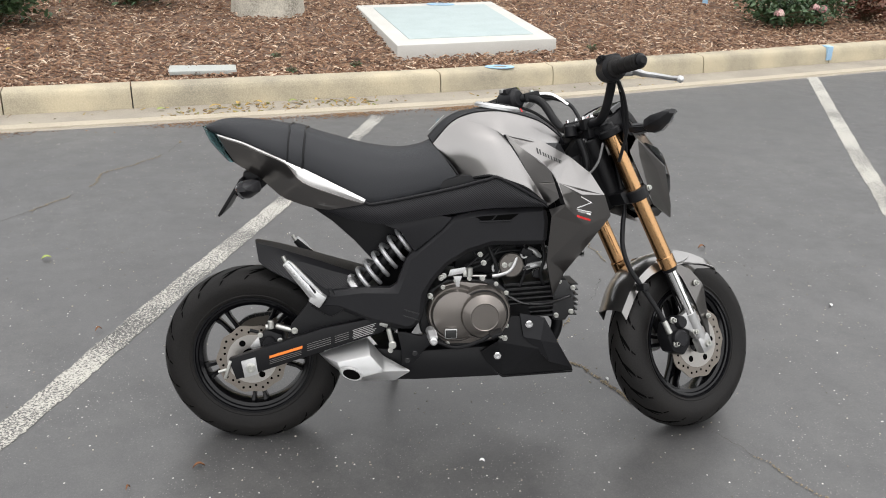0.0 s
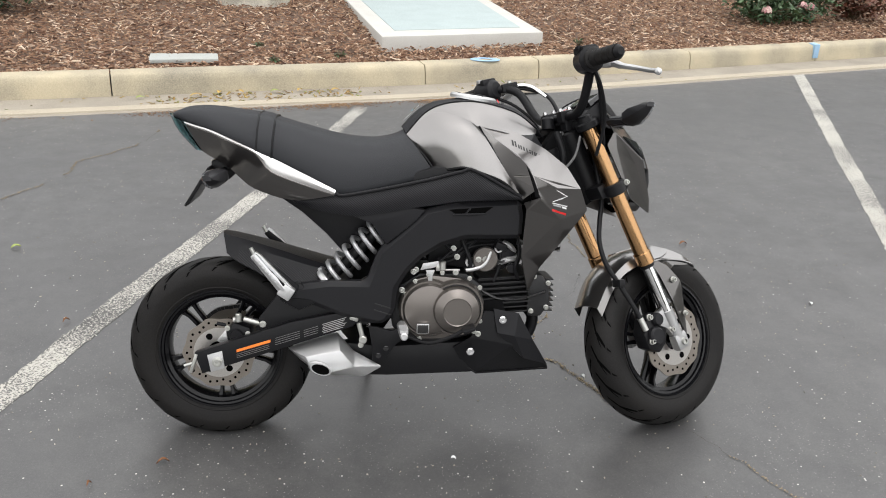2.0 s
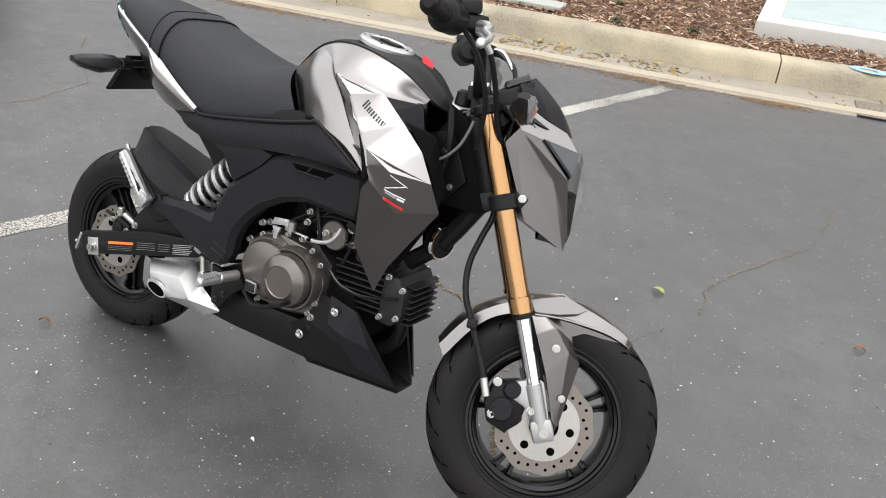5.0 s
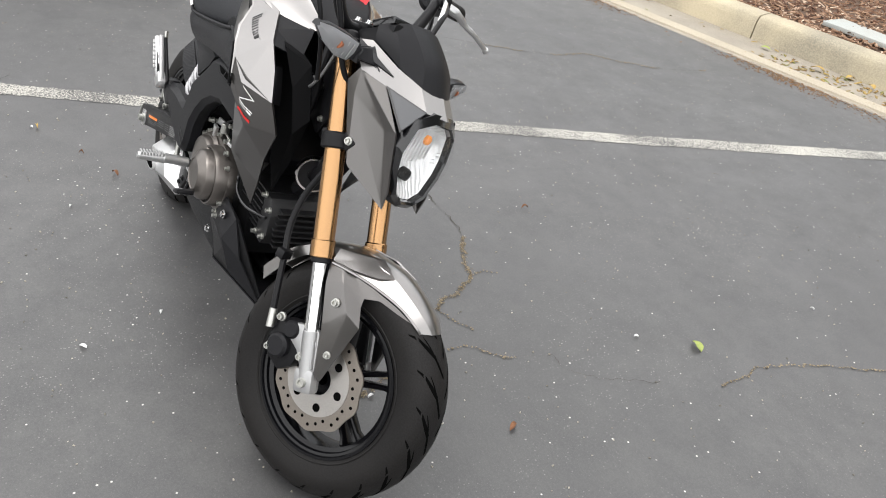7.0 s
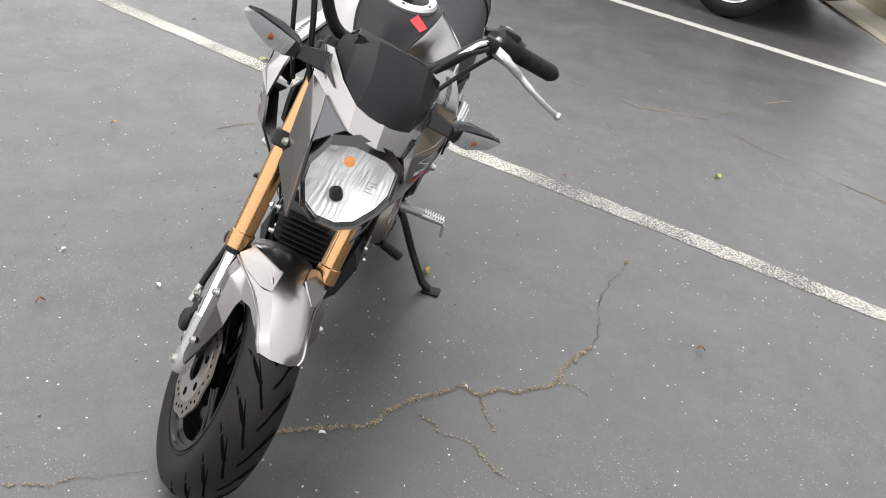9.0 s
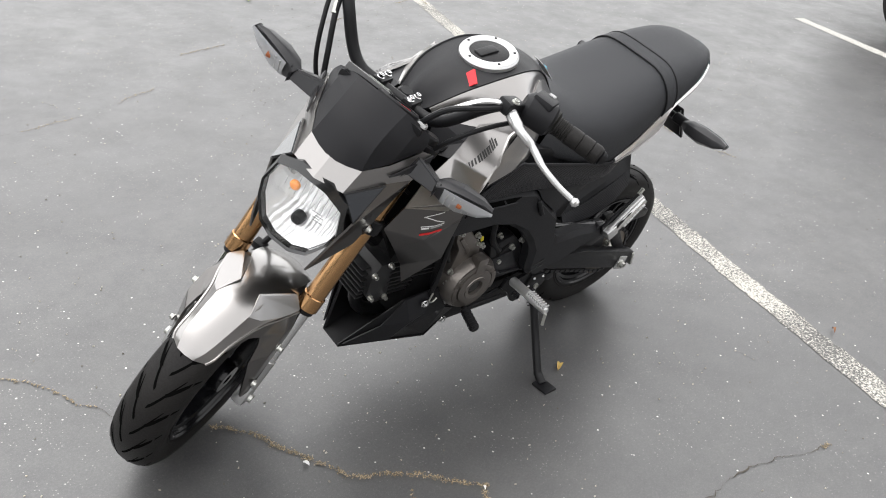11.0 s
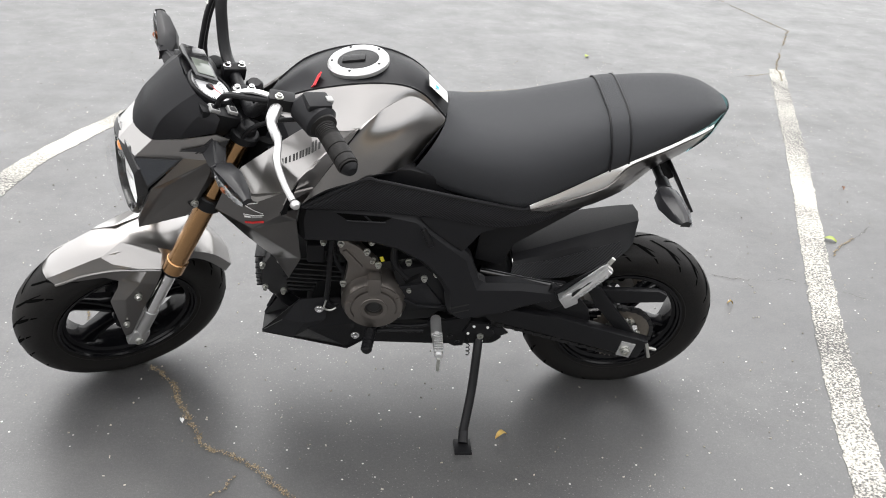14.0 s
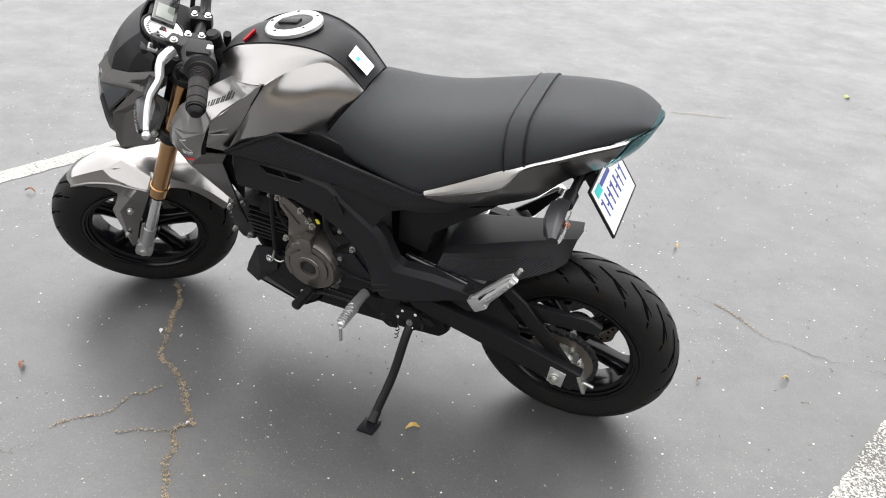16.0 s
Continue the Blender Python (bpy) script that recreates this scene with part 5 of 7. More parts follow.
for x, z in ((.462, .395), (.487, .425), (.520, .442), (.555, .447), (.625, .432), (.652, .408), (.655, .320), (.640, .292), (.50, .274), (.462, .31)):
    bolt((x, -.108, z), .0062, .010, -1, bm=bm)
part("cover_bolt", bm, ZINC, engine, split=True)
bm = block((.505, -.148, .312), (.032, .008, .026), .008)
part("oil_window", bm, ALU, engine)
part("oil_glass", block((.505, -.1525, .312), (.027, .003, .021), .006), BLACKPR, engine)
# left magneto cover
bm = lathe([(0, .136), (.0205, .136), (.021, .1445), (.030, .1455), (.031, .1435), (.040, .1435), (.048, .1425), (.0485, .1375), (.064, .1365), (.072, .122), (.074, .085)], (.592, 0, .352), 56)
prism([(.575, .40), (.585, .455), (.625, .500), (.655, .520), (.672, .512), (.668, .485), (.650, .455), (.660, .39), (.645, .31), (.60, .285)], .085, .112, .007, bm=bm)
mag = part("magneto_cover", bm, ENGCOV, engine, "bronze-grey ribbed magneto cover", 28)
bm = bmesh.new()
for k in range(4):
    arc = [radians(-35 + 62 * k + 50 * j / 9) for j in range(10)]
    prism([(.592 + .0635 * math.cos(a), .352 + .0635 * math.sin(a)) for a in arc] + [(.592 + .0515 * math.cos(a), .352 + .0515 * math.sin(a)) for a in arc[::-1]], .134, .1405, .0012, bm=bm)
block((.592, .130, .412), (.030, .028, .050), .005, bm=bm)
block((.640, .112, .470), (.010, .010, .060), .003, (0, 38, 0), bm=bm)
part("cover_rib", bm, ENGCOV, mag, split=True)
part("cover_plug", lathe([(0, .139), (.012, .139), (.014, .1375), (.019, .1375), (.020, .135)], (.592, 0, .352), 28), BLACKPR, mag)
bm = bmesh.new()
for x, z in ((.665, .513), (.610, .492), (.585, .455), (.660, .40), (.655, .37), (.60, .280), (.535, .31)):
    bolt((x, .112, z), .0075, .010, 1, bm=bm)
part("cover_bolt", bm, ZINC, engine, split=True)
# left sprocket cover and gearbox
sprocket_cover = part("sprocket_cover", prism([(.554, .440), (.486, .459), (.452, .425), (.427, .370), (.423, .325), (.523, .322), (.536, .378)], .08, .118, .008), BLACKP, engine)
part("cover_step", prism([(.545, .398), (.480, .412), (.440, .352), (.438, .336), (.518, .334), (.530, .372)], .117, .123, .004), DARKP, sprocket_cover)
# slot shade laid on as a near-black patch
part("cover_slot", prism([(.528, .417), (.493, .438), (.497, .425), (.524, .405)], .1175, .1195, .001), SHADEBLK, sprocket_cover)
part("cover_ridge", prism([(.536, .376), (.497, .352), (.500, .346), (.538, .366)], .120, .1285, .002), DARKP, sprocket_cover)
part("cover_ridge", prism([(.497, .352), (.432, .346), (.432, .339), (.500, .345)], .120, .1285, .002), DARKP, sprocket_cover)
bm = bmesh.new()
for x, z in ((.484, .424), (.516, .391), (.458, .438)):
    bolt((x, .118, z), .0075, .010, 1, bm=bm)
part("sprocket_bolt", bm, ZINC, engine, split=True)
bm = bmesh.new()
for x, y, z in ((.598, .104, .462), (.600, .095, .522), (.703, .085, .494), (.519, .100, .455), (.657, .108, .361)):
    bolt((x, y, z), .0075, .011, 1, bm=bm)
for x, y, z in ((.593, -.098, .486), (.590, -.100, .446), (.482, -.108, .450), (.454, -.106, .402), (.647, -.102, .480), (.651, -.108, .286)):
    bolt((x, y, z), .0075, .012, -1, bm=bm)
part("engine_bolt", bm, ZINC, engine, split=True)
part("breather_hose", hose([(.681, .105, .540), (.688, .112, .470), (.693, .114, .390), (.697, .112, .345), (.684, .108, .326), (.668, .100, .330)], .0058, 5, 10), BLACKP, engine)
part("clip_wire", hose([(.697, .119, .352), (.702, .119, .328), (.688, .117, .320), (.676, .115, .326)], .0022, 4, 8), ZINC, engine)
part("yellow_mark", block((.577, .103, .462), (.008, .003, .013), .001, (0, 20, 0)), material("yellow_marking", (0.75, 0.68, 0.05), 0.5), engine, "yellow paint mark")
part("drain_lug", prism([(.640, .330), (.652, .322), (.628, .276), (.618, .280)], .095, .106, .003), ALU, engine)
part("drain_lug", prism([(.598, .286), (.560, .276), (.548, .262), (.585, .258)], .085, .104, .003), ALU, engine)
part("clutch_lever", prism([(.512, .455), (.536, .455), (.530, .440), (.529, .412), (.518, .412), (.519, .440)], -.118, -.110, .002), ALU, engine)
part("lever_pivot", rod((.524, -.106, .402), (.524, -.106, .432), .009, segments=14, chamfer=.002), ZINC, engine)
for z0, z1 in ((.466, .510), (.478, .524)):
    part("harness_wire", hose([(.545, -.088, z0), (.585, -.094, z0 + .012), (.63, -.092, z1), (.70, -.086, z1 + .006)], .0026, 5, 6), BLACKP, engine)
part("foil_sleeve", hose([(.700, -.085, .468), (.722, -.090, .476), (.748, -.084, .480)], .0085, 4, 10), ALU, engine, "silver heat sleeve")
part("foil_sleeve", hose([(.712, -.082, .520), (.730, -.088, .512), (.742, -.082, .496)], .007, 4, 10), ALU, engine, "silver heat sleeve")
part("oil_pipe", hose([(.660, -.085, .395), (.70, -.094, .376), (.76, -.090, .372), (.832, -.072, .388)], .0034, 5, 8), GLOSSB, engine)
# finned cylinder lying forward, and head
bm = bmesh.new()
block((.735, 0, .378), (.16, .085, .085), .006, bm=bm)
cyl = part("cylinder", bm, ENGBLK, engine)
for k in range(8):
    z = .330 + .0135 * k
    bm = block((.728, 0, z), (.135, .145 - .004 * abs(k - 4), .0042), .001)
    bm.transform(Matrix.Translation((.73, 0, .37)) @ Matrix.Rotation(radians(-4), 4, 'Y') @ Matrix.Translation((-.73, 0, -.37)))
    part("cooling_fin", bm, ENGBLK, cyl, smooth=False)
bm = prism([(.785, .320), (.785, .430), (.822, .432), (.842, .40), (.845, .352), (.822, .318)], -.068, .068, .008)
head = part("cylinder_head", bm, ENGBLK, engine)
for k in range(7):
    part("head_fin", block((.846, 0, .330 + .014 * k), (.022, .115 - .006 * abs(k - 3), .0035), .001), ENGBLK, head, smooth=False)
bm = bmesh.new()
for s in (-1, 1):
    for x, z in ((.835, .345), (.838, .41), (.80, .428), (.795, .335)):
        bolt((x, .068 * s, z), .0068, .012, s, bm=bm)
part("head_bolt", bm, ZINC, head, split=True)
part("clutch_arm", hose([(.615, -.108, .453), (.632, -.108, .455), (.656, -.107, .463), (.670, -.104, .478), (.679, -.10, .500)], .0048), ALU, engine, "bright breather pipe")
bm = rod((.545, -.10, .452), (.60, -.10, .452), .003, segments=8)
block((.548, -.10, .458), (.018, .016, .016), .003, bm=bm)
part("clutch_cable_end", bm, ZINC, engine)
# throttle body, airbox and dark fillings between the spars
bm = prism([(.52, .46), (.53, .55), (.74, .60), (.77, .50), (.72, .44), (.63, .445)], -.062, .062, .012)
part("airbox", bm, BLACKP)
bm = rod((.665, -.085, .480), (.665, .085, .480), .024, segments=24, chamfer=.003)
part("throttle_body", bm, DARKP)
part("throttle_pulley", lathe([(0, -.098), (.012, -.098), (.014, -.092), (.021, -.092), (.022, -.085)], (.665, 0, .480), 24), ZINC)
bm = block((.722, -.07, .490), (.045, .04, .03), .006)
block((.72, .075, .46), (.04, .03, .05), .006, bm=bm)
part("fuel_injector", bm, DARKP, split=True)
bm = hose([(.56, -.08, .52), (.60, -.09, .49), (.65, -.085, .53), (.72, -.08, .52)], .004)
hose([(.49, -.09, .45), (.54, -.1, .47), (.58, -.09, .50)], .0035, bm=bm)
hose([(.68, .10, .55), (.68, .105, .47), (.66, .10, .42)], .005, bm=bm)
hose([(.55, .10, .52), (.55, .11, .46), (.52, .115, .42)], .008, bm=bm)
hose([(.70, -.085, .53), (.705, -.09, .47), (.69, -.09, .42)], .004, bm=bm)
part("engine_hose", bm, BLACKP, split=True)
bm = bmesh.new()
for x, y, z in ((.585, -.085, .505), (.49, -.095, .452), (.575, .09, .52), (.60, .095, .505)):
    bolt((x, y, z), .0075, .010, 1 if y > 0 else -1, bm=bm)
part("frame_bolt", bm, ZINC, split=True)
for x, z, r in ((.628, .470, .013), (.700, .505, .010), (.735, .455, .012), (.755, .52, .009)):
    part("hose_clamp", lathe([(r * .6, -.094), (r, -.094), (r, -.082), (r * .6, -.082)], (x, 0, z), 16, closed=True), ALU)
part("fuel_pipe", hose([(.600, -.088, .540), (.615, -.098, .505), (.628, -.100, .470), (.622, -.098, .452)], .0055), BLACKP)
part("starter_lead", hose([(.745, -.09, .545), (.752, -.10, .50), (.742, -.10, .455), (.755, -.085, .425)], .0045), BLACKP)
part("sensor", rod((.735, -.098, .455), (.735, -.075, .455), .012, segments=14, chamfer=.002), DARKP)
part("sensor_plug", block((.705, -.092, .512), (.030, .020, .018), .003, (0, 20, 0)), DARKP)
part("oil_filler", rod((.556, -.105, .452), (.556, -.105, .476), .009, segments=12, chamfer=.002), ZINC)
part("cable_bracket", prism([(.500, .452), (.506, .470), (.545, .476), (.548, .462)], -.106, -.102, .001), ALU)
part("throttle_wheel", lathe([(.008, -.104), (.030, -.104), (.033, -.100), (.030, -.096), (.008, -.096)], (.665, 0, .480), 28, closed=True), ENGCOV)
part("idle_screw", rod((.695, -.10, .470), (.715, -.10, .475), .003, segments=8), ENGBLK)
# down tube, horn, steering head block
# head block in the black that has the shade behind the fork in it
part("steering_head", prism([(.845, .80), (.900, .795), (.975, .63), (.94, .605), (.86, .60), (.79, .64), (.78, .70)], -.024, .024, .010), SHADEBLK)
part("head_tube", rod((.885, 0, .800), (.962, 0, .628), .030, segments=24, chamfer=.004), BLACKP)
for s in (-1, 1):
    part("head_gusset", prism([(.79, .735), (.852, .760), (.905, .665), (.862, .610), (.78, .640)], .026 * s, .034 * s, .003), BLACKP)
    part("gusset_bolt", bolt((.842, .034 * s, .700), .008, .007, s), GLOSSB)
    part("gusset_bolt", bolt((.872, .034 * s, .645), .007, .007, s), ZINC)
part("wiring_loom", hose([(.845, -.045, .800), (.862, -.058, .745), (.858, -.055, .690), (.835, -.050, .640), (.80, -.050, .60)], .009, 5, 10), BLACKP)
part("throttle_cable", hose([(.905, -.060, .792), (.893, -.068, .745), (.868, -.070, .712), (.835, -.066, .690)], .0032, 5, 8), DIMPRINT)
part("clutch_cable", hose([(.900, .050, .795), (.892, .066, .735), (.860, .070, .680), (.815, .075, .630)], .0045, 5, 8), BLACKP)
part("wiring_clip", block((.858, -.058, .718), (.016, .022, .012), .002, (0, 20, 0)), GLOSSB)
part("ignition_barrel", rod((.862, -.004, .800), (.876, -.004, .768), .020, .018, 20, chamfer=.003), GLOSSB)
bm = hose([(.93, 0, .62), (.87, 0, .52), (.80, 0, .45)], .02)
part("down_tube", bm, BLACKP)
horn = part("horn", lathe([(0, -.004), (.012, -.004), (.014, -.010), (.034, -.010), (.038, -.002), (.036, .012), (.018, .020), (0, .020)], (.868, -.012, .522), 32, (0, 0, 75)), BLACKP, label="round black horn")
part("horn_ring", lathe([(.034, -.0115), (.038, -.012), (.040, -.006), (.038, 0)], (.868, -.012, .522), 32, (0, 0, 75)), CHROME, horn)

# belly pan: open-fronted wedge
for s in (-1, 1):
    belly = {'a': (.668, .105, .345), 'b': (.758, .100, .330), 'c': (.858, .030, .166), 'd': (.652, .092, .178), 'e': (.635, .112, .275), 'f': (.74, .112, .255), 'g': (.80, .085, .225), 'h': (.612, .088, .204), 'i': (.590, .100, .247)}
    part("belly_pan_side", facets(belly, ["abfe", "bcg", "bgf", "fgcd", "efd", "edhi"], .005, s < 0, .002), BLACKP, label="matte black belly pan side", smooth=18)
    part("belly_bolt", bolt((.713, .117 * s, .325), .010, .007, s, hexed=False), CHROME)
    part("belly_bolt", bolt((.632, .114 * s, .240), .010, .007, s, hexed=False), CHROME)
    rib = {'a': (.690, .108, .352), 'b': (.757, .104, .338), 'c': (.800, .092, .262), 'd': (.852, .042, .178), 'e': (.775, .100, .215), 'f': (.700, .117, .290), 'g': (.745, .122, .282)}
    part("belly_pan_fin", facets(rib, ["abgf", "bcg", "cdeg", "gef"], .004, s < 0), DARKP, label="raised angular panel of the belly pan", smooth=12)
part("belly_floor", facets({'a': (.856, .032, .165), 'b': (.856, -.032, .165), 'c': (.652, -.094, .176), 'd': (.652, .094, .176), 'e': (.612, .088, .200), 'f': (.612, -.088, .200)}, ["abcd", "dcfe"], .004), BLACKP, smooth=False)
part("header_pipe", hose([(.79, .0, .335), (.815, .0, .30), (.80, .0, .25), (.75, .0, .215), (.66, 0, .205)], .016, 6, 14), BLACKP, label="black exhaust header pipe")
bm = prism([(.275, .19), (.30, .262), (.42, .250), (.62, .262), (.66, .225), (.65, .172), (.42, .166), (.30, .170)], -.090, .075, .018)
part("exhaust_chamber", bm, BLACKP, label="black under-engine exhaust chamber")
mf = {'a': (.176, .125, .252), 'b': (.292, .100, .290), 'c': (.332, .112, .245), 'd': (.405, .118, .204), 'e': (.362, .122, .180), 'f': (.250, .130, .188), 'k': (.208, .128, .222),
      'g': (.215, .162, .246), 'h': (.300, .152, .258), 'i': (.335, .150, .215), 'j': (.262, .164, .200), 'l': (.225, .164, .224)}
mf = {k: (x, -y, z) for k, (x, y, z) in mf.items()}
bm = facets(mf, ["abhg", "bcih", "cdi", "dei", "ghil", "lij", "agl", "alk", "klj", "kjf", "jief"], 0, False, .004)
muffler = part("muffler", bm, ALU, label="silver angular exhaust end with dark outlet", smooth=24)
bm = facets({k: (x, y + .045, z) for k, (x, y, z) in mf.items()}, ["abcdefk"], 0)
part("muffler_back", bm, ALU, muffler)
own = lathe([(0, .004), (.0165, .004), (.0165, -.006), (0, -.006)], (0, 0, 0), 28)
own.transform(Matrix.Translation((.250, -.166, .216)) @ Matrix.Rotation(radians(12), 4, 'Z') @ Matrix.Rotation(radians(24), 4, 'Y') @ Matrix.Diagonal((1.45, 1, .72, 1)))
part("muffler_outlet", own, GROOVE, muffler, "dark oval outlet")
own = lathe([(.0165, .0), (.0165, -.009), (.0195, -.009), (.022, .0)], (0, 0, 0), 28, closed=True)
own.transform(Matrix.Translation((.250, -.163, .216)) @ Matrix.Rotation(radians(12), 4, 'Z') @ Matrix.Rotation(radians(24), 4, 'Y') @ Matrix.Diagonal((1.45, 1, .72, 1)))
part("outlet_rim", own, ALU, muffler)

# swingarm, chain side and brake side
for s in (-1, 1):
    arm = prism([(-.058, .250), (-.040, .196), (.120, .248), (.33, .315), (.36, .345), (.30, .352), (.18, .328)], .112 * s, .138 * s, .004)
    sw = part("swingarm_arm", arm, BLACKP, label="black box-section swingarm")
    part("adjuster_plate", prism([(-.026, .246), (.010, .256), (.016, .212), (-.018, .202)], .1375 * s, .1415 * s, .001), ALU, sw)
    part("axle_nut", bolt((-.002, .141 * s, .229), .013, .014, s), ZINC, sw)
    bm = rod((-.058, .125 * s, .222), (-.085, .125 * s, .214), .004, segments=10)
    block((-.060, .125 * s, .224), (.008, .030, .050), .002, (0, 18, 0), bm=bm)
    part("chain_adjuster", bm, ZINC, sw, split=True)
part("swingarm_pivot", rod((.36, -.135, .345), (.36, .135, .345), .025, segments=20), BLACKP)
part("swingarm_bridge", prism([(.26, .34), (.28, .42), (.35, .41), (.36, .35)], -.10, .10, .01), BLACKP)
# printed label on the right arm
def arm_print(x0, x1, z_off, h, mat, name):
    f = lambda x: .2295 + (x + .05) * .300 + z_off
    label_strip([(x0, -.1385, f(x0)), (x1, -.1385, f(x1)), (x1, -.1385, f(x1) + h), (x0, -.1385, f(x0) + h)], mat, name, sw, .0008)


arm_print(.045, .128, -.006, .007, ORANGE, "label_bar")
for k in range(3):
    arm_print(.045, .125, -.012 - .0045 * k, .0010, DIMPRINT, "label_bar")
for k in range(4):
    arm_print(.140, .200, .000 - .0055 * k, .0012, DIMPRINT, "label_bar")
    arm_print(.210, .245, -.001 - .0055 * k, .0012, DIMPRINT, "label_bar")
for k in range(6):
    arm_print(.255 + .002 * (k % 2), .315 - .004 * (k % 3), .000 - .0045 * k, .0016, PRINT, "label_bar")
# rear brake caliper
bm = prism([(.015, .295), (.035, .320), (.075, .305), (.085, .265), (.055, .25), (.02, .262)], -.108, -.055, .007)
rc = part("rear_caliper", bm, BLACKP, label="black rear brake caliper")
part("caliper_piston", lathe([(0, -.116), (.015, -.116), (.018, -.110), (.018, -.1)], (.042, 0, .285), 20), BLACKP, rc)
bm = bmesh.new()
for x, z in ((.02, .305), (.07, .29), (.03, .262)):
    bolt((x, -.108, z), .007, .008, -1, bm=bm)
rod((.035, -.105, .325), (.055, -.105, .328), .008, segments=12, bm=bm)
part("caliper_bolt", bm, ZINC, rc, split=True)
part("caliper_bracket", prism([(-.012, .262), (.010, .290), (.060, .262), (.100, .272), (.115, .258), (.060, .236), (.015, .240)], -.075, -.060, .003), ALU, rc, "cast aluminium caliper bracket")
part("banjo_bolt", rod((.048, -.112, .322), (.048, -.112, .344), .008, segments=12, chamfer=.002), ZINC, rc)
part("hose_union", rod((.060, -.112, .330), (.100, -.112, .318), .0075, segments=12, chamfer=.002), ZINC, rc)
part("bleed_nipple", rod((.016, -.105, .312), (-.006, -.108, .318), .0045, segments=10), BLACKP, rc)
part("slide_pin", rod((.012, -.110, .262), (.030, -.112, .250), .008, segments=12, chamfer=.002), BLACKP, rc)
part("guard_bolt", bolt((.108, -.118, .318), .0085, .008, -1), ZINC)
part("rear_brake_hose", hose([(.055, -.105, .328), (.09, -.11, .325), (.13, -.112, .312), (.17, -.11, .33), (.24, -.10, .36)], .006), BLACKP, rc)
# brake pedal, link and heel end
bm = hose([(.47, -.125, .285), (.52, -.150, .275), (.575, -.165, .295), (.610, -.172, .318)], .005)
block((.616, -.185, .322), (.032, .040, .010), .003, (0, -20, 0), bm=bm)
part("brake_pedal", bm, BLACKP, label="black rear brake pedal")
bm = rod((.345, -.135, .326), (.356, -.137, .284), .0065, segments=12, chamfer=.002)
block((.334, -.135, .338), (.022, .018, .014), .004, (0, 20, 0), bm=bm)
rod((.356, -.128, .282), (.356, -.146, .282), .010, segments=14, bm=bm, chamfer=.002)
rod((.351, -.130, .268), (.351, -.144, .268), .007, segments=12, bm=bm, chamfer=.002)
part("brake_master_rod", bm, ZINC)
# gear shifter on the left
bm = hose([(.56, .105, .285), (.580, .122, .266), (.597, .142, .281)], .006)
rod((.597, .140, .282), (.607, .198, .272), .0115, segments=16, bm=bm, chamfer=.003)
for k in range(5):
    rod((.5985 + .0018 * k, .150 + .0095 * k, .2802 - .0016 * k), (.599 + .0018 * k, .154 + .0095 * k, .2795 - .0016 * k), .0128, segments=16, bm=bm)
hose([(.44, .118, .29), (.50, .115, .272), (.56, .112, .272)], .005, bm=bm)
hose([(.478, .140, .283), (.520, .140, .283), (.560, .138, .281), (.582, .136, .276)], .0042, bm=bm)
part("gear_lever", bm, BLACKP, label="black gear lever with rubber toe piece")
# side stand
bm = hose([(.345, .118, .255), (.350, .150, .225), (.360, .205, .150), (.378, .268, .078)], .0105, 5, 12)
block((.380, .300, .066), (.040, .050, .009), .003, (LEAN, 0, 0), bm=bm)
rod((.376, .262, .082), (.379, .290, .068), .011, .012, 12, bm=bm)
stand = part("side_stand", bm, BLACKP, label="black side stand on the asphalt")
bm = block((.345, .112, .262), (.05, .03, .06), .006)
part("stand_bracket", bm, BLACKP, stand)
bm = bmesh.new()
bolt((.345, .128, .262), .011, .010, 1, bm=bm)
bolt((.375, .118, .285), .007, .008, 1, bm=bm)
part("stand_bolt", bm, ZINC, stand, split=True)
coil = [(.372 + .004 * math.sin(k * 1.57), .140 + .0012 * k + .004 * math.cos(k * 1.57), .245 - .0018 * k) for k in range(14)]
part("stand_spring", hose(coil, .0014, 1, 5), BLACKP, stand)

# added dark fillers that close gaps where bright ground showed through
part("arm_gap_filler", prism([(.30, .345), (.33, .44), (.385, .50), (.42, .50), (.42, .35)], -.05, .05, .006), SHADEBLK)
part("belly_gap_filler", prism([(.63, .262), (.64, .365), (.72, .365), (.75, .25)], -.07, .07, .006), SHADEBLK)
part("stand_plate", prism([(.312, .268), (.330, .300), (.372, .302), (.385, .272), (.365, .240), (.335, .236)], .126, .134, .003), BLACKP, stand)
part("stand_ear", prism([(.312, .268), (.318, .285), (.295, .288), (.280, .270), (.296, .262)], .127, .133, .002), BLACKP, stand)
bm = bmesh.new()
for x, z in ((.330, .290), (.362, .292), (.374, .270), (.340, .246)):
    bolt((x, .134, z), .0035, .003, 1, bm=bm)
part("plate_dot", bm, WHITE, stand, split=True)
# rear shock and spring, left of centre line on the right side
sa, sb = Vector((.272, -.092, .428)), Vector((.392, -.104, .552))
shock = part("shock_absorber", rod(sa - (sb - sa) * .12, sb, .014, segments=18), BLACKP, label="rear shock absorber with grey coil spring")
d = (sb - sa).normalized()
u = d.cross(Vector((0, 1, 0))).normalized()
v = Vector((0, 1, 0))
turns, n = 6.0, 110
pts = [sa + (sb - sa) * (k / n) + (u * math.cos(2 * math.pi * turns * k / n) + v * math.sin(2 * math.pi * turns * k / n)) * .033 for k in range(n + 1)]
part("coil_spring", hose(pts, .0058, 1, 8), SPRING, shock, "grey steel coil spring")
bm = rod(sa - d * .012, sa + d * .004, .034, segments=24, chamfer=.003)
part("spring_collar", bm, ALU, shock)
part("shock_foot", block(tuple(sa - d * .03), (.03, .03, .03), .006, (0, 45, 0)), ALU, shock)

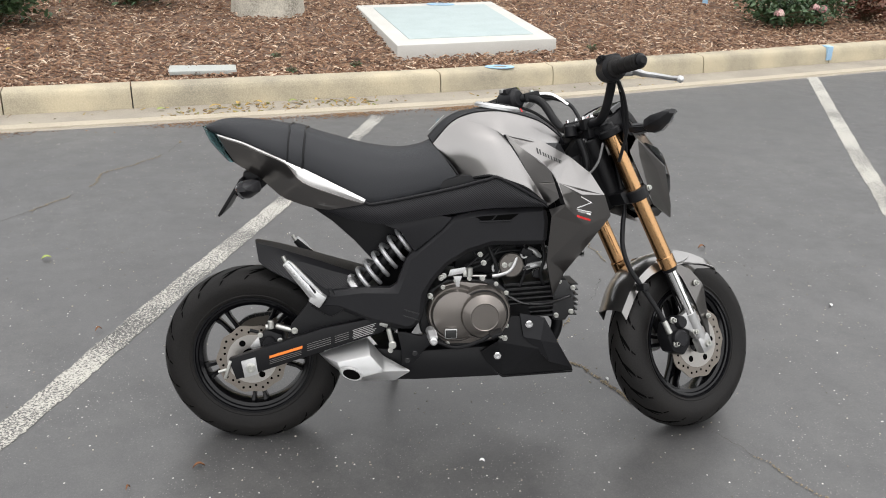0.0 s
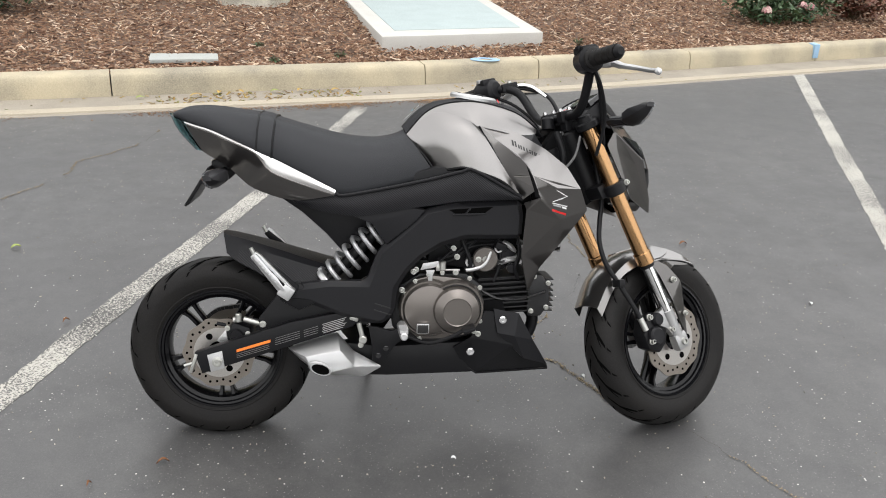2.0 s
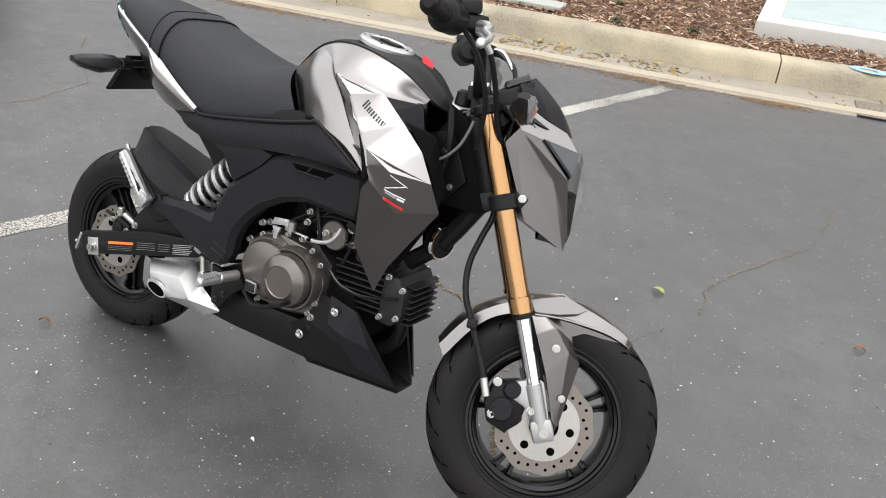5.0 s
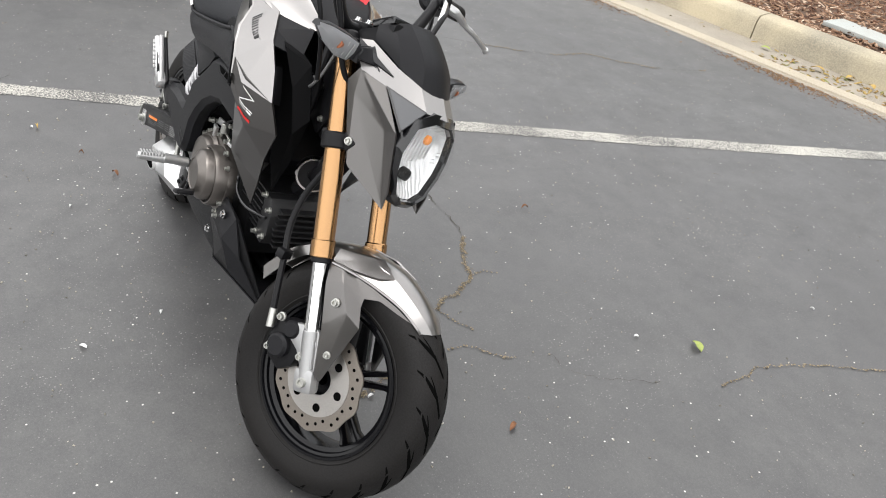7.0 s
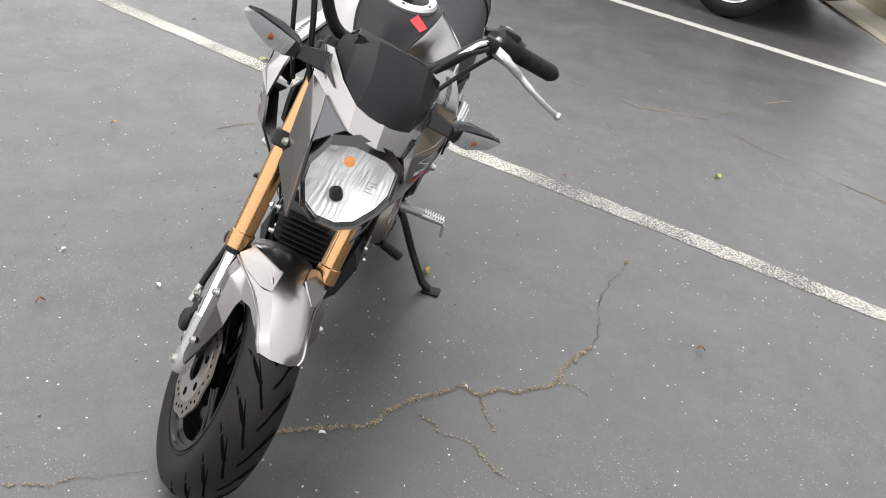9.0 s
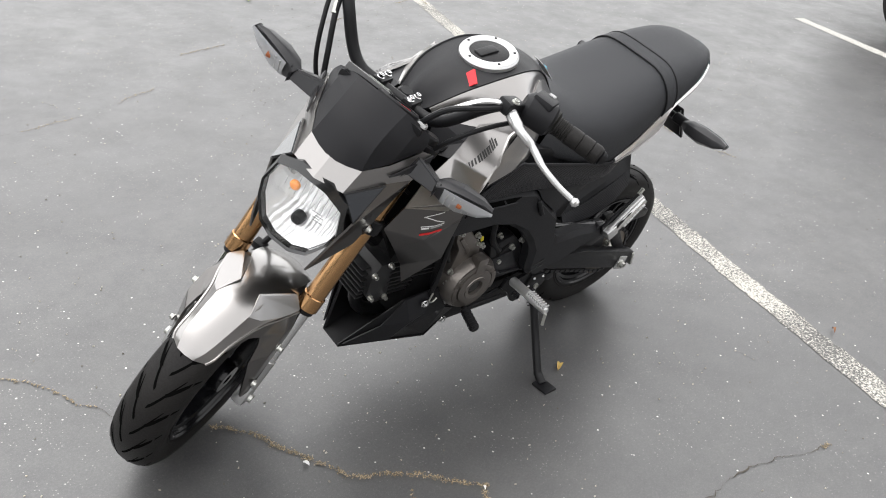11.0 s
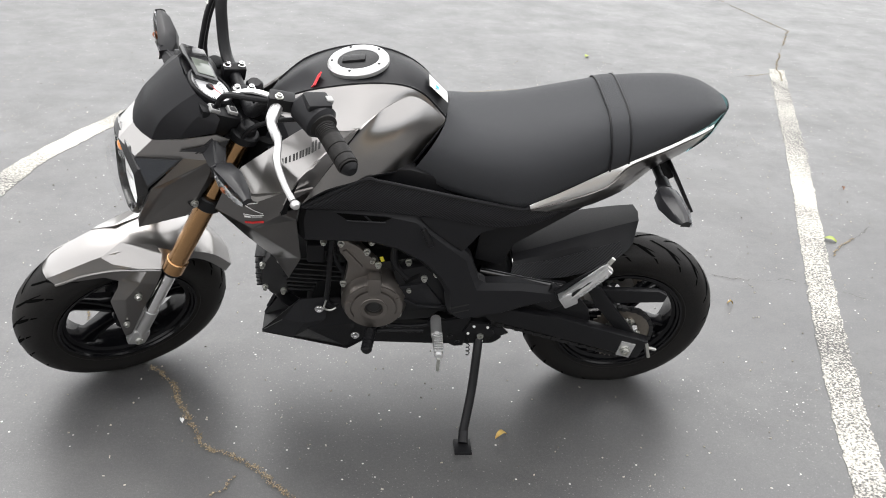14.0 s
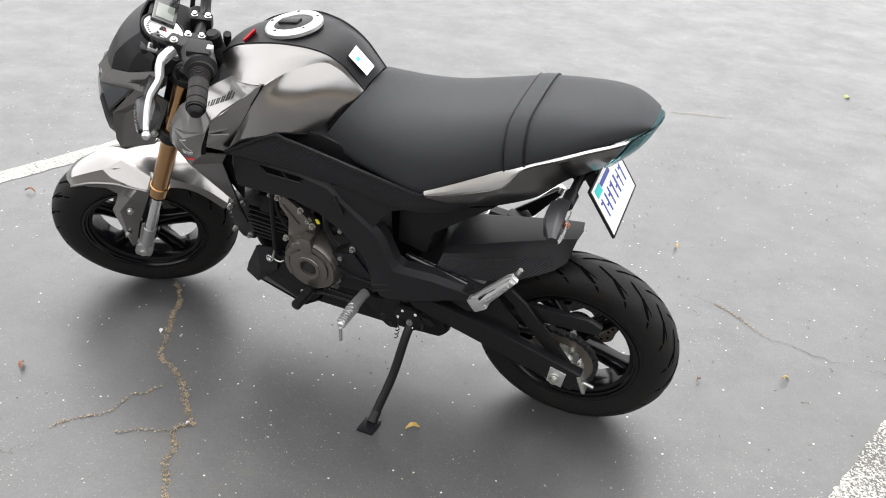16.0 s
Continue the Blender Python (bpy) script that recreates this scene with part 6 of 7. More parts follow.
# rear hugger
hug = [[(.002, 0, .533), (.05, 0, .522), (.10, 0, .508), (.155, 0, .492), (.21, 0, .475), (.285, 0, .455)],
       [(.006, .030, .530), (.05, .036, .520), (.10, .042, .506), (.155, .048, .490), (.212, .054, .472), (.285, .060, .450)],
       [(.012, .046, .503), (.05, .054, .502), (.10, .060, .491), (.155, .066, .477), (.212, .072, .460), (.285, .078, .442)],
       [(.016, .058, .486), (.042, .080, .471), (.085, .092, .450), (.130, .096, .427), (.20, .098, .412), (.29, .098, .422)]]
hugger = part("rear_hugger", sheet([flip(r) for r in hug[:0:-1]] + hug, .004, 1, 4), DARKP, label="matte black rear mudguard", smooth=16)
for s in (-1, 1):
    inlay = [[tuple(u + (v - u) * t + (.003 * s if k == 1 else 0) for k, (u, v) in enumerate(zip((a[0], a[1] * s, a[2]), (b[0], b[1] * s, b[2])))) for a, b in zip(hug[2][1:], hug[3][1:])] for t in (.22, .97)]
    part("hugger_inlay", sheet(inlay, .002, 2, 4), CARBON, hugger, "carbon-patterned lower edge", smooth=40)
part("inner_fender", prism([(.372, .549), (.343, .574), (.259, .590), (.156, .622), (.295, .513), (.315, .452), (.378, .470)], .088, .104, .004), BLACKP, label="black inner panel between seat and rear wheel")
# chain, sprocket and chain guard
bm = bmesh.new()
nn = 40
ring_o = [(.078 + (.004 if k % 2 else -.004), 2 * math.pi * k / (2 * nn)) for k in range(2 * nn)]
rows = [[bm.verts.new((r * math.cos(a) * q, yy, AXLE_Z + r * math.sin(a) * q)) for r, a in ring_o] for q, yy in ((1, .080), (1, .085), (.62, .085), (.62, .080))]
for p, q in ((0, 1), (1, 2), (2, 3), (3, 0)):
    for k in range(2 * nn):
        bm.faces.new((rows[p][k - 1], rows[p][k], rows[q][k], rows[q][k - 1]))
sprocket = part("rear_sprocket", bm, DISCW, rear_wheel, "toothed rear sprocket")
bm = bmesh.new()
for k in range(6):
    a = 2 * math.pi * k / 6
    bolt((.045 * math.cos(a), .085, AXLE_Z + .045 * math.sin(a)), .008, .010, 1, bm=bm)
lathe([(0, .10), (.03, .10), (.036, .085), (.036, .06)], (0, 0, AXLE_Z), 24, bm=bm)
part("sprocket_nut", bm, ZINC, sprocket, split=True)
bm = bmesh.new()
loop = [(0.078 * math.cos(a), AXLE_Z + .078 * math.sin(a)) for a in (radians(100 + 160 * k / 22) for k in range(23))]
front = [(.475 + .032 * math.cos(a), .345 + .032 * math.sin(a)) for a in (radians(-80 + 160 * k / 8) for k in range(9))]
line = loop + [(x, z) for x, z in [(loop[-1][0] + (front[0][0] - loop[-1][0]) * k / 42, loop[-1][1] + (front[0][1] - loop[-1][1]) * k / 42) for k in range(1, 42)]] + front
line += [(front[-1][0] + (loop[0][0] - front[-1][0]) * k / 42, front[-1][1] + (loop[0][1] - front[-1][1]) * k / 42) for k in range(1, 42)]
for k in range(len(line)):
    (x0, z0), (x1, z1) = line[k - 1], line[k]
    a = math.degrees(math.atan2(z1 - z0, x1 - x0))
    block(((x0 + x1) / 2, .0825, (z0 + z1) / 2), (math.hypot(x1 - x0, z1 - z0) * .92, .014 if k % 2 else .010, .009), 0, (0, -a, 0), bm=bm)
part("drive_chain", bm, ENGBLK, label="dark drive chain", smooth=False)
part("chain_guard", prism([(.075, .343), (.080, .386), (-.058, .384), (-.082, .372), (-.078, .350)], .090, .106, .005), BLACKP, label="black chain guard")
part("guard_stay", prism([(.150, .425), (.115, .425), (.080, .396), (-.030, .254), (-.008, .234), (.085, .345), (.108, .384)], .107, .118, .004), BLACKP)
bm = rod((.36, .10, .432), (.18, .135, .420), .008, segments=12)
part("peg_tube", bm, GLOSSB)
part("helmet_hook", rod((.498, .152, .588), (.478, .160, .548), .006, segments=10, chamfer=.002), BLACKP, label="helmet holder on the left spar")

# key in the lock with a red tag, a thing of its own
tag = bmesh.new()
tag_far, tag_near = (Vector((.705, .045, .876)), Vector((.716, .071, .863))), (Vector((.728, .014, .832)), Vector((.743, .036, .818)))
tag_up = (tag_far[1] - tag_far[0]).cross(tag_near[0] - tag_far[0]).normalized() * .0013
tag_a = [tag.verts.new(p + tag_up) for p in (*tag_far, *tag_near[::-1])]
tag_b = [tag.verts.new(p - tag_up) for p in (*tag_far, *tag_near[::-1])]
tag.faces.new(tag_a)
tag.faces.new(tag_b[::-1])
for k in range(4):
    tag.faces.new((tag_a[k - 1], tag_a[k], tag_b[k], tag_b[k - 1]))
bevelled(tag, .0008)
key = tagged(mesh_object("key_tag", tag, REDTAG, None, "", False), "red plastic key tag hanging from the ignition key", "key tag")
key.matrix_world = BIKE
bm = hose([(.742 + .010 * math.cos(a), .034 + .005 * math.sin(a), .826 + .009 * math.sin(a)) for a in (2 * math.pi * k / 12 for k in range(13))], .0012, 1, 5)
part("key_ring", bm, ZINC, key)
bm = block((.762, .026, .822), (.030, .022, .010), .003, (0, 20, 0))
part("key", bm, BLACKP, key)

# ---- painted lines ----
def paint_material(name, lo, hi):
    m = bpy.data.materials.new(name)
    m.use_nodes = True
    nt = m.node_tree
    p = nt.nodes["Principled BSDF"]
    co = nt.nodes.new("ShaderNodeTexCoord")
    n1 = nt.nodes.new("ShaderNodeTexNoise")
    n1.inputs["Scale"].default_value, n1.inputs["Detail"].default_value, n1.inputs["Roughness"].default_value = 150, 4, 0.75
    n2 = nt.nodes.new("ShaderNodeTexNoise")
    n2.inputs["Scale"].default_value, n2.inputs["Detail"].default_value = 2.2, 3
    for n in (n1, n2):
        nt.links.new(co.outputs["Object"], n.inputs["Vector"])
    add = nt.nodes.new("ShaderNodeMath")
    add.operation = 'MULTIPLY_ADD'
    add.inputs[1].default_value = 0.45
    nt.links.new(n2.outputs[0], add.inputs[0])
    nt.links.new(n1.outputs[0], add.inputs[2])
    r = nt.nodes.new("ShaderNodeMapRange")
    r.inputs[1].default_value, r.inputs[2].default_value = lo, hi
    nt.links.new(add.outputs[0], r.inputs[0])
    mx = nt.nodes.new("ShaderNodeMix")
    mx.data_type = 'RGBA'
    mx.inputs[6].default_value, mx.inputs[7].default_value = (0.085, 0.084, 0.083, 1), (0.47, 0.455, 0.41, 1)
    nt.links.new(r.outputs[0], mx.inputs[0])
    nt.links.new(mx.outputs[2], p.inputs["Base Color"])
    p.inputs["Roughness"].default_value = 0.85
    b = nt.nodes.new("ShaderNodeBump")
    b.inputs["Strength"].default_value, b.inputs["Distance"].default_value = 0.5, 0.002
    nt.links.new(n1.outputs[0], b.inputs["Height"])
    nt.links.new(b.outputs[0], p.inputs["Normal"])
    return m


LINEPAINT = paint_material("worn_line_paint", 0.665, 0.775)
LINEPAINT_B = paint_material("less_worn_line_paint", 0.60, 0.76)
FRESHPAINT = material("line_paint", (0.42, 0.41, 0.38), 0.8, grain=0.5, grain_size=160, blotch=0.8, blotch_size=60, bump=0.001, tint=(0.2, 0.195, 0.185))


def painted_line(points, width, mat, label):
    bm = bmesh.new()
    pts = smooth_points([(x, y, 0.0015) for x, y in points], 70)
    prev = None
    for k, p in enumerate(pts):
        d = (pts[min(k + 1, len(pts) - 1)] - pts[max(k - 1, 0)]).normalized()
        n = Vector((-d.y, d.x, 0))
        w = width / 2 + noise.noise(p * 9) * 0.006 + noise.noise(p * 55) * 0.009
        w2 = width / 2 + noise.noise(p * 9 + Vector((5, 5, 5))) * 0.006 + noise.noise(p * 55 + Vector((5, 5, 5))) * 0.009
        pair = [bm.verts.new(p + n * w), bm.verts.new(p - n * w2)]
        if prev:
            bm.faces.new((prev[0], prev[1], pair[1], pair[0]))
        prev = pair
    return tagged(mesh_object("parking_line", bm, mat), label, "line", kind="structure")


painted_line([(-1.99, -2.95), (-1.39, -1.56), (-.715, -.06), (-.30, 1.0), (.075, 1.95), (.605, 3.42)], .088, LINEPAINT, "worn white parking bay line on asphalt")
painted_line([(1.49, -2.10), (1.80, -1.42), (2.0, -.62), (2.929, 1.509), (3.395, 2.576), (4.33, 4.66)], .092, LINEPAINT_B, "worn white parking bay line on asphalt")
painted_line([(-4.6, -1.5), (-3.57, .83), (-2.82, 2.43), (-2.55, 3.0)], .10, FRESHPAINT, "clear white parking bay line on asphalt")

# ---- gutter, kerb and planter ----
xs = [-40, -30, -20, -14] + [-9 + .25 * k for k in range(73)] + [14, 20, 30, 40]
bm = bmesh.new()
strip(bm, xs, [-.42, -.40, -.30, -.05, .02], [.0, .006, .010, .002, .002])
tagged(mesh_object("gutter", bm, GUTTER), "stained concrete gutter pan along the kerb", "gutter", kind="structure")
bm = bmesh.new()
strip(bm, xs, [-.40, -.395, -.30, -.29], [.004, .016, .016, .008])
tagged(mesh_object("gutter_lip", bm, LIP), "pale concrete lip at the gutter's edge", "gutter", kind="structure")
kerb = tagged(new("kerb"), "weathered pale concrete kerb", "kerb", kind="structure")
joints = [-40, -25, -14, -9, -6.2, -4.4, -2.9, -1.70, -.96, 1.10, 2.0, 3.4, 4.78, 6.6, 9, 16, 26, 40]
for a, b in zip(joints, joints[1:]):
    bm = bmesh.new()
    n = max(2, int((b - a) / .4))
    seg = [a + .004 + (b - a - .008) * k / n for k in range(n + 1)]
    rows = strip(bm, seg, [0, .012, .022, .036, .15, .165, .17], [-.02, .09, .122, .138, .145, .13, -.02])
    bm.faces.new(rows[0])
    bm.faces.new(rows[-1][::-1])
    mesh_object("kerb_section", bm, CONCRETE, kerb, smooth=50)
bm = bmesh.new()
off = [.16, .30, .8, 1.6, 3, 6, 14, 60]
rows = strip(bm, xs, off, [.118, .125, .15, .18, .22, .26, .3, .3])
for r in rows:
    for v in r[1:]:
        v.co.z += noise.noise(v.co * 1.3) * .025
bed = tagged(mesh_object("planter_bed", bm, MULCHSOIL, smooth=60), "dark planter soil under bark mulch", "planter bed", kind="structure")

# ---- what lies and grows along the kerb ----
def island_material(name, stops, rough=0.85, bump=0.0):
    """A colour drawn per loose piece from a ramp."""
    m = bpy.data.materials.new(name)
    m.use_nodes = True
    nt = m.node_tree
    p = nt.nodes["Principled BSDF"]
    p.inputs["Roughness"].default_value = rough
    geo = nt.nodes.new("ShaderNodeNewGeometry")
    ramp = nt.nodes.new("ShaderNodeValToRGB")
    while len(ramp.color_ramp.elements) < len(stops):
        ramp.color_ramp.elements.new(0.5)
    for k, (e, c) in enumerate(zip(ramp.color_ramp.elements, stops)):
        e.position, e.color = k / (len(stops) - 1), (*c, 1)
    nt.links.new(geo.outputs["Random Per Island"], ramp.inputs[0])
    co = nt.nodes.new("ShaderNodeTexCoord")
    n = nt.nodes.new("ShaderNodeTexNoise")
    n.inputs["Scale"].default_value = 120
    nt.links.new(co.outputs["Object"], n.inputs["Vector"])
    mr = nt.nodes.new("ShaderNodeMapRange")
    mr.inputs[1].default_value, mr.inputs[2].default_value, mr.inputs[3].default_value, mr.inputs[4].default_value = 0.3, 0.7, 0.65, 1.15
    nt.links.new(n.outputs[0], mr.inputs[0])
    mx = nt.nodes.new("ShaderNodeMix")
    mx.data_type, mx.blend_type = 'RGBA', 'MULTIPLY'
    mx.inputs[0].default_value = 1
    nt.links.new(ramp.outputs[0], mx.inputs[6])
    nt.links.new(mr.outputs[0], mx.inputs[7])
    nt.links.new(mx.outputs[2], p.inputs["Base Color"])
    return m


CHIPS = island_material("bark_chips", [(0.06, 0.030, 0.019), (0.17, 0.085, 0.050), (0.34, 0.20, 0.12), (0.13, 0.062, 0.038), (0.48, 0.32, 0.21), (0.26, 0.15, 0.095), (0.82, 0.66, 0.50)], 0.9)
GRIT = island_material("pale_grit", [(0.16, 0.15, 0.13), (0.34, 0.31, 0.26), (0.48, 0.44, 0.36), (0.55, 0.52, 0.46)], 0.9)
CRACKSAND = island_material("crack_sand", [(0.13, 0.10, 0.065), (0.32, 0.25, 0.15), (0.46, 0.38, 0.26), (0.17, 0.14, 0.10)], 0.95)
CRACKDARK = material("crack_dark", (0.040, 0.036, 0.031), 1.0, grain=0.5, grain_size=80, blotch=0.6, blotch_size=9, tint=(0.12, 0.10, 0.075))
LEAFG = island_material("shrub_leaf", [(0.025, 0.055, 0.018), (0.04, 0.085, 0.03), (0.065, 0.12, 0.045), (0.09, 0.13, 0.07)], 0.55)
LEAFR = island_material("bronze_leaf", [(0.11, 0.035, 0.02), (0.17, 0.06, 0.035), (0.09, 0.06, 0.03)], 0.55)
PETALP = island_material("pink_petal", [(0.50, 0.22, 0.24), (0.60, 0.34, 0.33), (0.68, 0.52, 0.46), (0.40, 0.15, 0.18)], 0.6)
PETALR = material("red_petal", (0.55, 0.01, 0.02), 0.5, grain=0.3, grain_size=300)
STEM = material("shrub_stem", (0.10, 0.075, 0.045), 0.85, grain=0.5, grain_size=200, bump=0.001)
FALLEN_G = material("fallen_green_leaf", (0.23, 0.29, 0.08), 0.6, grain=0.4, grain_size=250, blotch=0.7, blotch_size=60, tint=(0.32, 0.34, 0.07))
FALLEN_B = material("fallen_brown_leaf", (0.20, 0.085, 0.035), 0.7, grain=0.4, grain_size=250, blotch=0.7, blotch_size=60, tint=(0.09, 0.04, 0.02))
FALLEN_Y = material("fallen_yellow_leaf", (0.42, 0.30, 0.08), 0.65, grain=0.4, grain_size=250, blotch=0.7, blotch_size=60, tint=(0.28, 0.15, 0.05))


def raw_object(name, verts, faces, mat, parent=None, smooth=False):
    me = bpy.data.meshes.new(name)
    me.from_pydata([tuple(v) for v in verts], [], faces)
    me.materials.append(mat)
    if smooth:
        me.shade_smooth()
    ob = new(name, me)
    if parent is not None:
        ob.parent = parent
    return ob


def bed_height(x, y):
    d = y - kerb_y(x)
    hs = [(0, .118), (.16, .118), (.30, .125), (.8, .15), (1.6, .18), (3, .22), (6, .26), (60, .3)]
    for (a, b), (c, e) in zip(hs, hs[1:]):
        if a <= d <= c:
            return b + (e - b) * (d - a) / (c - a)
    return .118


rng = random.Random(7)


def scatter_chips(count, place, size, flat, mat, name, label, category):
    """Many small wedge-shaped pieces as one mesh."""
    vs, fs = [], []
    for _ in range(count):
        x, y, z, tilt = place()
        l, w, h = size()
        turn = Euler((rng.uniform(-tilt, tilt), rng.uniform(-tilt, tilt), rng.uniform(0, 6.283))).to_matrix()
        c = Vector((x, y, z))
        k = len(vs)
        t = rng.uniform(.35, .9)
        for dx, dy, dz in ((-.5, -.5, -.5), (.5, -.5 * t, -.5), (.5, .5 * t, -.5), (-.5, .5, -.5), (-.42, -.35, .5), (.42, -.3 * t, .5), (.42, .3 * t, .5), (-.42, .35, .5)):
            vs.append(c + turn @ Vector((dx * l, dy * w, dz * h)))
        fs += [(k + a, k + b, k + d, k + e) for a, b, d, e in ((4, 5, 6, 7), (0, 1, 5, 4), (1, 2, 6, 5), (2, 3, 7, 6), (3, 0, 4, 7))]
    return tagged(raw_object(name, vs, fs, mat), label, category, kind="stuff")


def mulch_place():
    u = rng.random()
    x = rng.uniform(-4.2, 7.5)
    d = .155 + 3.9 * rng.random() ** 1.35
    y = kerb_y(x) + d
    return x, y, bed_height(x, y) + rng.uniform(.006, .030), .45


scatter_chips(44000, mulch_place, lambda: (rng.uniform(.016, .066) * (1.5 if rng.random() < .06 else 1), rng.uniform(.005, .016), rng.uniform(.003, .008)), .4, CHIPS, "bark_mulch", "loose brown bark chips covering the planter bed", "mulch")

# cracks, with sand and grit lodged in them
CRACKS = [[(1.56, -.665), (1.47, -.49), (1.39, -.38), (1.28, -.15), (1.16, -.06)],
          [(1.16, -.06), (1.09, .02), (1.05, .13), (1.01, .21), (.98, .27), (.93, .29), (.87, .33), (.81, .41), (.78, .44), (.80, .48), (.77, .52), (.76, .57), (.69, .66), (.63, .68), (.50, .74), (.45, .77), (.22, .775), (-.03, .865)],
          [(.87, .33), (.90, .335), (.93, .38), (.96, .41), (.97, .47), (1.01, .52), (1.04, .54), (1.06, .62), (1.07, .67), (1.13, .67), (1.17, .70), (1.21, .77), (1.25, .85), (1.34, 1.01), (1.32, 1.19), (1.37, 1.37), (1.47, 1.58), (1.58, 1.78), (1.61, 2.12), (1.64, 2.45), (1.72, 2.75)],
          [(-.13, -.70), (-.34, -.62), (-.455, -.51), (-.63, -.46), (-.77, -.456), (-.92, -.39), (-.99, -.32)],
          [(-1.67, .61), (-1.51, .94), (-1.53, 1.26), (-1.33, 1.45), (-1.18, 1.64), (-1.06, 1.81), (-.94, 2.0), (-.87, 2.16), (-.88, 2.31), (-.74, 2.45), (-.60, 2.67), (-.57, 2.89)],
          [(-1.53, 1.26), (-1.92, 1.56), (-2.09, 1.76)],
          [(-2.25, -5.73), (-2.5, -4.95), (-2.58, -3.96), (-2.04, -3.05), (-1.9, -2.7)],
          [(-.02, -2.37), (-.57, -2.5), (-1.0, -2.58), (-1.9, -2.85)],
          [(-1.0, -.61), (-1.3, -.84), (-1.54, -.69), (-1.5, -.47), (-1.53, -.27)],
          [(1.6, -1.70), (1.2, -1.78), (.89, -1.81), (.65, -1.855), (.1, -2.1)],
          [(.80, .48), (.84, .49), (.89, .51), (.92, .53)],
          [(.69, .66), (.69, .71), (.71, .75)]]
WIDTHS = [.0035, .0078, .0035, .0050, .0058, .0045, .0052, .0035, .0035, .0018, .003, .0025]
cracks = tagged(new("asphalt_cracks"), "jagged cracks in the asphalt filled with sand and grit", "crack", kind="structure")
grit_spots = []
for line, width in zip(CRACKS, WIDTHS):
    broken = -.55 if width > .005 else -.2
    pts = []
    for (a, b), (c, d) in zip(line, line[1:]):
        n = max(3, int(math.hypot(c - a, d - b) / .009))
        for k in range(n):
            t = k / n
            p = Vector((a + (c - a) * t, b + (d - b) * t, 0))
            j = Vector((noise.noise(p * 11 + Vector((3, 0, 0))), noise.noise(p * 11 + Vector((0, 7, 0))), 0)) * .010 + Vector((noise.noise(p * 45), noise.noise(p * 45 + Vector((9, 9, 9))), 0)) * .011 + Vector((noise.noise(p * 130), noise.noise(p * 130 + Vector((4, 4, 4))), 0)) * .005
            pts.append(p + j)
    vs, fs = [], []
    for k, p in enumerate(pts):
        dr = (pts[min(k + 1, len(pts) - 1)] - pts[max(k - 1, 0)]).normalized()
        nn = Vector((-dr.y, dr.x, 0))
        w = width * .5 * max(.06, .42 + .9 * noise.noise(p * 14 + Vector((0, 0, 4)))) * .5
        vs += [p + nn * w + Vector((0, 0, .0022)), p - nn * w + Vector((0, 0, .0022))]
        if k and noise.noise(p * 6.5 + Vector((7, 1, 3))) > broken:
            fs.append((2 * k - 2, 2 * k - 1, 2 * k + 1, 2 * k))
        if noise.noise(p * 3.1 + Vector((2, 2, 2))) > (-.45 if width > .0075 else broken * .5 + .12):
            grit_spots += [(p, width)] * (2 if width > .0075 else 1)
    raw_object("crack", vs, fs, CRACKDARK, cracks)
pick = lambda: rng.choice(grit_spots)


def crack_place():
    p, w = pick()
    return p.x + rng.gauss(0, w * .45), p.y + rng.gauss(0, w * .45), .003, .3


scatter_chips(12000, crack_place, lambda: (rng.uniform(.001, .0036), rng.uniform(.001, .0024), rng.uniform(.0006, .0014)), .3, CRACKSAND, "crack_grit", "tan sand and grit lodged in the cracks", "grit")


def lot_place():
    return rng.uniform(-3.2, 3.2), rng.uniform(-3.0, 3.1), .0015, .2


scatter_chips(3600, lot_place, lambda: (rng.uniform(.002, .006), rng.uniform(.002, .0045), rng.uniform(.0015, .003)), .2, GRIT, "loose_grit", "pale grit strewn over the asphalt", "grit")


def gutter_place():
    x = rng.uniform(-.75, .62) if rng.random() < .75 else rng.uniform(-2.5, 3)
    return x, kerb_y(x) - rng.uniform(.05, .34), .010, .5


scatter_chips(260, gutter_place, lambda: (rng.uniform(.010, .045), rng.uniform(.006, .022), rng.uniform(.001, .004)), .5, island_material("gutter_litter_mix", [(0.28, 0.16, 0.05), (0.36, 0.27, 0.09), (0.16, 0.09, 0.04), (0.22, 0.25, 0.06)], 0.8), "gutter_litter", "dry leaf scraps gathered in the gutter", "leaf litter")


def sand_place():
    x = rng.choice((rng.gauss(-.35, .22), rng.gauss(.45, .16), rng.gauss(-1.9, .25), rng.gauss(1.15, .12)))
    return x, kerb_y(x) - .42 - abs(rng.gauss(0, .055)), .002, .2


scatter_chips(2600, sand_place, lambda: (rng.uniform(.004, .014), rng.uniform(.003, .009), rng.uniform(.001, .003)), .2, island_material("rusty_silt", [(0.16, 0.09, 0.05), (0.24, 0.14, 0.075), (0.30, 0.19, 0.10), (0.12, 0.08, 0.05)], 0.95), "gutter_silt", "rust-brown silt washed along the gutter's edge", "silt")


def leaf_mesh(length, width, curl):
    """A pointed leaf with a folded midrib."""
    vs, fs = [], []
    n = 7
    for k in range(n + 1):
        t = k / n
        w = width * math.sin(math.pi * min(1, t * .94 + .03)) ** .8 * (1 - .25 * t) * (1 + .12 * math.sin(9 * t))
        z = curl * math.sin(math.pi * t)
        vs += [(t * length, -w / 2, z + .004), (t * length, 0, z), (t * length, w / 2, z + .005)]
        if k:
            a = 3 * k
            fs += [(a - 3, a, a + 1, a - 2), (a - 2, a + 1, a + 2, a - 1)]
    return vs, fs


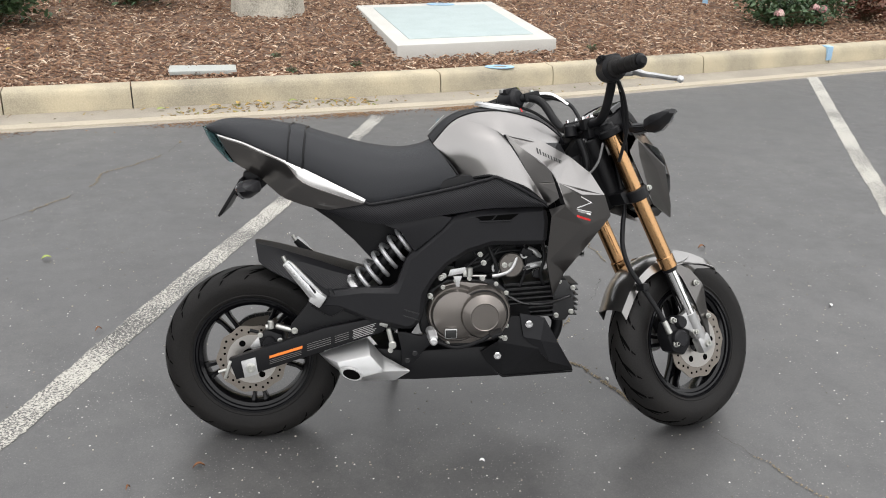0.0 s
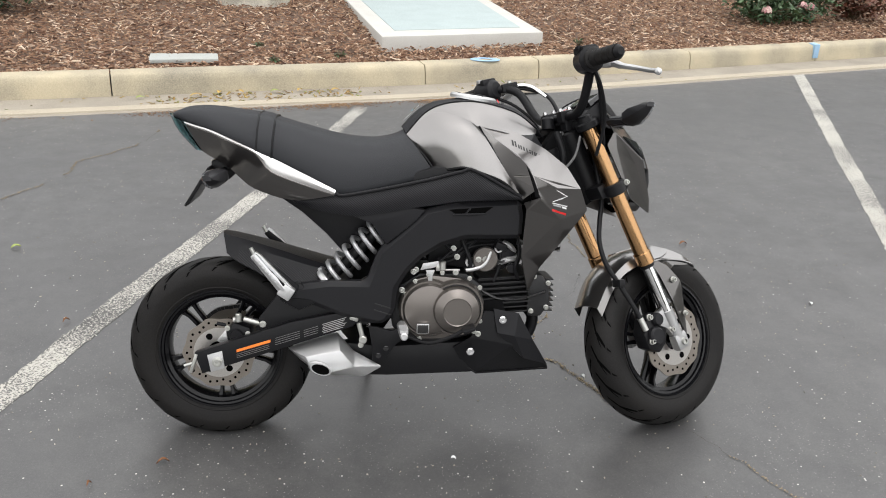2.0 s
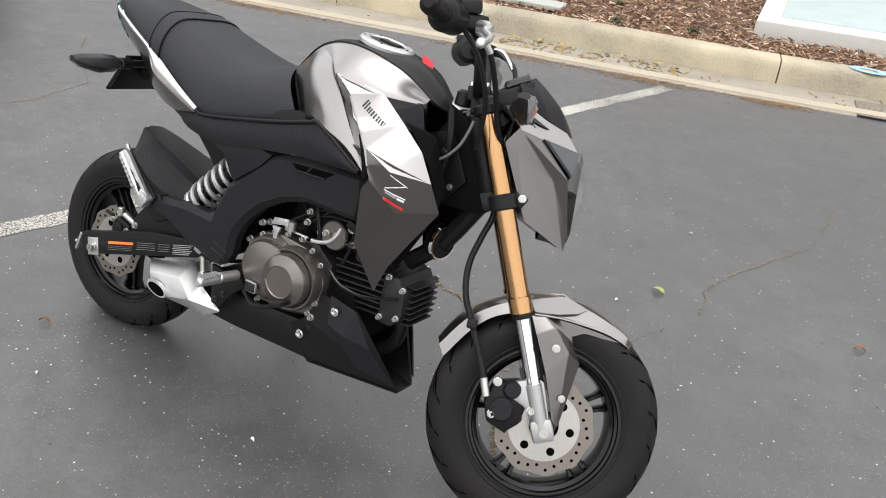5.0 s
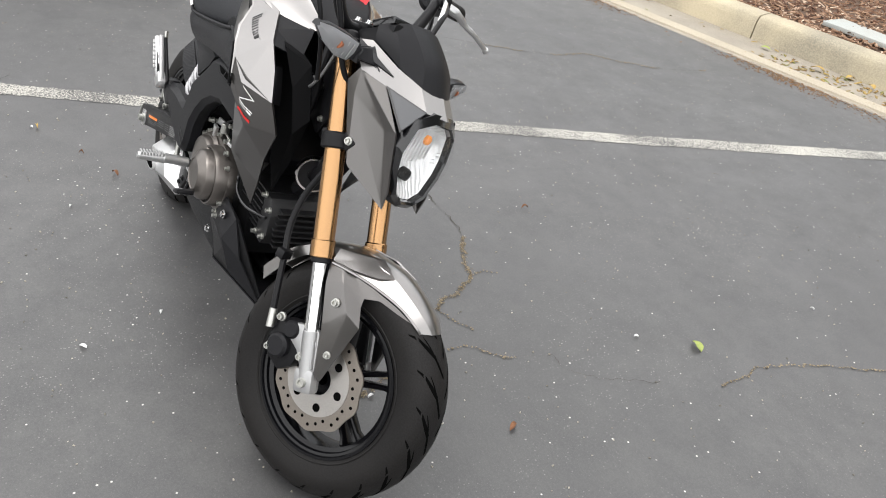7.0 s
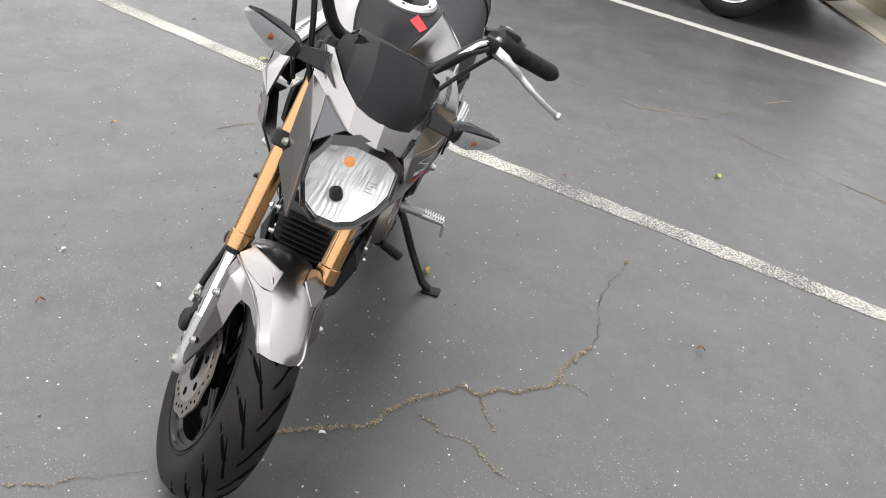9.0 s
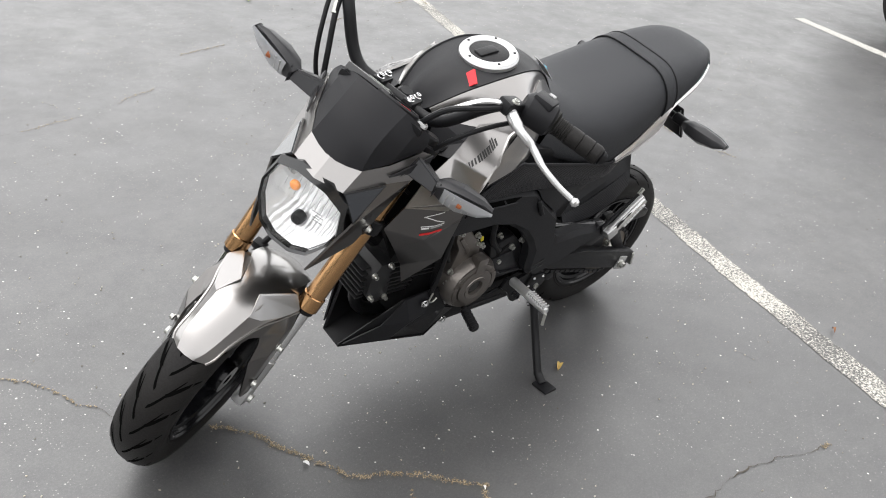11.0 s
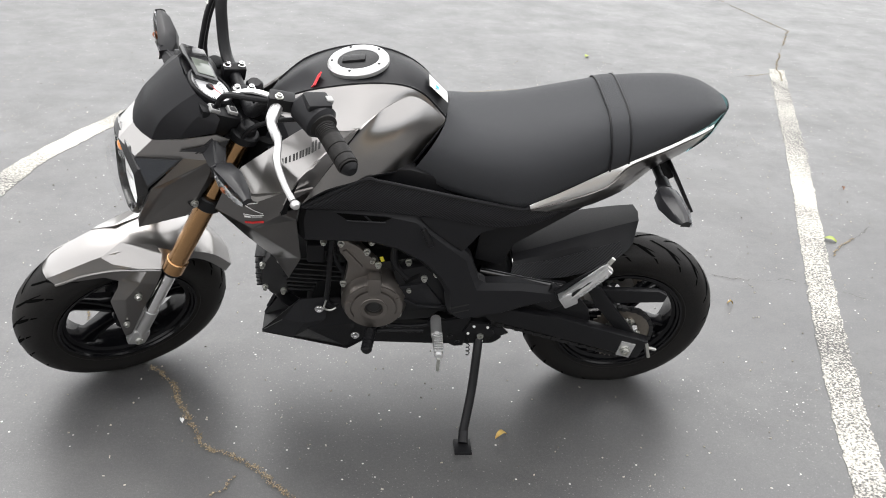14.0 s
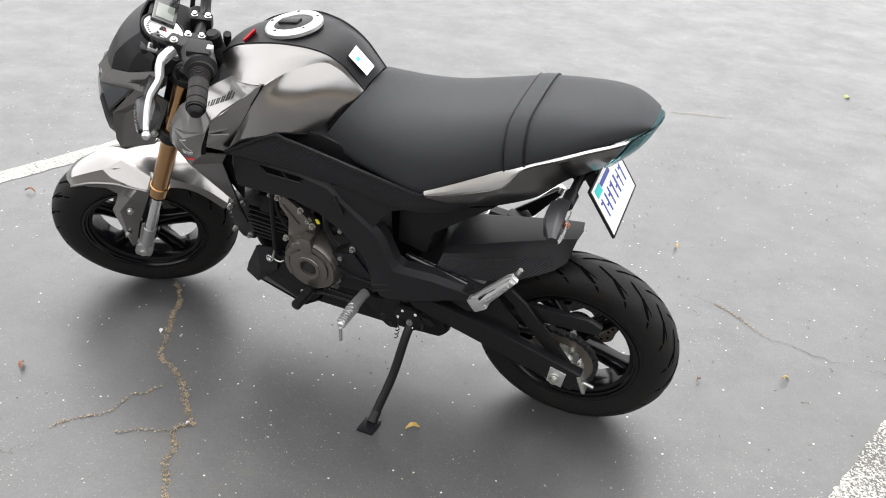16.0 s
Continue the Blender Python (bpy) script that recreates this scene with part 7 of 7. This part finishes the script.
def fallen_leaf(x, y, z, length, turn, mat, label, width=.5, curl=.008):
    length *= .78
    vs, fs = leaf_mesh(length, length * width, curl)
    ob = raw_object("fallen_leaf", vs, fs, mat, smooth=True)
    ob.matrix_world = pose(x, y, z, rng.uniform(-6, 6), rng.uniform(-6, 6), turn)
    return tagged(ob, label, "leaf", "fallen leaves")


for x, y, l, r in ((-.88, 1.235, .045, 20), (-1.07, -.75, .055, 140), (1.21, 1.085, .055, 170), (-.87, -3.14, .06, 60), (-.80, 3.56, .07, 30)):
    fallen_leaf(x, y, .002 if y < 3.2 else .014, l, r, FALLEN_G, "small yellow-green leaf lying on the ground", .7)
for x, y, l, r in ((-.12, -.14, .040, 200), (1.78, 1.14, .045, 10), (.40, 1.04, .030, 80), (1.27, .41, .040, 120), (-.30, -.22, .02, 60), (2.3, .2, .025, 30), (.85, -.62, .03, 140), (-.55, .62, .03, 40), (1.9, -.35, .045, 15), (-1.4, -1.2, .03, 75), (.05, -1.35, .03, 15)):
    fallen_leaf(x, y, .002, l, r, FALLEN_B, "small dry brown leaf lying on the asphalt", .45, .010)
for x, y, l, r in ((.30, .25, .045, 30), (-.17, -.96, .030, 100), (-.48, 3.61, .10, 15), (-.31, 3.70, .08, 80), (-.15, 3.73, .08, 150), (.02, 3.76, .09, 20), (.2, 3.79, .07, 60), (.42, 3.81, .08, 10), (-2.0, 4.65, .07, 50), (-.52, -.31, .025, 0)):
    fallen_leaf(x, y, .002 if y < 3.2 else (.014 if y < 4.2 else .19), l, r, FALLEN_Y if y < 3 or rng.random() < .6 else FALLEN_G, "curled yellow leaf lying on the ground", .55, .012)
for x, y, l in ((.675, -.385, .026), (.587, -.193, .018), (2.05, .57, .026), (1.09, .945, .018), (1.18, 1.6, .018), (1.05, .17, .022), (.785, .44, .014), (.615, -.69, .02), (.02, -.30, .016), (-.52, -.33, .016)):
    vs, fs = leaf_mesh(l * .75, l * .5, .003)
    ob = raw_object("paper_scrap", vs, fs, WHITE, smooth=False)
    ob.matrix_world = pose(x, y, .001, 0, 0, rng.uniform(0, 360))
    tagged(ob, "tiny white scrap lying on the asphalt", "scrap", "white scraps")

# utility vault slab in the mulch
def quad_slab(name, corners, z0, z1, mat, parent=None, bevel=.01):
    bm = bmesh.new()
    a = [bm.verts.new((x, y, z0)) for x, y in corners]
    b = [bm.verts.new((x, y, z1)) for x, y in corners]
    bm.faces.new(a[::-1])
    bm.faces.new(b)
    for k in range(len(a)):
        bm.faces.new((a[k - 1], a[k], b[k], b[k - 1]))
    bmesh.ops.recalc_face_normals(bm, faces=bm.faces)
    bevelled(bm, bevel)
    return mesh_object(name, bm, mat, parent, smooth=40)


vault_c = [(.83, 4.57), (2.18, 4.92), (2.10, 7.25), (.635, 6.82)]


def inset(c, k):
    mx, my = sum(x for x, _ in c) / 4, sum(y for _, y in c) / 4
    return [(mx + (x - mx) * k, my + (y - my) * k) for x, y in c]


vault = tagged(new("utility_vault"), "pale concrete utility vault with a grey-green lid, set in mulch", "utility vault")
quad_slab("vault_frame", vault_c, .08, .250, SLABC, vault, .018)
quad_slab("vault_lid", inset(vault_c, .80), .20, .256, SLABLID, vault, .006)
bm = lathe([(.05, .262), (.09, .262), (.09, .258), (.05, .258)], (0, 0, 0), 24, closed=True)
bm.transform(pose(1.5, 6.9, 0, 90, 0, 0) @ Matrix.Diagonal((1.6, 1, 1, 1)))
bm.transform(Matrix.Identity(4))
mesh_object("paint_ring", bm, BLUEPAINT, vault)
bm = lathe([(.035, .1478), (.075, .1478), (.075, .1450), (.035, .1450)], (0, 0, 0), 24, closed=True)
bm.transform(pose(1.57, kerb_y(1.57) + .09, 0, 90, 0, 0) @ Matrix.Diagonal((1.5, 1, .9, 1)))
mesh_object("paint_ring", bm, BLUEPAINT, kerb)
# blue paint at a kerb joint
quad_slab("paint_patch", [(4.74, kerb_y(4.74) - .006), (4.80, kerb_y(4.80) - .006), (4.80, kerb_y(4.80) + .10), (4.74, kerb_y(4.74) + .10)], .03, .150, BLUEPAINT, kerb, .004)
VALVELID = material("grey_plastic_lid", (0.36, 0.38, 0.365), 0.8, grain=0.4, grain_size=200, blotch=0.6, blotch_size=9, bump=0.002, tint=(0.34, 0.33, 0.29))
box = tagged(quad_slab("valve_box_lid", [(-.78, 4.00), (-.33, 4.06), (-.35, 4.25), (-.80, 4.22)], .14, .168, VALVELID, None, .008), "grey irrigation valve box lid half buried in mulch", "valve box")
box.rotation_euler = (0, 0, 0)
base = tagged(new("lamp_post"), "round weathered concrete lamp post base in mulch", "lamp post")
bm = lathe([(0, 1.0), (.30, 1.0), (.33, .98), (.335, .8), (.335, .6), (.338, .45), (.335, .35), (.34, .25), (.345, .05)], (0, 0, 0), 64)
bm.transform(pose(-.21, 6.53, 0, 90, 0, 0))
for v in bm.verts:
    v.co += Vector((v.co.x + .21, v.co.y - 6.53, 0)) * (noise.noise(v.co * 7) * .05 + noise.noise(v.co * 19) * .02)
mesh_object("post_base", bm, material("weathered_concrete", (0.50, 0.47, 0.40), 0.95, grain=0.6, grain_size=70, blotch=1.0, blotch_size=5, bump=0.006, tint=(0.17, 0.155, 0.13)), base, smooth=40)
bm = lathe([(0, 5.2), (.06, 5.2), (.085, 1.0), (.085, .99)], (0, 0, 0), 24)
bm.transform(pose(-.21, 6.53, 0, 90, 0, 0))
mesh_object("post", bm, IRON, base, smooth=40)

# storm drain in the gutter
DRAINIRON = material("worn_drain_iron", (0.24, 0.21, 0.17), 0.8, metal=0.2, grain=0.5, grain_size=150, blotch=0.6, blotch_size=20, bump=0.002)
drain = tagged(new("storm_drain"), "rusty iron storm drain grate in the gutter", "drain")
dc = [(1.59, 3.75), (1.87, 3.82), (1.82, 4.13), (1.55, 4.06)]
quad_slab("drain_pit", dc, .000, .0118, BLACKPR, drain, .0)
for k in range(13):
    t0, t1 = (k + .1) / 13, (k + .78) / 13
    L = lambda t: (dc[0][0] + (dc[3][0] - dc[0][0]) * t, dc[0][1] + (dc[3][1] - dc[0][1]) * t)
    Rr = lambda t: (dc[1][0] + (dc[2][0] - dc[1][0]) * t, dc[1][1] + (dc[2][1] - dc[1][1]) * t)
    quad_slab("grate_bar", [L(t0), Rr(t0), Rr(t1), L(t1)], .004, .0150, DRAINIRON, drain, .002)


# shrubs
def shrub(x, y, radius, height, count, leaf, label, leaf_len=.06, petals=None, petal_n=0):
    z = bed_height(x, y)
    top = tagged(new("shrub"), label, "shrub")
    top.location = (x, y, z)
    bm = bmesh.new()
    tips = []
    for k in range(22):
        a = rng.uniform(0, 6.283)
        rr = radius * rng.uniform(.25, 1)
        h = height * (1.05 - .5 * (rr / radius) ** 2) * rng.uniform(.7, 1.05)
        tip = Vector((rr * math.cos(a), rr * math.sin(a), h))
        hose([(0, 0, -.02), (tip.x * .35, tip.y * .35, tip.z * .55), tuple(tip)], .006, 3, 5, bm=bm)
        tips.append(tip)
    mesh_object("stem", bm, STEM, top, smooth=60)
    lv, lf = leaf_mesh(1.0, .5, .12)
    lv = [Vector(v) for v in lv]
    vs, fs = [], []
    for _ in range(count):
        t = rng.choice(tips)
        c = t * rng.uniform(.35, 1.05) + Vector((rng.gauss(0, radius * .18), rng.gauss(0, radius * .18), rng.gauss(0, height * .10)))
        c.z = max(c.z, .03)
        s = leaf_len * rng.uniform(.6, 1.25)
        m = Euler((rng.uniform(-.9, .9), rng.uniform(-1.0, .5), rng.uniform(0, 6.283))).to_matrix()
        k = len(vs)
        vs += [c + m @ (v * s) for v in lv]
        fs += [tuple(k + q for q in f) for f in lf]
    raw_object("foliage", vs, fs, leaf, top)
    if petals:
        vs, fs = [], []
        heads = [rng.choice(tips) * rng.uniform(.85, 1.08) + Vector((rng.gauss(0, .04), rng.gauss(0, .04), .02)) for _ in range(petal_n)]
        for hd in heads:
            for _ in range(34):
                dd = Vector((rng.gauss(0, 1), rng.gauss(0, 1), abs(rng.gauss(0, 1)))).normalized()
                c = hd + dd * .045
                s = rng.uniform(.014, .026)
                m = dd.to_track_quat('Z', 'X').to_matrix()
                k = len(vs)
                vs += [c + m @ Vector((s * qx, s * qy, 0)) for qx, qy in ((-1, 0), (0, -.8), (1, 0), (0, .8))]
                fs.append((k, k + 1, k + 2, k + 3))
        raw_object("blossom", vs, fs, petals, top)
    return top


shrub(-2.38, 5.70, .60, .74, 3400, LEAFG, "leafy green shrub at the planter's edge", .065)
shrub(-3.3, 5.5, .6, .6, 1600, LEAFG, "leafy green shrub at the planter's edge", .065)
shrub(-1.5, 6.75, .5, .42, 1500, LEAFG, "low green shrub with a red bloom", .06, PETALR, 3)
shrub(-.4, 8.3, .5, .4, 900, LEAFG, "low green shrub behind the mulch", .06)
shrub(.5, 8.6, .6, .4, 900, LEAFG, "low green shrub behind the mulch", .06)
shrub(2.2, 8.9, .8, .5, 1200, LEAFG, "low green shrub behind the mulch", .06)
shrub(4.78, 6.30, .42, .36, 1300, LEAFG, "green shrub with clusters of pale pink blossom", .06, PETALP, 16)
shrub(5.25, 6.45, .42, .38, 1300, LEAFG, "green shrub with clusters of pale pink blossom", .06, PETALP, 14)
shrub(6.0, 6.55, .36, .36, 1000, LEAFR, "low shrub with bronze-red leaves", .06)
for x, y in ((-.08, 4.55), (.05, 4.12), (2.5, 4.95), (.5, 4.3)):
    shrub(x, y, .05, .05, 26, LEAFG, "tiny green weed in the mulch", .03)
# blue-capped stake by the flowers
stake = tagged(new("marker_stake"), "short stake with blue tape in the planter", "stake")
mesh_object("stake_post", rod((4.62, 7.5, .1), (4.62, 7.5, .45), .012, segments=10), STEM, stake)
mesh_object("blue_tape", rod((4.62, 7.5, .22), (4.62, 7.5, .34), .03, .028, segments=12), BLUEPAINT, stake)

# ---- parked car beyond the clear line ----
CARPAINT = material("dark_car_paint", (0.03, 0.032, 0.036), 0.25, metal=0.4, coat=0.8)
CARGLASS = material("dark_car_glass", (0.01, 0.012, 0.014), 0.06, coat=0.5)
car = tagged(new("parked_car"), "dark parked car with silver alloy wheels", "car")
CAR = pose(-3.74, 1.60, 0, 0, 0, 65.0)
car.matrix_world = CAR
# its own frame: x forward towards the kerb, y to its left; the seen wheel is the front right one
def car_section(x, half, sill, belt, roof, top_half):
    return [(x, 0, sill), (x, half * .9, sill), (x, half, sill + .18), (x, half * .99, belt), (x, half * .93, belt + .04), (x, top_half, roof - .06), (x, top_half * .7, roof), (x, 0, roof + .01)]


secs = [car_section(-3.55, .70, .42, .80, .86, .60), car_section(-3.3, .84, .28, .92, 1.00, .68), car_section(-2.7, .88, .25, .98, 1.10, .66), car_section(-2.1, .90, .24, .98, 1.42, .60), car_section(-1.2, .90, .24, .96, 1.46, .60),
        car_section(-.5, .90, .24, .94, 1.38, .60), car_section(.15, .89, .24, .93, 1.02, .66), car_section(.6, .84, .26, .84, .88, .62), car_section(.85, .70, .36, .70, .74, .5)]
rows_c = [[s[k] for s in secs] for k in range(8)]
full_c = rows_c + [[(x, -y, z) for x, y, z in r] for r in rows_c[-2:0:-1]] + [rows_c[0]]
bm = sheet(full_c, 0, 2, 3)
bm.transform(pose(0, .86, 0))
bmesh.ops.holes_fill(bm, edges=[e for e in bm.edges if len(e.link_faces) == 1], sides=0)
mesh_object("car_body", bm, CARPAINT, car, smooth=40)
for s in (-1, 1):
    bm = facets({'a': (-2.45, .865 * s, 1.04), 'b': (-2.05, .63 * s, 1.37), 'c': (-.6, .63 * s, 1.36), 'd': (.02, .84 * s, 1.02)}, ["abcd"], .01)
    bm.transform(pose(0, .86, 0))
    mesh_object("side_window", bm, CARGLASS, car)
for wx in (0, -2.65):
    for s in (-1, 1):
        wy = .86 + s * .80
        c = (wx, wy, .325)
        bm = lathe([(.215, -.10), (.235, -.112), (.30, -.11), (.32, -.085), (.325, 0), (.32, .085), (.30, .11), (.235, .112), (.215, .10)], c, 64)
        tyre_o = mesh_object("wheel", bm, RUBBER, car, "black car tyre on a silver rim", smooth=50)
        bm = lathe([(.222, s * .100), (.215, s * .108), (.205, s * .100), (.195, s * .03), (.20, -s * .08)], c, 64)
        mesh_object("rim", bm, ALU, tyre_o, smooth=50)
        for k in range(5):
            a = 2 * math.pi * k / 5 + .3
            for q in (-.11, .11):
                bm = rod((wx + .05 * math.cos(a), wy + s * .085, .325 + .05 * math.sin(a)), (wx + .205 * math.cos(a + q), wy + s * .088, .325 + .205 * math.sin(a + q)), .017, .014, 8)
                mesh_object("rim_spoke", bm, ALU, tyre_o, smooth=50)
        bm = lathe([(0, s * .10), (.045, s * .098), (.055, s * .08), (.18, s * .0), (.19, -s * .06)], c, 32)
        mesh_object("rim_hub", bm, DARKP, tyre_o, smooth=50)

# ---- unseen dark belt added all round the car park to block low sky light ----
SKYBLOCK = material("sky_blocking_belt", (0.035, 0.045, 0.025), 0.95, grain=0.6, grain_size=2.0, blotch=0.8, blotch_size=0.25, tint=(0.10, 0.10, 0.09))
bm = bmesh.new()
n = 96
low, top = [], []
for k in range(n):
    a = 2 * math.pi * k / n
    r = 26 + 3 * math.sin(3 * a + 1) + 2 * math.sin(7 * a)
    # taller towards +y, so left-facing panels reflect less sky
    h = 2.6 + 4.5 * max(0, math.sin(a)) ** 1.5 + 0.6 * math.cos(a) + 0.5 * math.sin(5 * a + 2) + 1.2 * noise.noise(Vector((math.cos(a) * 4, math.sin(a) * 4, 3)))
    low.append(bm.verts.new((r * math.cos(a), r * math.sin(a), -.2)))
    top.append(bm.verts.new((r * math.cos(a), r * math.sin(a), h)))
for k in range(n):
    bm.faces.new((low[k - 1], low[k], top[k], top[k - 1]))
bmesh.ops.solidify(bm, geom=bm.faces[:], thickness=1.0)
tagged(mesh_object("backdrop", bm, SKYBLOCK, smooth=60), "unseen dark belt added round the car park to block low sky", "backdrop", kind="structure")
